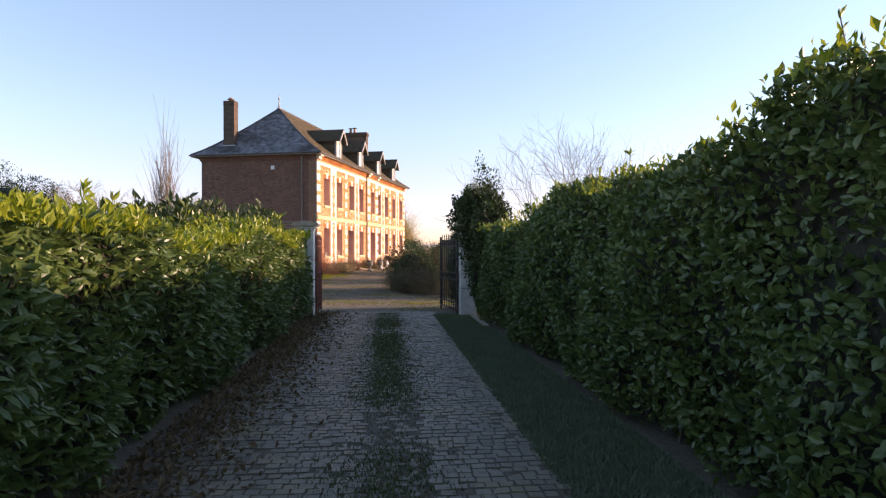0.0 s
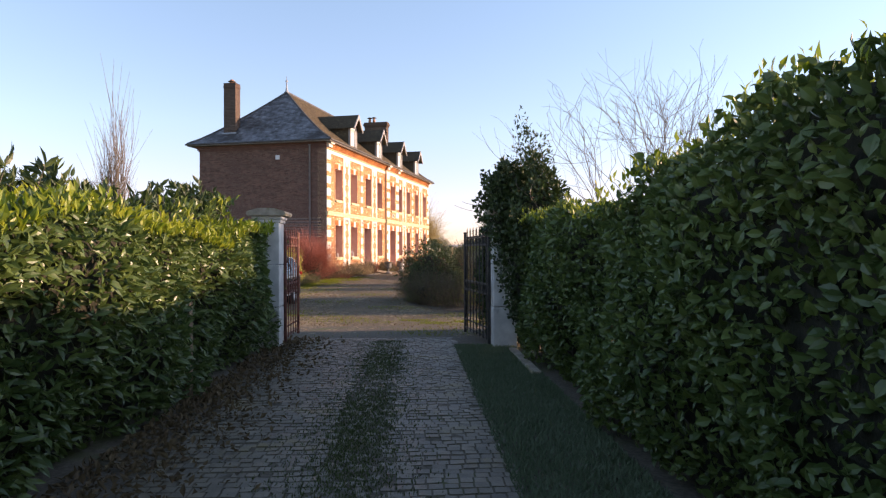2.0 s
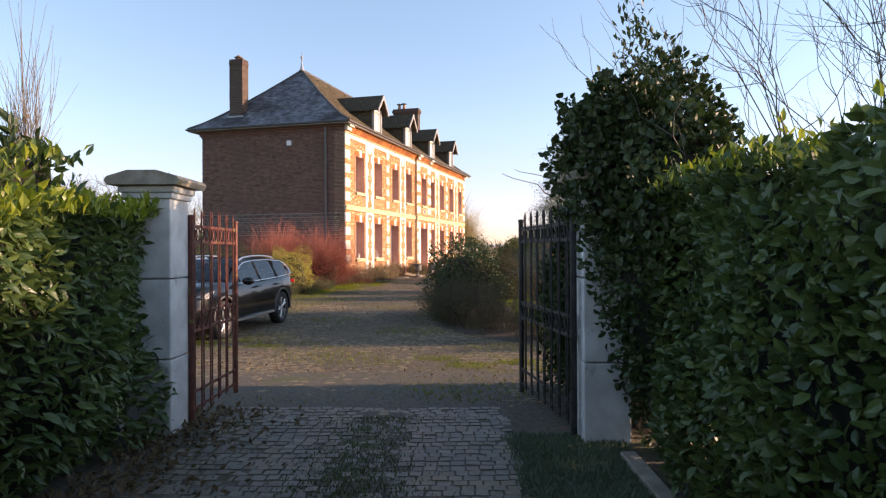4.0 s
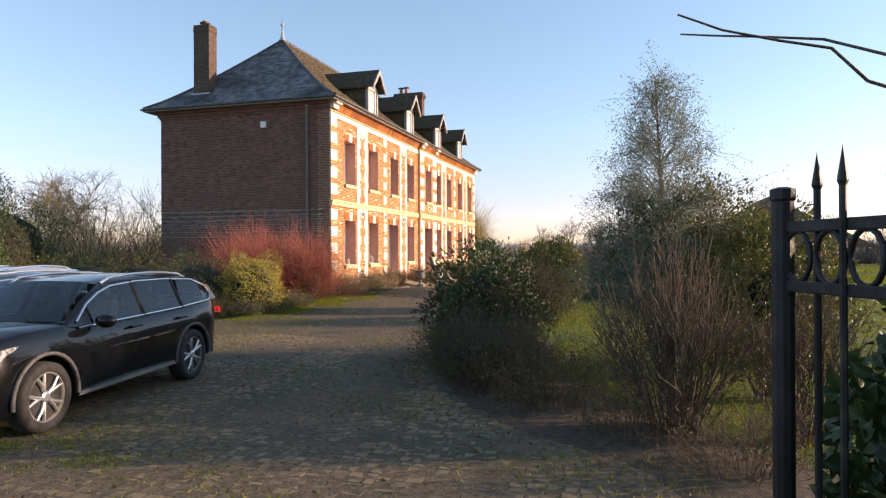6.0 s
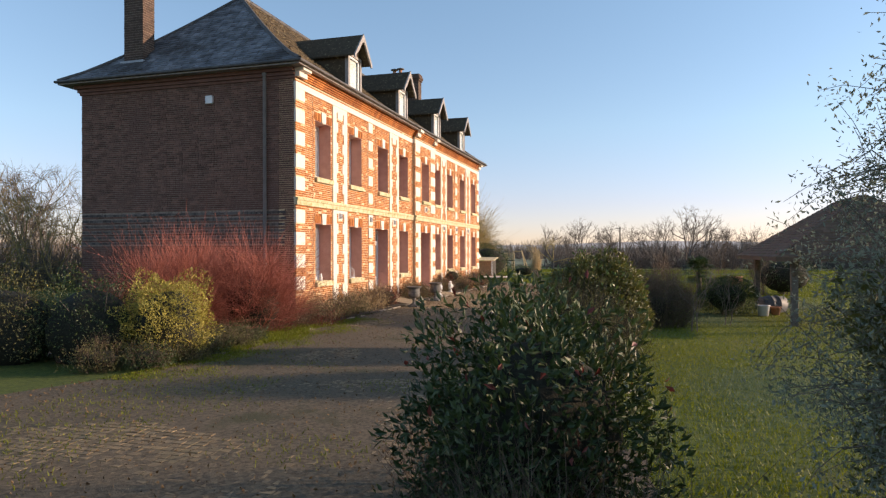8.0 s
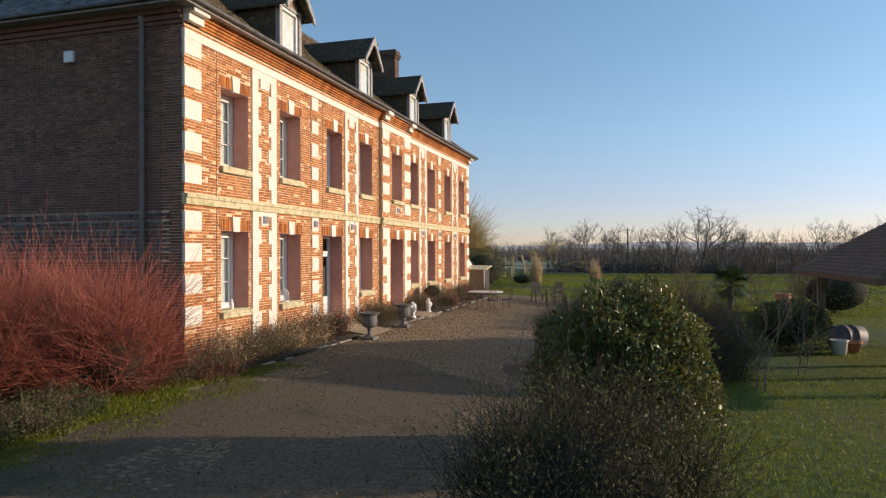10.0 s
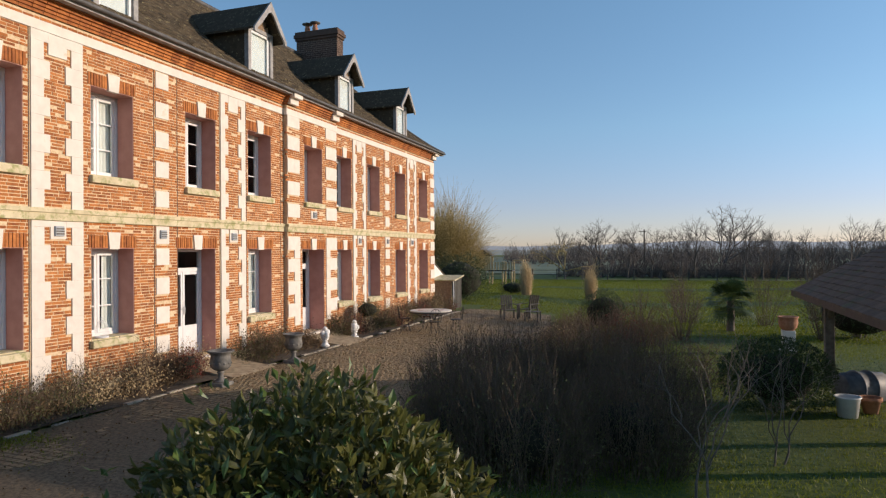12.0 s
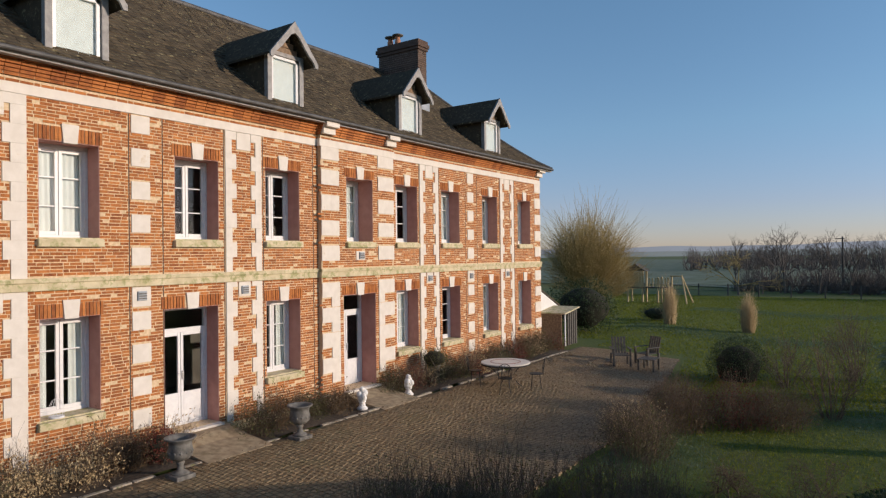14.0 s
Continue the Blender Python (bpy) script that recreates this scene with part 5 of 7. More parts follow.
bush("ivy_mass", lane(17.3, 2.3)[:2], (0.55, 0.62, 1.95), 10000, 0.062, M_EVERGREEN, "dense ivy thicket behind the open gate leaf", 47, lift=0.42, core=0.84, width=0.72, fine=True)
bush("ivy_mass", lane(15.05, 2.42)[:2], (0.55, 0.50, 2.85), 12000, 0.065, M_EVERGREEN, "ivy climbing beside the gate pillar", 49, lift=0.5, core=0.8, width=0.72, fine=True)
bush("ivy_mass", lane(15.5, 2.02)[:2], (0.42, 0.44, 2.95), 7000, 0.062, M_EVERGREEN, "ivy hanging over the pillar cap", 50, lift=0.76, core=0.8, width=0.72, stems=0, fine=True)
shoots = thing("ivy_shoots", (0, 0, 0), "long bare bramble shoots rising from the ivy", "shoots")
r = np.random.default_rng(48)
for a, s_, z, da, ds, dz in ((17.1, 2.2, 1.8, 0.3, -0.95, 0.62), (17.0, 2.3, 1.85, 0.9, -0.9, 0.7), (15.9, 2.35, 2.6, 0.4, -0.6, 0.12), (16.6, 2.3, 2.1, 0.6, -0.5, 0.25)):
    t = Tubes(4)
    p0, p1 = np.array(lane(a, s_, z)), np.array(lane(a + da, s_ + ds, z + dz))
    t.add([p0 + (p1 - p0) * q + np.array([0, 0, 0.10 * math.sin(q * 3.1)]) + r.normal(size=3) * 0.018 for q in np.linspace(0, 1, 9)], 0.007, 0.003)
    t.make("shoot", M_TWIG, shoots)
twig_bush("poplar_tree", (-12.59, 19.5), (0.30, 0.30, 5.35), 46, M_BARK, "slim bare columnar tree beyond the hedge", 43, r0=0.012, kids=9, base=0.2, fray=0.06)
bush("laurel_bush", (-19.9, 27.4), (1.5, 1.3, 2.9), 6000, 0.09, M_LAUREL, "dark laurel bush behind the parked cars", 45)

bys = np.arange(19.8, 28.2, 0.3)
bv = [(x, y, 0.012 + 0.02 * math.sin(3 * x + 2 * y)) for y in bys for x in float(np.interp(y, DRIVE_Y, DRIVE_R)) + np.linspace(-0.03, 2.1, 8)]
i = np.arange(len(bv)).reshape(len(bys), 8)
tagged(raw("shrub_bed", bv, np.stack([i[:-1, :-1], i[:-1, 1:], i[1:, 1:], i[1:, :-1]], -1).reshape(-1, 4), M_SOIL, smooth=True), "dark soil shrub bed beside the drive", "flower bed", kind="structure")
for k, (x, y, h) in enumerate(((-3.4, 21.5, 0.7), (-6.6, 26.4, 0.8), (-4.9, 23.0, 0.75), (-2.6, 20.7, 0.6))):
    twig_bush("low_twigs", (x, y), (0.65, 0.6, h), 90, M_TWIG, "low brown tangle of winter stems", 250 + k, r0=0.004, leaf=(M_BROWNLEAF, 900, 0.04), kids=4, base=0.6, group="low winter stems")

# ---- parked cars ----
def interp(x, xs, zs):
    return float(np.interp(x, xs, zs))


def car(at, turn, paint, label, group="parked cars"):
    """A compact sport-utility car: x forwards, y to its left."""
    c = thing("car", at, label, "car", group, turn=turn)
    wheels = ((1.33, 0.0), (-1.34, 0.0))
    st = np.unique(np.concatenate([np.linspace(-2.24, 2.2, 60), *[w + np.linspace(-0.42, 0.42, 17) for w, _ in wheels]]))
    BX, BZ = [-2.24, -2.2, -2.0, -1.0, 0.0, 0.85, 1.05, 1.5, 1.9, 2.1, 2.2], [0.78, 0.95, 1.06, 1.0, 0.97, 0.96, 1.0, 0.985, 0.94, 0.87, 0.74]
    WXs, WW = [-2.24, -2.15, -1.9, -1.4, 0.0, 1.3, 1.8, 2.05, 2.2], [0.62, 0.78, 0.88, 0.91, 0.90, 0.91, 0.88, 0.80, 0.66]
    V, F = [], []
    for x in st:
        zb = interp(x, [-2.24, -2.0, 1.9, 2.2], [0.42, 0.27, 0.24, 0.34])
        for w, _ in wheels:
            if abs(x - w) < 0.41:
                zb = max(zb, 0.34 + math.sqrt(0.41 ** 2 - (x - w) ** 2))
        zt, hw = interp(x, BX, BZ), interp(x, WXs, WW)
        zm = max(zb + 0.03, zt - 0.22)
        sec = [(0.0, zb), (hw * 0.90, zb), (hw * 0.985, zb + 0.02), (hw, (zb + zm) / 2), (hw * 1.0, zm), (hw * 0.965, zm + 0.09), (hw * 0.95, zt - 0.03), (hw * 0.90, zt), (hw * 0.5, zt + 0.02), (0.0, zt + 0.03)]
        V += [(x, y, z) for y, z in sec] + [(x, -y, z) for y, z in sec[-2:0:-1]]
    k = 18
    for i in range(len(st) - 1):
        for j in range(k):
            F.append((i * k + j, i * k + (j + 1) % k, (i + 1) * k + (j + 1) % k, (i + 1) * k + j))
    body = raw("body", V, F, paint, c, smooth=True)
    for end in (0, len(st) - 1):
        bm = bmesh.new()
        vs = [bm.verts.new(V[end * k + j]) for j in range(k)]
        bm.faces.new(vs if end else vs[::-1])
        part("bumper_face", bm, M_PLASTIC if end == 0 else paint, body)
    # cabin
    gx2 = [1.02, 0.62, 0.22, -0.2, -0.8, -1.4, -1.75, -2.0, -2.16]
    gt = [0.98, 1.21, 1.395, 1.445, 1.455, 1.43, 1.39, 1.29, 1.07]
    V, F = [], []
    for x, zt in zip(gx2, gt):
        zb = interp(x, BX, BZ) - 0.02
        q = (zt - zb) / 0.48
        wb, wt = interp(x, WXs, WW) * 0.935, 0.85 - 0.23 * q
        sec = [(wb, zb), (wb + (wt - wb) * 0.9, zb + (zt - zb) * 0.86), (wt * 0.93, zt - 0.03 * q), (wt * 0.6, zt), (0, zt + 0.012)]
        V += [(x, y, z) for y, z in sec] + [(x, -y, z) for y, z in sec[-2::-1]]
    k = 9
    for i in range(len(gx2) - 1):
        for j in range(k - 1):
            if not (i < 2 and 2 <= j <= 5) and not (1 <= i <= 5 and j in (0, 7)):
                F.append((i * k + j, i * k + j + 1, (i + 1) * k + j + 1, (i + 1) * k + j))
    raw("cabin", V, F, paint, c, smooth=True)

    def side_pt(x, q, s, out=0.012):
        zb = interp(x, BX, BZ) - 0.02
        zt = interp(x, gx2[::-1], gt[::-1])
        wb, wt = interp(x, WXs, WW) * 0.935, 0.85 - 0.23 * (zt - zb) / 0.48
        return (x, s * (wb + (wt - wb) * q * 0.9 + out), zb + (zt - zb) * 0.86 * q)
    for s in (1, -1):
        for name, xs in (("front_window", (0.60, 0.3, 0.0, -0.28)), ("rear_window", (-0.34, -0.7, -1.12)), ("quarter_window", (-1.16, -1.45, -1.72))):
            V = []
            for x in xs:
                lo_q, hi_q = 0.0, 1.0
                V += [side_pt(x, lo_q, s), side_pt(x, (lo_q + hi_q) / 2, s, 0.016), side_pt(x - 0.10 if name == "quarter_window" and x > -1.6 else x, hi_q, s)]
            n = len(xs)
            F = [(3 * i + j, 3 * i + 3 + j, 3 * i + 4 + j, 3 * i + 1 + j) for i in range(n - 1) for j in range(2)]
            raw(name, V, F, M_CARGLASS, c, "tinted glass", smooth=True)
        for x in (-0.31, -1.14):
            t = Tubes(4)
            t.add([side_pt(x, 0.0, s, -0.01), side_pt(x, 0.5, s, -0.006), side_pt(x, 1.0, s, -0.01)], 0.045, 0.04)
            t.make("door_pillar", M_RUBBER, c, "black door pillar")
        for x, y, w in ((-0.15, 0.34, 0.22), (-1.0, 0.34, 0.28)):
            seat = box(one_box((x - 0.1, s * y - w, 0.85), (x + 0.04, s * y + w, 1.17), 0.04), (x - 0.08, s * y - 0.12, 1.19), (x + 0.01, s * y + 0.12, 1.33), 0.03)
            part("seat", seat, M_TEAK, c, "grey-brown seat with headrest")
        t = Tubes(5)
        t.add([side_pt(x, 0.05, s, 0.016) for x in (0.86, 0.4, 0, -0.5, -1.0, -1.5, -1.85)] + [side_pt(-1.98, 0.4, s, 0.016), side_pt(-1.86, 0.8, s, 0.016)] + [side_pt(x, 0.99, s, 0.012) for x in (-1.6, -1.0, -0.4, 0.1, 0.35)] + [side_pt(0.6, 0.98, s, 0.016), side_pt(0.86, 0.6, s, 0.016)], 0.015, 0.015)
        t.make("window_trim", M_CHROME, c, "bright window trim")
        t = Tubes(6)
        t.add([(0.15, s * 0.58, 1.375), (0.0, s * 0.585, 1.435), (-0.4, s * 0.585, 1.462), (-0.8, s * 0.58, 1.47), (-1.2, s * 0.57, 1.455), (-1.5, s * 0.56, 1.43), (-1.68, s * 0.55, 1.37)], 0.018, 0.018)
        t.make("roof_rail", M_ALLOY, c, "satin roof rail")
        sill = prism([(-0.9, 0.29), (0.9, 0.26), (0.88, 0.30), (-0.86, 0.335)], 0.03, "y", s * 0.885 - 0.015)
        part("side_skirt", sill, M_ALLOY, c, "silver side skirt")
        m = bmesh.new()
        bmesh.ops.create_uvsphere(m, u_segments=14, v_segments=8, radius=1.0, matrix=Matrix.Translation((0.62, s * 1.0, 1.0)) @ Matrix.Diagonal((0.08, 0.12, 0.075, 1)))
        part("mirror", m, paint, c, smooth=True)
        for x in (-0.05, -1.05):
            part("door_handle", one_box((x - 0.1, s * 0.9 - 0.02, 0.86), (x + 0.1, s * 0.9 + 0.03, 0.885), 0.008), paint, c)
        part("tail_lamp", prism([(-2.225, 0.83), (-2.06, 0.86), (-2.0, 0.92), (-2.2, 0.93)], 0.15, "y", s * 0.755 - 0.075), M_REDLAMP, c, "red tail lamp")
        part("headlamp", prism([(1.52, 0.84), (1.84, 0.755), (2.06, 0.75), (2.09, 0.785), (1.98, 0.835), (1.75, 0.868), (1.56, 0.872)], 0.2, "y", s * 0.755 - 0.1), M_HEADLAMP, c, "bright headlamp")
        part("bumper_trim", one_box((2.0, s * 0.62 - 0.13, 0.42), (2.12, s * 0.62 + 0.13, 0.44), 0.006), M_ALLOY, c)
        part("grille", box(bmesh.new(), (2.14, s * 0.17 - 0.14, 0.62), (2.225, s * 0.17 + 0.14, 0.78), 0.03), M_CASTIRON, c, "dark grille with a bright rim")
        gr = Tubes(6)
        ang = np.linspace(0, 2 * math.pi, 21)
        gr.add(np.column_stack([np.full(21, 2.215), s * 0.17 + 0.145 * np.clip(1.25 * np.cos(ang), -1, 1), 0.70 + 0.085 * np.clip(1.25 * np.sin(ang), -1, 1)]), 0.012, 0.012)
        gr.make("grille_rim", M_CHROME, c, "bright grille rim")
        for q in range(6):
            part("grille_bar", one_box((2.21, s * 0.17 - 0.115 + 0.046 * q - 0.006, 0.63), (2.232, s * 0.17 - 0.115 + 0.046 * q + 0.006, 0.77)), M_CHROME, c)
        for w, _ in wheels:
            ar = Tubes(6)
            ang = np.linspace(-0.1, math.pi + 0.1, 18)
            ar.add(np.column_stack([w + 0.425 * np.cos(ang), np.full(18, s * 0.895), 0.34 + 0.42 * np.sin(ang)]), 0.024, 0.024)
            ar.make("wheel_arch", M_PLASTIC, c, "grey plastic wheel arch")
            wh = new("wheel")
            wh.parent = c
            wh.matrix_basis = Matrix.Translation((w, s * 0.80, 0.34)) @ pose(0, 0, 0, -90 * s, 0, 0)
            part("tyre", lathe([(0.235, -0.1), (0.30, -0.11), (0.335, -0.09), (0.342, 0.0), (0.335, 0.085), (0.30, 0.105), (0.245, 0.1), (0.235, 0.06)], 32), M_RUBBER, wh, smooth=True)
            rim = part("rim", lathe([(0.243, -0.08), (0.243, 0.085), (0.228, 0.09), (0.222, 0.02), (0.20, -0.03), (0.03, -0.04)], 32), M_CASTIRON, wh, smooth=True)
            for q in range(5):
                a0 = 2 * math.pi * q / 5
                sp = Tubes(4)
                for da in (-0.22, 0.22):
                    sp.add([(0.05 * math.cos(a0), 0.05 * math.sin(a0), 0.065), (0.13 * math.cos(a0 + da * 0.5), 0.13 * math.sin(a0 + da * 0.5), 0.075), (0.232 * math.cos(a0 + da), 0.232 * math.sin(a0 + da), 0.075)], 0.027, 0.02)
                sp.make("spoke", M_ALLOY, rim, "polished double spoke")
            part("hub", lathe([(0.055, 0.04), (0.055, 0.08), (0.035, 0.09)], 16), M_ALLOY, rim)
    V = []
    for x, zt in zip((0.98, 0.62, 0.26), (1.005, 1.21, 1.38)):
        zb = interp(x, BX, BZ)
        q = (zt - zb + 0.02) / 0.48
        hw = 0.85 - 0.23 * q - 0.07
        for u in (-1, -0.5, 0, 0.5, 1):
            V.append((x + 0.02 + 0.05 * (1 - u * u), u * hw, zt + 0.022 + 0.01 * (1 - u * u)))
    F = [(5 * i + j, 5 * i + j + 1, 5 * i + 6 + j, 5 * i + 5 + j) for i in range(2) for j in range(4)]
    raw("windscreen", V, F, M_CARGLASS, c, "raked windscreen", smooth=True)
    plate = part("plate", one_box((2.17, -0.26, 0.42), (2.21, 0.26, 0.53), 0.006), M_WHITE, c)
    for q in range(5):
        part("plate_bar", one_box((2.21, -0.2 + 0.085 * q, 0.445), (2.213, -0.15 + 0.085 * q, 0.505)), M_CASTIRON, plate)
    part("lower_grille", one_box((2.06, -0.5, 0.30), (2.16, 0.5, 0.41), 0.02), M_PLASTIC, c)
    return c


car((-9.9, 21.33, 0.02), -82.4, M_BLACKPAINT, "black sport-utility car with alloy wheels parked on the drive")
car((-12.3, 21.9, 0.02), -84.0, M_NAVYPAINT, "dark blue car parked beside the black one")
car((-15.2, 24.6, 0.02), -80.0, M_SILVERPAINT, "silver car parked further back")

# ---- terrace before the house ----
def gzp(x, y):
    return float(gz(np.array([x]), np.array([y]))[0])


for y, w in ((43.6, 1.5), (48.55, 1.5)):
    z = gzp(-13.3, y)
    ld = thing("door_landing", (-13.3, y, z), "worn stone landing before the house door", "landing", "door landings")
    slab = prism([(-0.75, -0.1), (0.75, -0.1), (0.75, 0.03), (-0.1, 0.13), (-0.45, 0.24), (-0.75, 0.26)], w, "y", -w / 2)
    bmesh.ops.bevel(slab, geom=list(slab.edges), offset=0.012, segments=1, affect="EDGES")
    part("slab", slab, M_TANSLAB, ld)
r = np.random.default_rng(77)
BED = [(x, y) for x, y in zip(np.interp(np.arange(32.2, 60, 0.01), [32.2, 34, 37, 42, 60], [-13.15, -13.2, -13.05, -12.75, -12.8]), np.arange(32.2, 60, 0.01))]
edging = thing("bed_edging", (0, 0, 0), "low edging of worn pale stones along the flower bed", "edging")
y = 32.3
while y < 59.5:
    l = r.uniform(0.28, 0.55)
    if not (42.95 < y < 44.3 or 47.9 < y < 49.2):
        x = float(np.interp(y, [32.2, 34, 37, 42, 60], [-13.15, -13.2, -13.05, -12.75, -12.8])) + r.uniform(-0.02, 0.02)
        z = gzp(x, y)
        if r.random() < 0.72:
            part("stone", one_box((x - 0.06, y, z - 0.05), (x + 0.04, y + l - 0.03, z + r.uniform(0.03, 0.06)), 0.015), M_CAP, edging)
    y += l
bv = []
bys = np.arange(31.0, 59.8, 0.4)
for y in bys:
    e = float(np.interp(y, [31, 34, 37, 42, 60], [-13.3, -13.2, -13.05, -12.78, -12.83]))
    for x in np.linspace(-19.0 if y < 37 else -14.1, e - 0.02, 12):
        bv.append((x, y, gzp(x, y) + 0.03 + 0.03 * math.sin(x * 3 + y * 2)))
i = np.arange(len(bv)).reshape(len(bys), 12)
tagged(raw("flower_bed", bv, np.stack([i[:-1, :-1], i[:-1, 1:], i[1:, 1:], i[1:, :-1]], -1).reshape(-1, 4), M_SOIL, smooth=True), "dark soil flower bed along the house", "flower bed", kind="structure")
kinds = [("heather", M_BROWNLEAF), ("lavender", M_HERB), ("rose_bush", M_HERB), ("sedum", M_REDLEAF), ("spiraea", M_BROWNLEAF), ("hydrangea", M_STRAW)]
words = {"heather": "low brown heather in the bed by the house", "lavender": "grey-olive lavender clump in the bed by the house", "rose_bush": "pruned rose bush in the bed by the house",
         "sedum": "dark red low perennial in the bed by the house", "spiraea": "dry brown spiraea in the bed by the house", "hydrangea": "straw-coloured dry hydrangea in the bed by the house"}
y, k = 37.2, 0
while y < 59.3:
    if not (42.9 < y < 44.4 or 47.8 < y < 49.3):
        kind, m = kinds[int(r.integers(0, 6))]
        h = r.uniform(0.45, 1.0)
        twig_bush(kind, (-13.55 + r.uniform(-0.15, 0.25), y), (r.uniform(0.45, 0.65), r.uniform(0.4, 0.6), h), 75, M_TWIG, words[kind], 100 + k, r0=0.004, leaf=(m, 1000, 0.055), kids=3, base=0.5, group="bed shrubs")
    y += r.uniform(0.32, 0.6)
    k += 1
for k, (x, y, h, m) in enumerate(((-13.6, 36.4, 0.5, M_BROWNLEAF), (-13.9, 35.6, 0.5, M_REDLEAF), (-14.0, 33.4, 0.42, M_HERB), (-14.3, 34.3, 0.4, M_HERB), (-13.8, 32.6, 0.4, M_HERB), (-13.9, 37.6, 0.75, M_STRAW), (-13.3, 37.0, 0.4, M_REDLEAF))):
    twig_bush("low_perennial", (x, y), (0.6, 0.6, h), 90, M_TWIG, "low winter perennial clump at the drive's edge", 150 + k, r0=0.004, leaf=(m, 1700, 0.045), kids=3, base=0.6, group="bed shrubs")
for k, (x, y, rx, h, m) in enumerate(((-13.55, 30.7, 0.5, 0.5, M_EVERGREEN), (-13.4, 31.6, 0.45, 0.42, M_HERB), (-13.65, 32.4, 0.55, 0.5, M_EVERGREEN), (-13.5, 33.2, 0.5, 0.38, M_HERB), (-13.75, 34.0, 0.55, 0.45, M_EVERGREEN), (-14.3, 30.3, 0.6, 0.55, M_HERB))):
    twig_bush("low_perennial", (x, y), (rx, rx, h), 110, M_TWIG, "low dark leafy perennial at the drive's edge", 260 + k, r0=0.004, leaf=(m, 3200, 0.045), kids=4, base=0.6, group="bed shrubs", core=0.5)
bush("round_shrub", (-13.45, 42.45), (0.42, 0.4, 0.62), 1800, 0.045, M_REDLEAF, "small dark red dome-shaped shrub by the door", 160)
bush("topiary_bush", (-13.5, 51.2), (0.45, 0.45, 1.05), 1700, 0.04, M_HERB, "small umbrella-shaped shrub by the wall", 161, lift=0.7)


def urn(at):
    u = thing("garden_urn", at, "weathered cast-iron garden urn on a square foot", "urn", "iron urns")
    part("foot", one_box((-0.18, -0.18, -0.02), (0.18, 0.18, 0.07), 0.012), M_CASTIRON, u)
    part("stem", lathe([(0.15, 0.07), (0.13, 0.10), (0.06, 0.14), (0.05, 0.22), (0.075, 0.26), (0.06, 0.29)], 20), M_CASTIRON, u, smooth=True)
    part("bowl", lathe([(0.06, 0.29), (0.14, 0.32), (0.20, 0.38), (0.205, 0.48), (0.19, 0.58), (0.20, 0.63), (0.26, 0.67), (0.27, 0.69), (0.25, 0.70), (0.20, 0.68), (0.18, 0.62), (0.01, 0.60)], 24), M_CASTIRON, u, "fluted bowl", smooth=True)
    for q in range(12):
        a = 2 * math.pi * q / 12
        part("boss", lathe([(0.028, 0), (0.02, 0.015), (0.005, 0.022)], 8, m=Matrix.Translation((0.195 * math.cos(a), 0.195 * math.sin(a), 0.45)) @ Euler((0, math.pi / 2, a)).to_matrix().to_4x4()), M_CASTIRON, u)
    return u


u0 = urn((-12.35, 42.15, gzp(-12.35, 42.15) + 0.02))
copy_thing(u0, Matrix.Translation((-12.43, 44.95, gzp(-12.43, 44.95) + 0.02)))


cage = thing("bird_cage", (-14.17, 40.98, 1.246), "small white wire bird cage on the window sill", "bird cage")
part("base", lathe([(0.12, 0.0), (0.125, 0.015), (0.115, 0.03)], 20), M_WHITE, cage)
for q in range(14):
    a = 2 * math.pi * q / 14
    t = Tubes(3)
    t.add([(0.115 * math.cos(a), 0.115 * math.sin(a), 0.03), (0.115 * math.cos(a), 0.115 * math.sin(a), 0.2), (0.07 * math.cos(a), 0.07 * math.sin(a), 0.30), (0.0, 0.0, 0.34)], 0.003, 0.003)
    t.make("wire", M_WHITE, cage)
t = Tubes(4)
ang = np.linspace(0, 2 * math.pi, 13)
t.add(np.column_stack([0.03 * np.cos(ang), np.zeros(13), 0.37 + 0.03 * np.sin(ang)]), 0.004, 0.004)
t.make("ring", M_WHITE, cage)
orn = part("sill_ornament", lathe([(0.05, 0), (0.055, 0.02), (0.04, 0.05), (0.05, 0.10), (0.045, 0.14), (0.025, 0.16), (0.035, 0.19), (0.02, 0.22), (0.0, 0.225)], 14), M_WHITEWASH, None, smooth=True)
orn.location = (-14.15, 38.72, 1.246)
tagged(orn, "small pale ornament standing on the window sill", "ornament")


def statuette(at, turn):
    """A small white garden ornament on a turned foot, kept as one plain shape."""
    bm = lathe([(0.13, 0), (0.13, 0.05), (0.09, 0.08), (0.07, 0.16), (0.10, 0.2)], 16)
    for c, rad in (((0, 0, 0.28), (0.12, 0.10, 0.11)), ((0.03, 0.04, 0.40), (0.10, 0.09, 0.10)), ((-0.05, -0.03, 0.37), (0.08, 0.09, 0.09)), ((0.0, 0.0, 0.49), (0.07, 0.07, 0.07)), ((0.07, -0.05, 0.33), (0.07, 0.06, 0.08))):
        bmesh.ops.create_icosphere(bm, subdivisions=3, radius=1.0, matrix=Matrix.Translation(c) @ Matrix.Diagonal((*rad, 1)))
    for v in bm.verts:
        v.co += v.co.normalized() * 0.012 * noise.noise(v.co * 22)
    ob = part("garden_statuette", bm, M_WHITEWASH, None, smooth=True)
    ob.matrix_world = Matrix.Translation(at) @ pose(0, 0, 0, 0, 0, turn)
    return tagged(ob, "small white stone garden ornament on a foot", "statuette", "white ornaments")


statuette((-13.05, 47.55, gzp(-13.05, 47.55) + 0.02), 10)
statuette((-13.1, 49.45, gzp(-13.1, 49.45) + 0.02), 70)

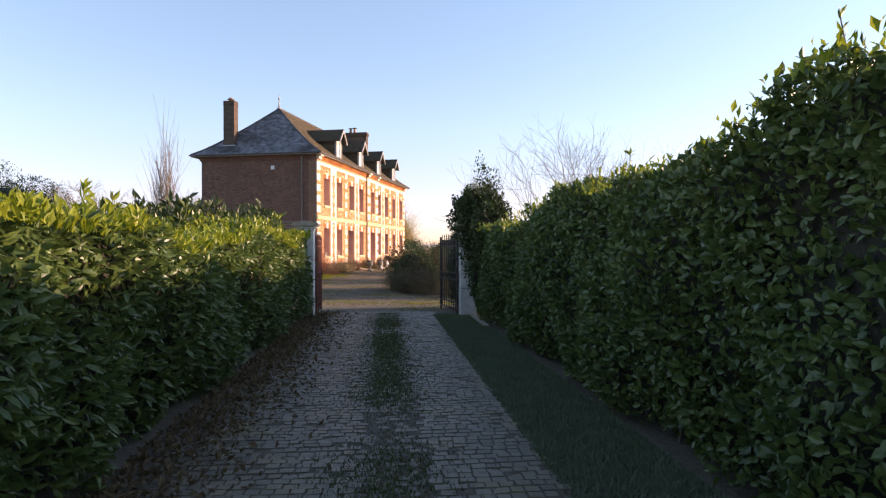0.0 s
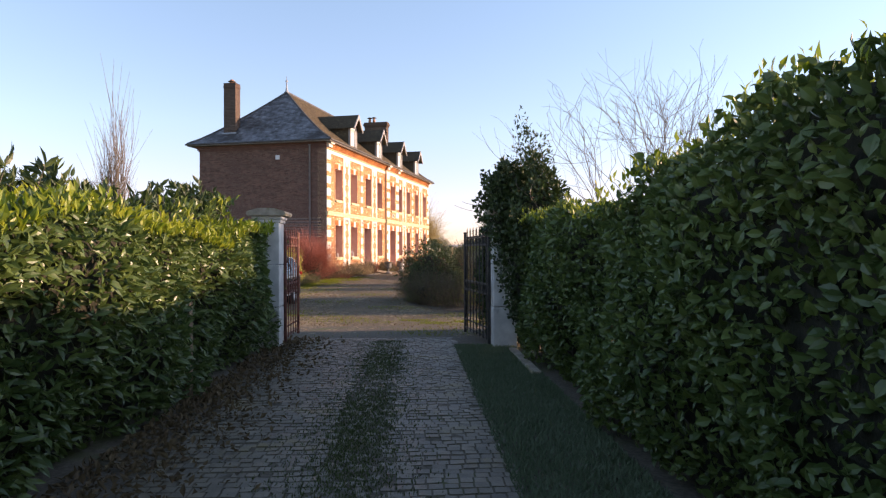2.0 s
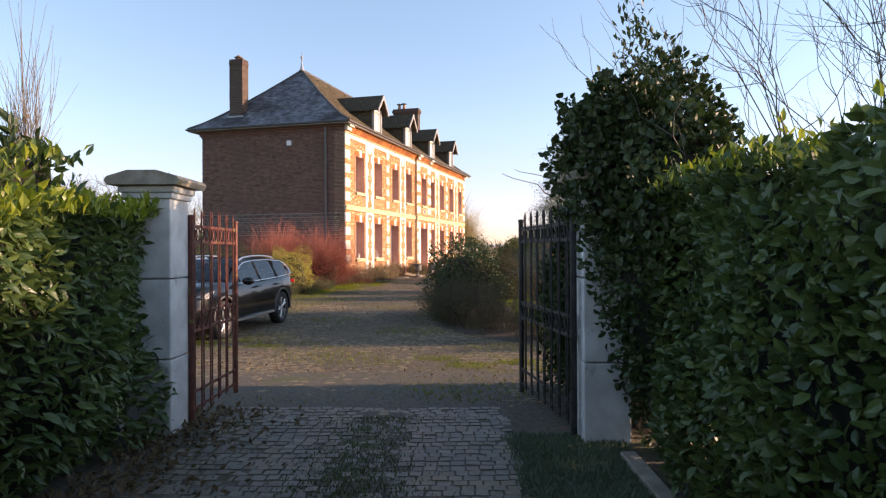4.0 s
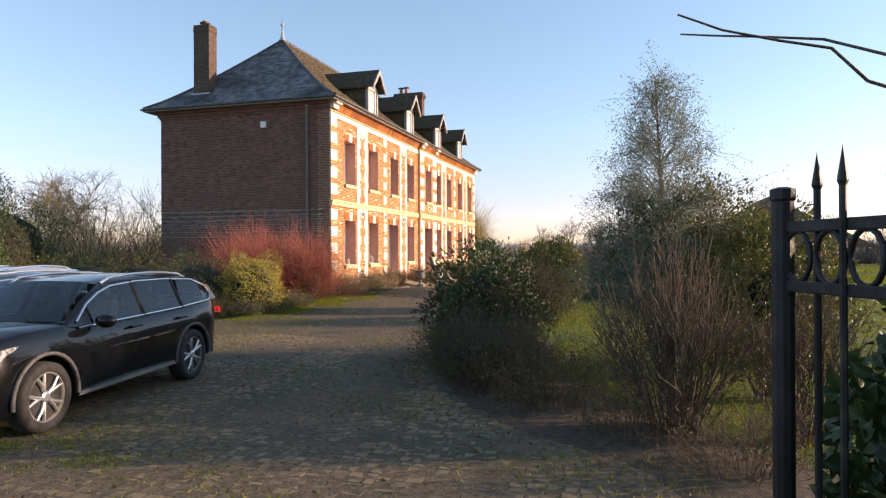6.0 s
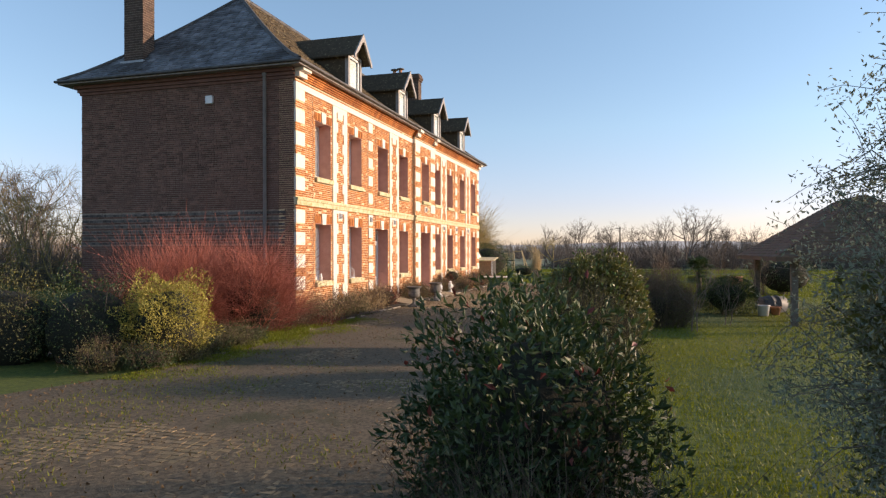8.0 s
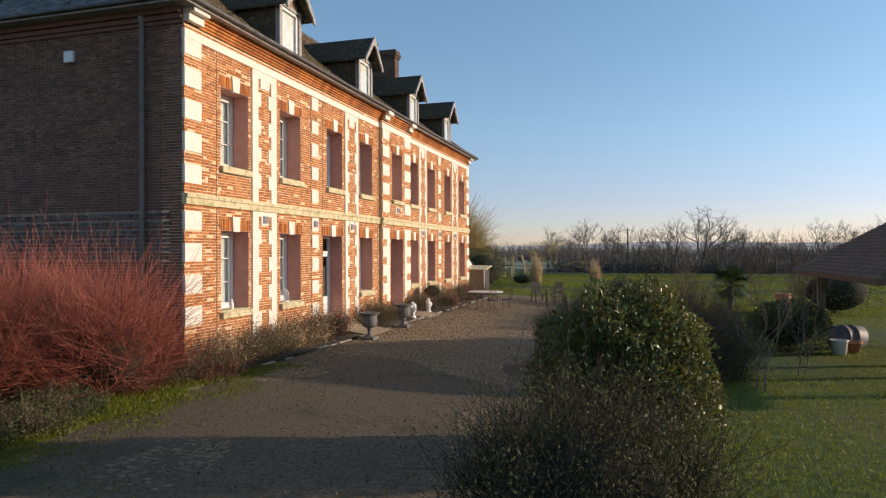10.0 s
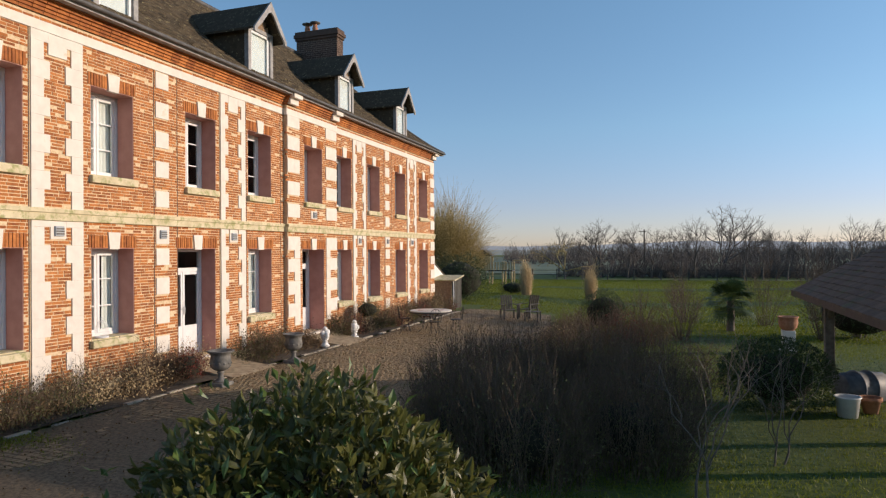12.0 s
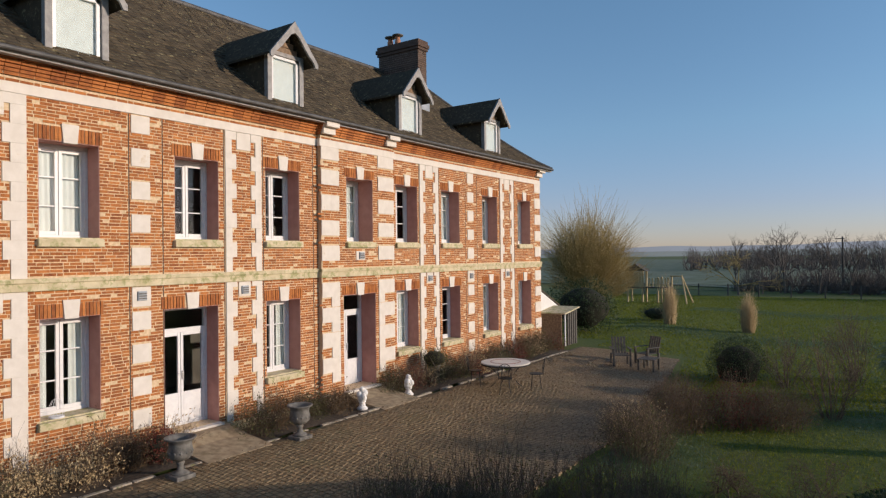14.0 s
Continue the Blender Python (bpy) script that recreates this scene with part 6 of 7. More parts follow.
tb = thing("garden_table", (-11.5, 51.9, gzp(-11.5, 51.9) + 0.025), "round pale mosaic garden table on iron legs", "table")
part("tabletop", lathe([(0.68, 0.68), (0.70, 0.69), (0.70, 0.715), (0.68, 0.72), (0.60, 0.722)], 40), M_STONE, tb, "pale stone mosaic top")
part("rim", lathe([(0.69, 0.65), (0.712, 0.655), (0.712, 0.679), (0.69, 0.679)], 40), M_IRON, tb)
t = Tubes(4)
ang = np.linspace(0, 2 * math.pi, 41)
t.add(np.column_stack([0.42 * np.cos(ang), 0.42 * np.sin(ang), np.full(41, 0.716)]), 0.016, 0.016)
t.make("inlay", M_CLAY, tb, "ring of darker mosaic")
for q in range(4):
    a = math.pi / 4 + q * math.pi / 2
    t = Tubes(6)
    ca, sa = math.cos(a), math.sin(a)
    t.add([(0.6 * ca, 0.6 * sa, 0.67), (0.35 * ca, 0.35 * sa, 0.5), (0.2 * ca, 0.2 * sa, 0.3), (0.35 * ca, 0.35 * sa, 0.1), (0.48 * ca, 0.48 * sa, 0.0)], 0.014, 0.012)
    t.make("leg", M_IRON, tb)


def iron_chair(at, turn):
    c = thing("garden_chair", at, "thin wrought-iron garden chair at the round table", "chair", "chairs round the table", turn=turn)
    part("seat", lathe([(0.19, 0.43), (0.20, 0.44), (0.19, 0.45)], 18), M_IRON, c)
    for q in range(4):
        a = math.pi / 4 + q * math.pi / 2
        t = Tubes(5)
        t.add([(0.15 * math.cos(a), 0.15 * math.sin(a), 0.43), (0.17 * math.cos(a), 0.17 * math.sin(a), 0.2), (0.22 * math.cos(a), 0.22 * math.sin(a), 0.0)], 0.009, 0.008)
        t.make("leg", M_IRON, c)
    t = Tubes(5)
    ang = np.linspace(-0.25, math.pi + 0.25, 16)
    t.add(np.column_stack([np.full(16, -0.2) - 0.05 * np.sin(ang), 0.19 * np.cos(ang), 0.62 + 0.24 * np.sin(ang)]), 0.009, 0.009)
    t.add([(-0.19, -0.17, 0.43), (-0.2, -0.18, 0.62)], 0.009, 0.009)
    t.add([(-0.19, 0.17, 0.43), (-0.2, 0.18, 0.62)], 0.009, 0.009)
    t.make("back_frame", M_IRON, c)
    for dy in (-0.08, 0.0, 0.08):
        t = Tubes(4)
        t.add([(-0.19, dy, 0.44), (-0.23, dy * 1.2, 0.65), (-0.24, dy, 0.84)], 0.006, 0.006)
        t.make("back_rod", M_IRON, c)
    return c


ch0 = None
for q in range(4):
    a = 0.5 + q * math.pi / 2
    p = (-11.5 + 0.86 * math.cos(a), 51.9 + 0.86 * math.sin(a))
    z = gzp(*p) + 0.025
    if ch0 is None:
        ch0 = iron_chair((*p, z), math.degrees(a) + 180)
    else:
        copy_thing(ch0, Matrix.Translation((*p, z)) @ pose(0, 0, 0, 0, 0, math.degrees(a) + 180))


def armchair(at, turn, group="terrace armchairs"):
    c = thing("garden_armchair", at, "weathered grey slatted garden armchair on the terrace", "chair", group, turn=turn)
    for x, y in ((0.28, 0.28), (0.28, -0.28), (-0.26, 0.28), (-0.26, -0.28)):
        part("leg", one_box((x - 0.03, y - 0.03, 0), (x + 0.03, y + 0.03, 0.58 if x > 0 else 0.4), 0.006), M_TEAK, c)
    for k in range(5):
        part("seat_slat", one_box((-0.28 + 0.115 * k, -0.25, 0.36), (-0.28 + 0.115 * k + 0.095, 0.25, 0.385), 0.005), M_TEAK, c)
    for k in range(5):
        part("back_slat", box(bmesh.new(), (-0.02, -0.24 + 0.1 * k, 0.0), (0.005, -0.16 + 0.1 * k, 0.58), 0.006, Matrix.Translation((-0.28, 0, 0.38)) @ pose(0, 0, 0, 0, -16, 0)), M_TEAK, c)
    for y in (-0.3, 0.3):
        part("armrest", one_box((-0.34, y - 0.045, 0.58), (0.34, y + 0.045, 0.605), 0.008), M_TEAK, c)
    return c


ac = armchair((-10.2, 57.6, gzp(-10.2, 57.6) + 0.02), -60)
copy_thing(ac, Matrix.Translation((-9.6, 58.6, gzp(-9.6, 58.6) + 0.02)) @ pose(0, 0, 0, 0, 0, -115))
lt = thing("low_table", (-9.2, 57.5, gzp(-9.2, 57.5) + 0.02), "low dark slatted garden table between the armchairs", "table")
for k in range(6):
    part("slat", one_box((-0.3 + 0.1 * k, -0.35, 0.38), (-0.22 + 0.1 * k, 0.35, 0.40), 0.004), M_TEAK, lt)
for x, y in ((0.25, 0.3), (0.25, -0.3), (-0.25, 0.3), (-0.25, -0.3)):
    part("leg", one_box((x - 0.025, y - 0.025, 0), (x + 0.025, y + 0.025, 0.38), 0.005), M_TEAK, lt)

# lean-to and log store at the far end of the house
an = thing("lean_to", (0, 0, 0), "low white lean-to annexe at the end of the house", "outbuilding")
part("wall", prism([(59.42, 0.0), (62.2, 0.0), (62.2, 1.55), (59.42, 2.75)], 0.25, "x", -14.75), M_WHITEWASH, an)
part("roof", prism([(59.42, 2.78), (62.4, 1.5), (62.4, 1.58), (59.42, 2.86)], 5.0, "x", -19.5), M_SLATE, an)
sh = thing("log_store", (-14.0, 60.75, gzp(-14, 60.7)), "small wooden store with a mossy boarded lid", "shed")
part("side_panel", one_box((-0.62, -0.75, 0), (0.5, -0.71, 1.33), 0.005), M_OLDWOOD, sh, "brown board side")
part("back_panel", one_box((-0.62, -0.71, 0), (-0.58, 0.75, 1.5)), M_TEAK, sh)
part("lid", prism([(-0.82, 1.32), (0.62, 1.50), (0.62, 1.55), (-0.82, 1.37)], 1.35, "x", -0.65), M_LEDGE, sh, "mossy lid")
for k in range(5):
    part("slat", one_box((0.46, -0.15 + 0.2 * k, 0), (0.5, -0.02 + 0.2 * k, 1.40 if k else 1.38), 0.004), M_TEAK, sh)
part("door_frame", one_box((0.47, -0.45, 0.0), (0.52, -0.38, 1.42), 0.004), M_WHITE, sh)
bush("laurel_bush", (-14.9, 65.5), (1.7, 1.5, 2.5), 6000, 0.10, M_EVERGREEN, "large dark laurel bush beyond the house", 170)

# ---- open shelter on the lawn ----
sx0, sx1, sy0, sy1 = -0.75, 3.6, 41.1, 46.9
sl = thing("garden_shelter", (0, 0, 0), "open timber shelter with an old tiled hipped roof", "shelter")
for x in (sx0, sx1):
    for y in (sy0, (sy0 + sy1) / 2, sy1) if x > 0 else (sy0, sy1):
        part("post", one_box((x - 0.09, y - 0.09, -0.05), (x + 0.09, y + 0.09, 2.1), 0.015), M_BARK, sl)
for y, s in ((sy0, 1), (sy1, -1), (sy1, 1), (sy0, -1)):
    t = Tubes(6)
    t.add([(sx0, y, 1.35), (sx0, y + s * 0.3, 1.7), (sx0, y + s * 0.75, 2.05)], 0.06, 0.05)
    t.make("brace", M_BARK, sl)
for x in (sx0, sx1):
    part("wall_plate", one_box((x - 0.08, sy0 - 0.6, 2.1), (x + 0.08, sy1 + 0.6, 2.26), 0.01), M_BARK, sl)
for y in (sy0, sy1):
    part("tie_beam", one_box((sx0 + 0.08, y - 0.08, 2.1), (sx1 - 0.08, y + 0.08, 2.25), 0.01), M_BARK, sl)
ex0, ex1, ey0, ey1 = sx0 - 0.6, sx1 + 0.6, sy0 - 0.7, sy1 + 0.7
hx, hz = (sx0 + sx1) / 2, 3.75
rv = [(ex0, ey0, 1.92), (ex1, ey0, 1.92), (ex1, ey1, 1.92), (ex0, ey1, 1.92), (hx, ey0 + 2.2, hz), (hx, ey1 - 2.2, hz)]
bm = bmesh.new()
vs = [bm.verts.new(v) for v in rv]
lows = [bm.verts.new((v[0], v[1], v[2] - 0.1)) for v in rv]
for f in ((0, 1, 4), (1, 2, 5, 4), (2, 3, 5), (3, 0, 4, 5)):
    bm.faces.new([vs[q] for q in f]), bm.faces.new([lows[q] for q in f[::-1]])
for q in range(4):
    bm.faces.new((vs[q], lows[q], lows[(q + 1) % 4], vs[(q + 1) % 4]))
part("roof", bm, M_TILE, sl, "old brown tiled roof")
V, F, n = [], [], 0
for row in range(22):
    k0, k1 = row / 22, min(1, (row + 1.2) / 22)
    for xa, face in ((ex0, 0), (0, 1)):
        za, zb = 1.92 + (hz - 1.92) * k0, 1.92 + (hz - 1.92) * k1
        if face == 0:
            p0, p1 = ex0 + (hx - ex0) * k0, ex0 + (hx - ex0) * k1
            u0, u1, w0, w1 = ey0 + 2.2 * k0, ey1 - 2.2 * k0, ey0 + 2.2 * k1, ey1 - 2.2 * k1
        else:
            p0, p1 = ey0 + 2.2 * k0, ey0 + 2.2 * k1
            u0, u1, w0, w1 = ex0 + (hx - ex0) * k0, ex1 - (ex1 - hx) * k0, ex0 + (hx - ex0) * k1, ex1 - (ex1 - hx) * k1
        m = max(1, int((u1 - u0) / 0.17))
        ed = u0 + np.arange(m + 1) * (u1 - u0) / m
        for e0, e1 in zip(ed, ed[1:]):
            t0, t1 = np.clip((e0 + 0.004, e1 - 0.004), w0, w1)
            h = 0.025 + rng.uniform(-0.006, 0.012)
            pts = [(p0, e0 + 0.004, za + h), (p0, e1 - 0.004, za + h), (p1, t1, zb + 0.008), (p1, t0, zb + 0.008), (p0, e0 + 0.004, za), (p0, e1 - 0.004, za)]
            V += [(a, b, c) if face == 0 else (b, a, c) for a, b, c in pts]
            F += [(n, n + 1, n + 2, n + 3), (n + 4, n + 5, n + 1, n)]
            n += 6
tagged(raw("tiles", V, F, M_TILE, sl), kind="stuff")
tub = thing("white_tub", (-1.05, 44.0, 0), "white plastic tub on the lawn by the shelter", "tub")
part("body", lathe([(0.15, 0.0), (0.19, 0.32), (0.21, 0.33), (0.21, 0.35), (0.185, 0.35), (0.14, 0.03)], 20), M_WHITE, tub, smooth=True)
pot = thing("clay_pot", (-0.62, 44.4, 0), "terracotta flower pot beside the white tub", "pot")
part("body", lathe([(0.11, 0.0), (0.16, 0.22), (0.18, 0.22), (0.18, 0.28), (0.15, 0.28), (0.1, 0.03)], 20), M_CLAY, pot, smooth=True)
wb = thing("barrel", (-0.55, 45.3, 0.28), "grey plastic barrel lying on its side", "barrel", turn=25)
part("body", lathe([(0.22, -0.42), (0.27, -0.40), (0.285, -0.15), (0.30, -0.13), (0.285, -0.11), (0.285, 0.11), (0.30, 0.13), (0.285, 0.15), (0.27, 0.40), (0.22, 0.42)], 24, m=pose(0, 0, 0, 0, 90, 0)), M_BARREL, wb, smooth=True)
for q in (-0.13, 0.13):
    part("hoop", lathe([(0.29, -0.02), (0.312, -0.015), (0.312, 0.015), (0.29, 0.02)], 24, m=Matrix.Translation((q, 0, 0)) @ pose(0, 0, 0, 0, 90, 0)), M_BARREL, wb, "moulded hoop", smooth=True)
pd = thing("pedestal_pot", (-0.85, 51.5, 0), "glazed brown bowl on a white stone pedestal", "planter")
part("pedestal", box(one_box((-0.2, -0.2, 0), (0.2, 0.2, 0.1), 0.01), (-0.16, -0.16, 0.1), (0.16, 0.16, 0.62), 0.01), M_STONE, pd)
part("bowl", lathe([(0.14, 0.62), (0.22, 0.7), (0.25, 0.85), (0.24, 0.96), (0.27, 0.98), (0.27, 1.0), (0.22, 1.0), (0.18, 0.75)], 24), M_CLAY, pd, "glazed dark brown bowl", smooth=True)
bush("box_ball", (-2.1, 44.3), (0.95, 0.9, 1.25), 15000, 0.05, M_EVERGREEN, "dark clipped ball-shaped bush on the lawn", 171, lift=0.45, rough=0.06, core=0.62)
bush("box_ball", (-6.4, 57.4), (0.88, 0.88, 1.35), 6500, 0.055, M_EVERGREEN, "dark clipped dome-shaped bush on the lawn", 172, lift=0.3, rough=0.05)
bush("low_bush", (-13.5, 72.5), (1.0, 0.8, 0.8), 1800, 0.07, M_EVERGREEN, "low dark bush on the far lawn", 173)
bare_tree("sapling", (-3.5, 39.2), 2.1, "bare grey sapling on the lawn", 174, depth=3, kids=2, radius=0.017, trunk=0.25, angle=0.42, up=0.3, stems=2, spread0=0.25, bend=0.6, sides=4)
bare_tree("sapling", (-2.6, 41.0), 1.7, "bare grey sapling on the lawn", 175, depth=3, kids=2, radius=0.015, trunk=0.25, angle=0.42, up=0.3, stems=2, spread0=0.25, bend=0.6, sides=4)
for k, (x, y, h) in enumerate(((-3.15, 46.3, 1.25), (-2.0, 47.4, 1.1), (-4.6, 47.0, 0.7))):
    bare_tree("bare_bush", (x, y), h, "low wide bare bush with zigzag twigs", 178 + 2 * k, depth=4, kids=3, radius=0.018, trunk=0.12, angle=0.9, up=0.05, stems=4, spread0=0.7, bend=0.8, sides=3, bark=M_TWIG, group="bare bushes")
for k, (x, y, h, m) in enumerate(((-6.3, 50.6, 0.75, M_BROWNLEAF), (-5.4, 51.5, 0.8, M_REDLEAF), (-6.9, 52.3, 0.7, M_BROWNLEAF), (-4.5, 52.0, 0.7, M_BROWNLEAF), (-7.0, 49.4, 0.6, M_STRAW), (-6.4, 48.2, 0.8, M_HERB))):
    twig_bush("border_shrub", (x, y), (0.8, 0.75, h * 1.35), 210, M_TWIG, "rusty brown winter shrub in the lawn border", 180 + k, r0=0.004, leaf=(m, 2000, 0.05), kids=4, base=0.6, group="border shrubs")
for k, (x, y, h) in enumerate(((-3.6, 53.5, 1.9), (-3.4, 59.0, 2.2), (-5.0, 57.0, 1.5), (-0.6, 58.5, 2.6), (0.6, 54.5, 2.2), (1.6, 61.0, 3.0))):
    twig_bush("bare_shrub", (x, y), (0.95, 0.95, h), 34, M_TWIG, "bare grey-brown deciduous shrub on the lawn", 190 + k, r0=0.009, kids=6, base=0.25, group="bare shrubs")
bush("dark_shrub", (1.8, 55.5), (1.5, 1.3, 1.9), 3500, 0.08, M_EVERGREEN, "dark evergreen shrub behind the shelter", 177)
pm = thing("fan_palm", (-1.95, 56.4, 0), "dark shaggy fan palm on the lawn", "palm")
t = Tubes(8)
t.add([(0, 0, -0.05), (0.02, 0, 0.5), (0, 0, 1.05)], 0.14, 0.12)
t.make("trunk", M_BARK, pm)
r2 = np.random.default_rng(5)
for k in range(56):
    a, el = r2.uniform(0, 6.28), r2.uniform(-0.75, 1.3)
    d = np.array([math.cos(a) * math.cos(el), math.sin(a) * math.cos(el), math.sin(el)])
    o = np.array([0, 0, 0.95 + 0.2 * r2.random()])
    hub = o + d * r2.uniform(0.35, 0.6)
    side = np.cross(d, [0, 0, 1.0])
    side /= np.linalg.norm(side)
    lift = np.cross(side, d)
    V, F = [o - side * 0.012, o + side * 0.012, hub + side * 0.012, hub - side * 0.012], [(0, 1, 2, 3)]
    for q, an_ in enumerate(np.linspace(-1.5, 1.5, 18)):
        e = d * math.cos(an_) + side * math.sin(an_)
        w = np.cross(e, lift) * 0.016
        mid_, n0 = hub + e * 0.25 + lift * 0.02, len(V)
        V += [hub, mid_ + w, hub + e * r2.uniform(0.42, 0.58) - np.array([0, 0, r2.uniform(0.06, 0.22)]), mid_ - w]
        F.append((n0, n0 + 1, n0 + 2, n0 + 3))
    raw("frond", V, F, M_EVERGREEN, pm)
for k, (x, y, h) in enumerate(((-12.3, 70.8, 2.2), (-8.4, 70.3, 1.9))):
    twig_bush("pampas_grass", (x, y), (0.38, 0.38, h), 260, M_STRAW, "upright clump of straw-coloured ornamental grass", 200 + k, r0=0.010, kids=1, base=0.75, group="ornamental grasses")

# play frame far on the lawn
pf = thing("play_frame", (-19.0, 88.0, 0), "pale wooden climbing frame with a swing beam", "play frame")
for x in (-1.4, -0.2, 1.0, 1.8):
    for y in (-0.5, 0.5):
        part("post", one_box((x - 0.06, y - 0.06, 0), (x + 0.06, y + 0.06, 2.6 if x < 0 else 2.0)), M_STRAW, pf)
part("platform", one_box((-1.5, -0.6, 1.15), (1.9, 0.6, 1.25)), M_TEAK, pf)
for k in range(14):
    part("baluster", one_box((-1.45 + 0.25 * k, -0.55, 1.25), (-1.35 + 0.25 * k, -0.51, 1.95)), M_STRAW, pf)
for k in range(7):
    part("hut_board", one_box((-1.45 + 0.2 * k, -0.6, 1.25), (-1.28 + 0.2 * k, -0.57, 2.45 if k % 3 else 2.3)), M_STRAW, pf)
part("hut_roof", prism([(-1.7, 2.5), (-0.8, 3.1), (0.1, 2.5)], 1.3, "y", -0.65), M_TEAK, pf)
t = Tubes(6)
t.add([(1.8, 0, 2.1), (2.7, 0, 2.1)], 0.06, 0.06)
t.make("swing_beam", M_STRAW, pf)
for s in (-1, 1):
    t = Tubes(6)
    t.add([(2.7, 0, 2.15), (3.3, s * 0.9, 0)], 0.06, 0.06)
    t.make("brace_leg", M_STRAW, pf)

# ---- trees round the place ----
willow = twig_bush("willow_tree", (-20.5, 80.0), (3.3, 3.2, 6.2), 330, M_WILLOW, "broad yellowish bare willow beyond the house", 210, r0=0.018, kids=16, base=0.10, dome=True, fray=0.2, category="tree")
part("trunk", lathe([(0.34, -0.1), (0.24, 0.5), (0.22, 1.4), (0.12, 2.4)], 12, m=Matrix.Translation((-20.5, 80.0, 0))), M_BARK, willow, smooth=True)
bare_tree("willow_tree", (-14.5, 100.0), 5.2, "yellowish bare willow on the far lawn", 211, depth=4, kids=3, radius=0.12, trunk=0.2, angle=0.7, up=0.05, twig=M_WILLOW, sides=3)
bare_tree("ash_tree", (1.6, 112.0), 8.0, "spreading bare tree at the edge of the meadow", 212, depth=5, kids=3, radius=0.22, trunk=0.2, angle=0.65, up=0.12, twig=M_FARTREE, sides=3)
alder = bare_tree("alder_tree", (-13.0, 103.0), 4.3, "slim bare alder in the row along the meadow", 213, depth=4, kids=3, radius=0.07, trunk=0.3, angle=0.75, up=0.2, twig=M_FARTREE, sides=3, group="alder row")
alder2 = bare_tree("alder_tree", (-8.5, 104.0), 4.6, "slim bare alder in the row along the meadow", 214, depth=4, kids=3, radius=0.08, trunk=0.32, angle=0.65, up=0.2, twig=M_FARTREE, sides=3, group="alder row")
r3 = np.random.default_rng(21)
for k in range(56):
    x = -17.5 + 1.65 * k + r3.uniform(-0.8, 0.8)
    y = 106 + r3.uniform(-4, 10) - 0.10 * (x + 10)
    s = r3.uniform(0.85, 1.4)
    src = alder if k % 2 else alder2
    copy_thing(src, Matrix.Translation((x, y, -0.1)) @ pose(0, 0, 0, 0, 0, r3.uniform(0, 360)) @ Matrix.Diagonal((s, s, s, 1)))
thicket = bare_tree("thicket_tree", (-29.0, 52.0), 6.2, "rounded bare tree in the thicket behind the hedge", 220, depth=4, kids=3, radius=0.085, trunk=0.15, angle=0.7, up=0.15, twig=M_WILLOW, sides=3, group="thicket trees")
for k, (x, y, s) in enumerate(((-33, 50, 1.0), (-36.5, 48.5, 1.1), (-26, 58, 0.95), (-40, 47, 1.05), (-31, 45, 0.8), (-44, 50, 1.15), (-24.5, 35.5, 0.62), (-28, 40, 0.7), (-29, 47, 0.95), (-34, 43, 0.95), (-38, 40, 1.0), (-32, 55, 1.15), (-43, 43, 1.1), (-27, 50, 0.9))):
    copy_thing(thicket, Matrix.Translation((x, y, 0)) @ pose(0, 0, 0, 0, 0, 67 * k) @ Matrix.Diagonal((s, s, s, 1)))
bare_tree("thicket_tree", (-51.5, 62.0), 9.4, "rounded grey bare tree beyond the hedge", 222, depth=5, kids=4, radius=0.2, trunk=0.2, angle=0.75, up=0.05, twig=M_BARK, sides=3, group="thicket trees")
bush("holm_oak", (-37.0, 39.0), (3.4, 3.0, 6.7), 12000, 0.16, M_EVERGREEN, "broad dark evergreen tree beyond the lane hedge", 223, lift=0.55, core=0.7)
# far woods as one mass of small bare crowns
t = Tubes(3)
for k in range(1100):
    a = r3.uniform(-0.24, 0.95)
    d = r3.uniform(150, 260)
    o = np.array([-5 + d * math.sin(a), 30 + d * math.cos(a), -0.2])
    h = r3.uniform(3.0, 6.0)
    for q in range(10):
        w = np.array([r3.normal() * 0.22 * h, r3.normal() * 0.22 * h, h * r3.uniform(0.5, 1.0)])
        t.add([o, o + w * 0.5 + r3.normal(size=3) * 0.3, o + w], 0.07, 0.03)
far = t.make("far_woods", M_FARTREE)
tagged(far, "bare winter woods along the horizon", "woods", kind="stuff")
t = Tubes(3)
for k in range(1000):
    a = -1.75 + 1.2 * r3.random()
    d = r3.uniform(30, 80)
    o = np.array([-8 + d * math.sin(a), 30 + d * math.cos(a), -0.2])
    h = r3.uniform(2.4, 5.2)
    for q in range(18):
        w = np.array([r3.normal() * 0.26 * h, r3.normal() * 0.26 * h, h * r3.uniform(0.35, 1.0)])
        t.add([o, o + w * 0.5 + r3.normal(size=3) * 0.25, o + w], 0.026, 0.010)
tagged(t.make("scrub", M_BARK), "tangled bare scrub behind the garden hedge", "scrub", kind="stuff")
t = Tubes(3)
for k in range(700):
    o = np.array([-16 + 75 * r3.random(), 104 + 14 * r3.random(), -0.1])
    h = r3.uniform(1.2, 3.2)
    for q in range(12):
        w = np.array([r3.normal() * 0.3 * h, r3.normal() * 0.3 * h, h * r3.uniform(0.4, 1.0)])
        t.add([o, o + w * 0.5 + r3.normal(size=3) * 0.2, o + w], 0.035, 0.015)
tagged(t.make("meadow_scrub", M_FARTREE), "bare scrub at the foot of the alder row", "scrub", kind="stuff")
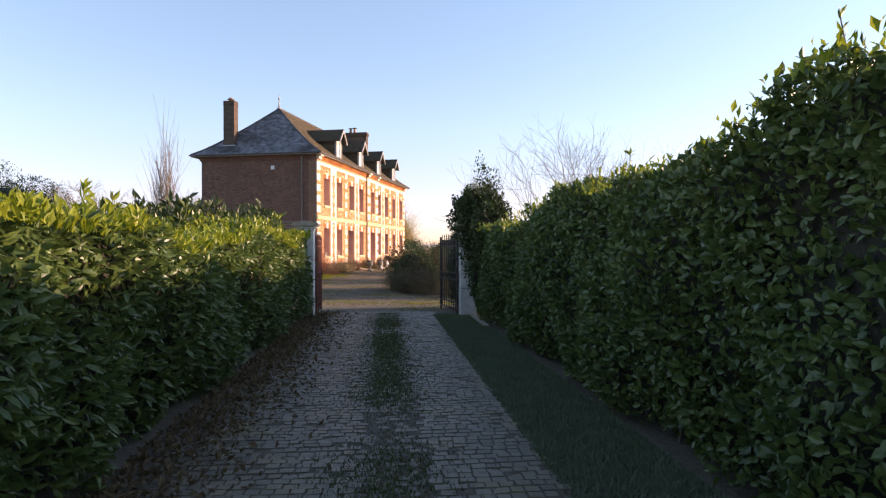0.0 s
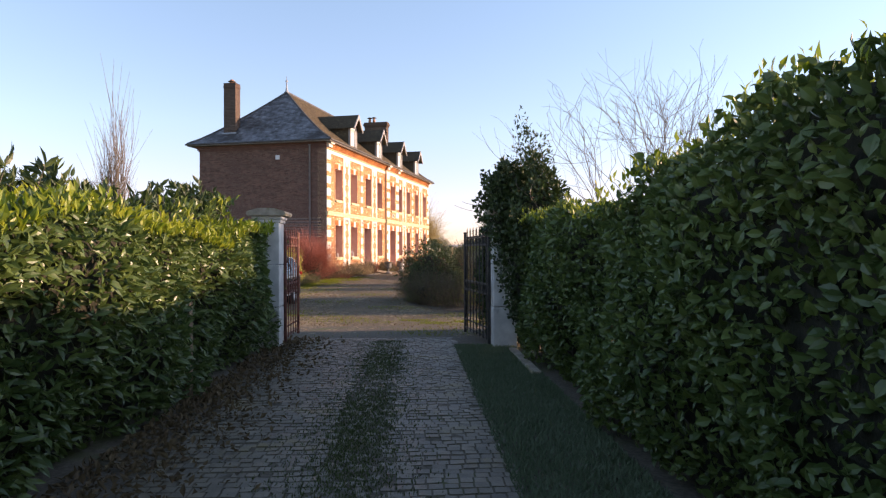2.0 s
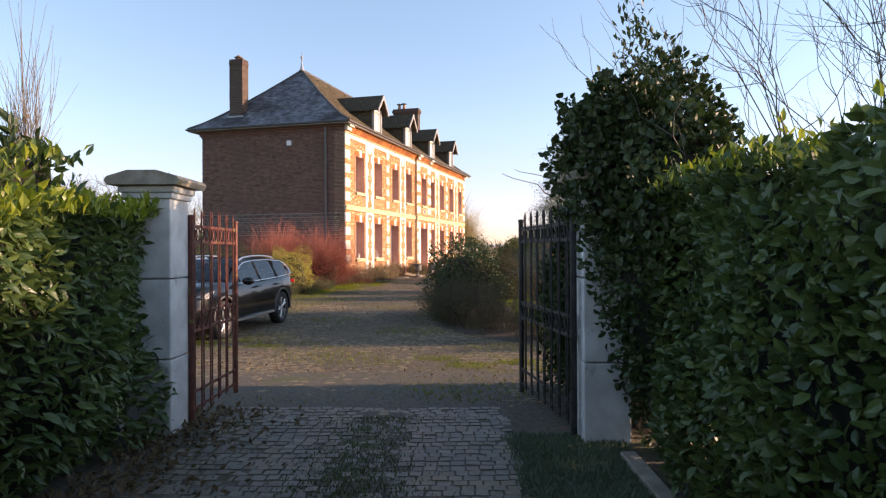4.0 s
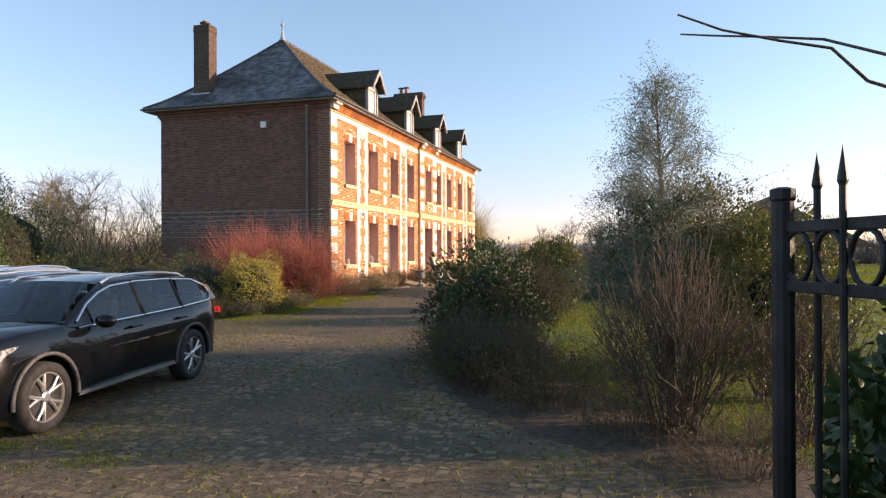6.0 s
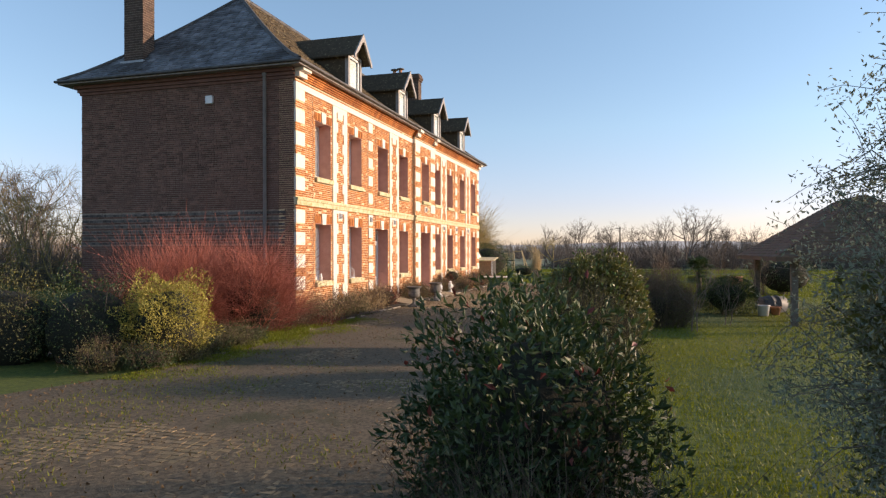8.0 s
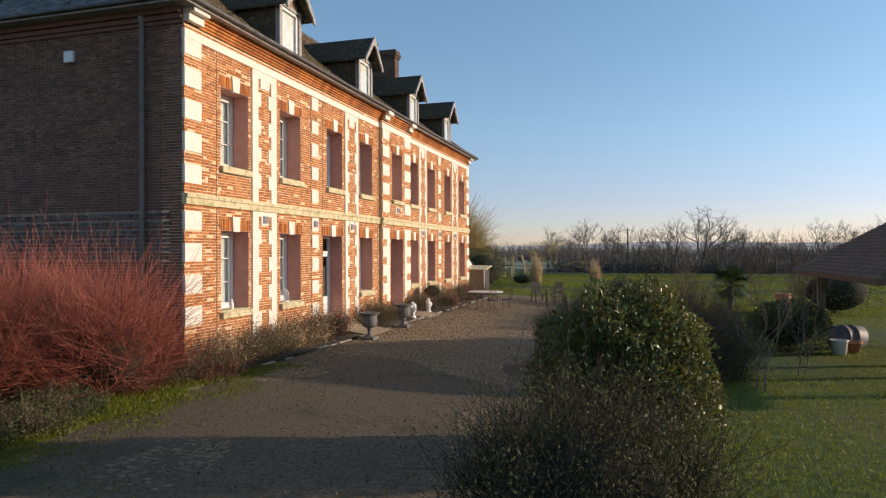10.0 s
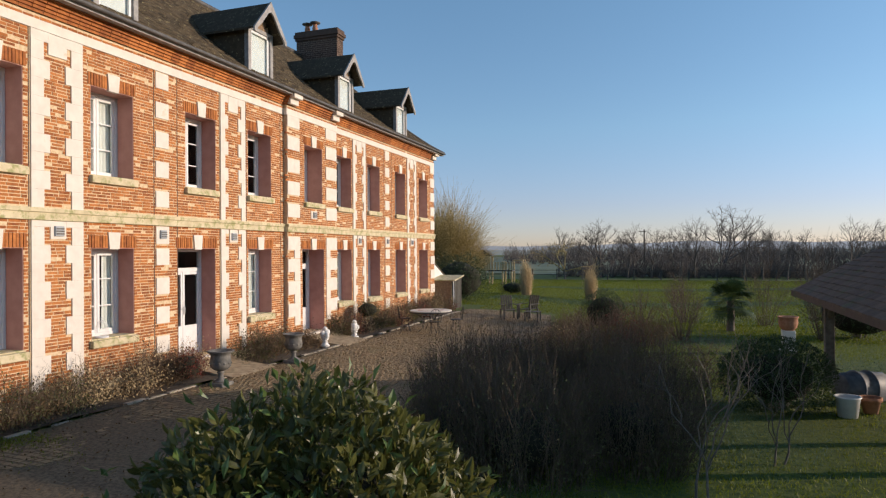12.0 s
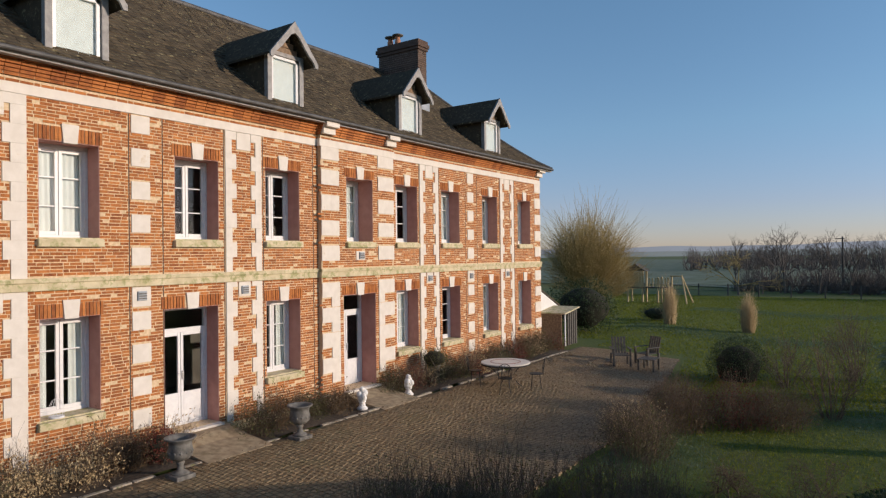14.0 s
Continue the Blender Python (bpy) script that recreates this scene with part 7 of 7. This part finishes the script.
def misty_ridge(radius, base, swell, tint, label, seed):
    """A far rise: a glowing wavy strip on a wide arc, the mist put into its colour."""
    m = bpy.data.materials.new("haze_glow")
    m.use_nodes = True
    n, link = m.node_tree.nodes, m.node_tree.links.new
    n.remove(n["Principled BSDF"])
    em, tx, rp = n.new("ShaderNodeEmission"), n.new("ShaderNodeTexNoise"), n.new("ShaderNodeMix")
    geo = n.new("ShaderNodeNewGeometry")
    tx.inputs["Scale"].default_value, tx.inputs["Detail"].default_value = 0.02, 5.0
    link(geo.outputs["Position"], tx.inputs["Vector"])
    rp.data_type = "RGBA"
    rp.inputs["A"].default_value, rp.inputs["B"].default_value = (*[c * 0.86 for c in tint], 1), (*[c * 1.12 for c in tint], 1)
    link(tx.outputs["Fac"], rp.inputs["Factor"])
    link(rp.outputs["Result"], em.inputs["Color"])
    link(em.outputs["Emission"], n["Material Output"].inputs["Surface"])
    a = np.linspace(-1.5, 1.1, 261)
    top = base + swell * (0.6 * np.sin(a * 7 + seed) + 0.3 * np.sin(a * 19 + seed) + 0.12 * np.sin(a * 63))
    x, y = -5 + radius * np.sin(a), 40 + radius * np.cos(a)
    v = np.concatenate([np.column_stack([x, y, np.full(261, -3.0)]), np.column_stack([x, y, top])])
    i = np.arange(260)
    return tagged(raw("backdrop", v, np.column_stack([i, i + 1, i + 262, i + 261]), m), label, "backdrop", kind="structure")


# no mist hangs in the air: both strips glow in the haze colour themselves
misty_ridge(1400.0, 17.0, 6.0, (0.31, 0.345, 0.41), "far hills as a glowing strip, pale blue haze in its colour", 1.0)
misty_ridge(620.0, 4.2, 1.6, (0.225, 0.26, 0.275), "far meadows as a glowing strip, grey-green haze in its colour", 2.6)
fy, fx_ = np.arange(112.0, 420.0, 14.0), np.linspace(-150, 160, 40)
v = np.array([(x, y + 6 * math.sin(x * 0.11 + y), 0.06) for y in fy for x in fx_])
i = np.arange(len(v)).reshape(len(fy), 40)
M_FROSTFIELD = mat("frosted_field", (0.075, 0.11, 0.045), (0.16, 0.185, 0.12), 0.35, 0.95, bump=0.3, bscale=4, c3=(0.10, 0.13, 0.05), c3scale=0.03, c3at=0.52)
tagged(raw("meadow", v, np.stack([i[:-1, :-1], i[:-1, 1:], i[1:, 1:], i[1:, :-1]], -1).reshape(-1, 4), M_FROSTFIELD, smooth=True), "frost-pale meadows beyond the fence", "meadow", kind="structure")
fence = thing("meadow_fence", (0, 0, 0), "low post and rail fence at the end of the lawn", "fence")
for k in range(30):
    x = -30 + 2.5 * k
    part("post", one_box((x - 0.05, 98 - 0.05, -0.05), (x + 0.05, 98.05, 1.1)), M_TEAK, fence)
for z in (0.5, 0.95):
    part("rail", one_box((-30, 97.93, z), (42.5, 97.95, z + 0.035)), M_TEAK, fence)
tp = thing("line_pole", (-7.0, 110.0, 0), "tall thin wooden line pole behind the alders", "pole")
part("shaft", lathe([(0.11, -0.1), (0.07, 5.3)], 10), M_TEAK, tp)
part("arm", one_box((-0.6, -0.04, 5.05), (0.2, 0.04, 5.13)), M_TEAK, tp)

# ---- grass, leaves and litter ----
def blades(name, xs, ys, hmin, hmax, material, label, category, width=0.006, base=-0.01):
    n = len(xs)
    z = gz(xs, ys) + base
    h = rng.uniform(hmin, hmax, n)
    a = rng.uniform(0, 6.28, n)
    lean = rng.normal(size=(n, 2)) * h[:, None] * 0.45
    p = np.column_stack([xs, ys, z])
    w = np.column_stack([np.cos(a), np.sin(a), np.zeros(n)]) * width
    tip = p + np.column_stack([lean, h])
    v = np.stack([p - w, p + w, tip], 1).reshape(-1, 3)
    ob = raw(name, v, np.arange(3 * n).reshape(-1, 3), material)
    return tagged(ob, label, category, kind="stuff")


n = 400000
gx1, gy1 = -7.0 + 19.0 * rng.random(n) ** 1.9, 19 + 40 * rng.random(n) ** 1.15
ok = gx1 > np.interp(gy1, DRIVE_Y, DRIVE_R) + np.where(gy1 < 27.5, 1.7, 0.1) + rng.normal(size=n) * 0.1
patch = np.sin(gx1 * 0.9 + 1.0) * np.sin(gy1 * 0.55) + rng.normal(size=n) * 0.25
blades("lawn_grass", gx1[ok & (patch < 0.5)], gy1[ok & (patch < 0.5)], 0.018, 0.055, M_GRASS, "short bright green winter lawn", "grass", 0.007)
blades("frosty_grass", gx1[ok & (patch >= 0.5)], gy1[ok & (patch >= 0.5)], 0.018, 0.05, M_FROSTGRASS, "pale frosted patches of lawn", "grass", 0.007)
n = 80000
a, s = rng.uniform(-3, 15.6, n), 1.12 + 0.95 * rng.random(n) ** 0.9
xy = LD[None] * a[:, None] + LN[None] * s[:, None]
blades("verge_grass", xy[:, 0], xy[:, 1], 0.02, 0.06, M_FROSTGRASS, "short dull grass verge below the hedge", "grass", 0.007, 0.02)
n = 50000
a, s = rng.uniform(-3, 16.2, n), rng.normal(size=n) * 0.26 + 0.0
ok = np.sin(a * 1.9) + np.sin(a * 0.7 + 1) + rng.normal(size=n) * 0.9 > -1.0
xy = LD[None] * a[ok][:, None] + LN[None] * s[ok][:, None]
blades("strip_grass", xy[:, 0], xy[:, 1], 0.012, 0.035, M_MOSS, "mossy grass strip along the middle of the lane", "grass", 0.006, 0.02)
n = 34000
gx1, gy1 = rng.uniform(-13, -2.4, n), 16 + 16 * rng.random(n) ** 1.4
patch = np.sin(gx1 * 1.3) * np.sin(gy1 * 1.9 + 0.6) + rng.normal(size=n) * 0.2
ok = (patch > 0.5) | ((gx1 < -10.5) & (gy1 > 25.6 + rng.normal(size=n) * 0.4) & (gy1 < 30.5))
blades("drive_grass", gx1[ok], gy1[ok] , 0.02, 0.06, M_GRASS, "tufts of moss and grass in the drive", "grass", 0.008, 0.015)
n = 9000
gx1 = np.concatenate([rng.normal(size=n) * 0.75 - 3.7, rng.normal(size=n) * 1.3 - 8.8])
gy1 = np.concatenate([rng.normal(size=n) * 0.32 + 18.8, rng.normal(size=n) * 0.28 + 19.6])
ok = np.sin(gx1 * 5.1) * np.sin(gy1 * 6.3 + 1) + rng.normal(size=2 * n) * 0.3 > 0.05
blades("gate_grass", gx1[ok], gy1[ok], 0.01, 0.028, M_GRASS, "yellow-green tufts between the setts by the gate", "grass", 0.008, 0.015)
n = 9000
gx1, gy1 = rng.uniform(-14.4, -13.0, n), 32.4 + 4.6 * rng.random(n)
blades("bed_grass", gx1, gy1 , 0.03, 0.12, M_GRASS, "green grass at the bed's edge", "grass", 0.008, 0.03)
n = 260000
gx1, gy1 = rng.uniform(-26, 24, n), 54 + 44 * rng.random(n)
ok = ((gx1 > np.interp(gy1, DRIVE_Y, DRIVE_R) + 0.2) & (gy1 < 61)) | ((gy1 >= 61) & ((gx1 > -12.5) | (gy1 > 63)))
blades("far_lawn", gx1[ok], gy1[ok], 0.03, 0.075, M_GRASS, "wide green lawn stretching to the meadow fence", "grass", 0.022)
n = 36000
gx1 = rng.uniform(-14, 22, n)
gy1 = np.where(rng.random(n) < 0.5, 82.5, 69.0) + 0.10 * gx1 + rng.normal(size=n) * 0.9 + 1.3 * np.sin(gx1 * 0.35)
blades("lawn_frost", gx1, gy1, 0.04, 0.09, M_FROSTGRASS, "pale frosty streaks across the far lawn", "grass", 0.022)
n = 7000
a, s = rng.uniform(-2, 16.5, n), -1.85 + np.abs(rng.normal(size=n)) * 0.42
xy = LD[None] * a[:, None] + LN[None] * s[:, None]
v, f = leaf_arrays(np.column_stack([xy, np.full(n, 0.045)]), np.tile([0.0, 0.0, 0.25], (n, 1)), 0.07, 0.5, 0.0, 1.1)
tagged(raw("leaf_litter", v, f, M_BROWNLEAF), "fallen brown leaves along the lane", "leaf litter", kind="stuff")
n = 26000
gy1 = 29.5 + 9.0 * rng.random(n)
gx1 = np.interp(gy1, DRIVE_Y, DRIVE_L) - 0.15 + np.abs(rng.normal(size=n)) * (0.35 + 0.3 * np.sin(gy1 * 1.7) ** 2)
ok = np.sin(gx1 * 4.1 + 1) * np.sin(gy1 * 2.3) + rng.normal(size=n) * 0.5 > -0.1
blades("edge_grass", gx1[ok], gy1[ok], 0.015, 0.05, M_GRASS, "mossy grass creeping over the drive's edge", "grass", 0.008, 0.015)
n = 12000
gy1 = 17.5 + 41 * rng.random(n) ** 1.2
gx1 = np.interp(gy1, DRIVE_Y, DRIVE_L) + (np.interp(gy1, DRIVE_Y, DRIVE_R) - np.interp(gy1, DRIVE_Y, DRIVE_L)) * rng.beta(0.7, 0.7, n)
v, f = leaf_arrays(np.column_stack([gx1, gy1, gz(gx1, gy1) + 0.034]), np.tile([0.0, 0.0, 0.25], (n, 1)), 0.042, 0.55, 0.0, 1.1)
tagged(raw("drive_litter", v, f, M_BROWNLEAF), "fallen leaves and bark bits scattered over the drive", "leaf litter", kind="stuff")
kb = thing("kerb_stone", lane(14.0, 2.0), "low stone kerb at the foot of the hedge", "kerb", turn=14.95)
part("slab", one_box((-0.07, -1.0, -0.05), (0.05, 1.0, 0.07), 0.012), M_CAP, kb)

ke = thing("drive_kerb", (0, 0, 0), "broken row of sunken stone kerbs along the drive", "kerb")
for k in range(7):
    y = 21.9 + 0.62 * k
    x = float(np.interp(y, DRIVE_Y, DRIVE_R))
    part("kerb_stone", box(bmesh.new(), (-0.08, -0.26, -0.05), (0.08, 0.26, 0.022 + 0.01 * (k % 3)), 0.015, Matrix.Translation((x, y, -0.012)) @ pose(0, 0, 0, 0, 2, 33 - 2 * k)), M_KERB, ke)
# ---- setts ----
def sett_field(name, rows, parent, material):
    """rows: centre, half sizes, turn of every sett. Low-domed stones joined into one piece."""
    c, hx2, hy2, turn, z = (np.array(q) for q in rows)
    n = len(z)
    ca, sa = np.cos(turn), np.sin(turn)
    loc = np.array([[-1, -1, 0], [1, -1, 0], [1, 1, 0], [-1, 1, 0], [-0.91, -0.91, 1], [0.91, -0.91, 1], [0.91, 0.91, 1], [-0.91, 0.91, 1]], float)
    X, Y = loc[:, 0][None] * hx2[:, None], loc[:, 1][None] * hy2[:, None]
    tilt = rng.normal(size=(n, 2)) * 0.03
    Z = np.where(loc[:, 2][None] > 0, z[:, None] + X * tilt[:, :1] + Y * tilt[:, 1:], z[:, None] - 0.05)
    V = np.stack([c[:, :1] + X * ca[:, None] - Y * sa[:, None], c[:, 1:] + X * sa[:, None] + Y * ca[:, None], Z], -1).reshape(-1, 3)
    F = (np.array([[4, 5, 6, 7], [0, 1, 5, 4], [1, 2, 6, 5], [2, 3, 7, 6], [3, 0, 4, 7]])[None] + 8 * np.arange(n)[:, None, None]).reshape(-1, 4)
    return tagged(raw(name, V, F, material, parent), kind="stuff")


def rows_of(points):
    return ([p[0] for p in points], [p[1] for p in points], [p[2] for p in points], [p[3] for p in points], [p[4] for p in points])


pts, near = [], []
a, k = -2.5, 0
LT = math.radians(14.95)
while a < 16.6:
    s = -1.45 + 0.06 * (k % 2) + rng.uniform(-0.02, 0.02)
    while s < 1.12:
        w = rng.uniform(0.088, 0.118)
        wob = 0.015 * math.sin(s * 3 + k)
        x, y, _ = lane(a + wob + 0.02 * s * s, s + w / 2)
        z = 0.032 - 0.005 * abs(rng.normal()) - (0.007 if abs(s) < 0.25 else 0.0)
        rec = ((x, y), w / 2 - 0.003, 0.047, LT, z)
        (near if 6.0 < a < 9.0 and len(near) < 290 else pts).append(rec)
        s += w
    a += 0.099
    k += 1
sett_field("sett_rest", rows_of(pts), lane_bed, M_SETT)
LANE_NEAR = near
pts = []
y, k = 16.4, 0
while y < 60.4:
    l, r_ = float(np.interp(y, DRIVE_Y, DRIVE_L)), float(np.interp(y, DRIVE_Y, DRIVE_R))
    l = max(l, -13.0) + 0.1
    x = l + 0.07 * (k % 2)
    while x < r_ - 0.1:
        w = rng.uniform(0.10, 0.15)
        if noise.noise((x * 0.35, y * 0.35, 3.0)) < (0.26 if y < 25 else 0.26 - 0.42 * smooth01(25, 29, y) * smooth01(41.5, 38.5, y)) or y > 41.5:
            g = gzp(x, y)
            sink = 0.016 * noise.noise((x * 0.5, y * 0.5, 0.0)) * (0.25 if y > 41.5 else 1.0)
            pts.append(((x + w / 2, y), w / 2 - 0.006, 0.052, rng.normal() * 0.02, g + (0.0235 if y > 41.5 else 0.0195) + 0.5 * sink + rng.normal() * 0.0015))
        x += w
    y += 0.118
    k += 1
TERRACE_NEAR = [p for p in pts if 44.6 < p[0][1] < 47.4 and p[0][0] < -11.0][:300]
chosen = set(map(id, TERRACE_NEAR))
sett_field("sett_rest", rows_of([p for p in pts if id(p) not in chosen]), drive, M_SETT_WARM)

# ---- single bricks and setts ----
brick_mesh = {}
for q in single:
    lo, hi = FRONT_LO[q], FRONT_HI[q]
    size = np.round((hi - lo) / 0.004).astype(int)
    key = (size[1], size[2])
    if key not in brick_mesh:
        v, f = boxes((-0.03, -size[1] * 0.002, -size[2] * 0.002), (0.0, size[1] * 0.002, size[2] * 0.002))
        me = bpy.data.meshes.new("brick")
        me.from_pydata(v.tolist(), [], f.tolist())
        me.materials.append(M_BRICK_ONE)
        brick_mesh[key] = me
    b = new("brick", brick_mesh[key])
    b.parent = house
    b.location = (hi[0], (lo[1] + hi[1]) / 2, (lo[2] + hi[2]) / 2)
sett_mesh = []
for q in range(6):
    w = 0.041 + 0.003 * q
    v, f = boxes((-w, -0.046, -0.05), (w, 0.046, 0.0))
    v[4:, :2] *= 0.92
    me = bpy.data.meshes.new("sett")
    me.from_pydata(v.tolist(), [], f.tolist())
    me.materials.append(M_SETT_ONE)
    sett_mesh.append(me)
for (x, y), w, _, turn, z in LANE_NEAR:
    b = new("sett", sett_mesh[int(np.clip((w - 0.040) / 0.003, 0, 5))])
    b.parent = lane_bed
    b.location, b.rotation_euler = (x, y, z), (rng.normal() * 0.03, rng.normal() * 0.03, turn)
wide_mesh = []
for q in range(8):
    w = 0.054 + 0.004 * q
    v, f = boxes((-w, -0.052, -0.05), (w, 0.052, 0.0))
    v[4:, :2] *= 0.92
    me = bpy.data.meshes.new("sett")
    me.from_pydata(v.tolist(), [], f.tolist())
    me.materials.append(M_SETT_WARM_ONE)
    wide_mesh.append(me)
for (x, y), w, _, turn, z in TERRACE_NEAR:
    b = new("sett", wide_mesh[int(np.clip((w - 0.053) / 0.004, 0, 7))])
    b.parent = drive
    b.location, b.rotation_euler = (x, y, z), (rng.normal() * 0.02, rng.normal() * 0.02, turn)
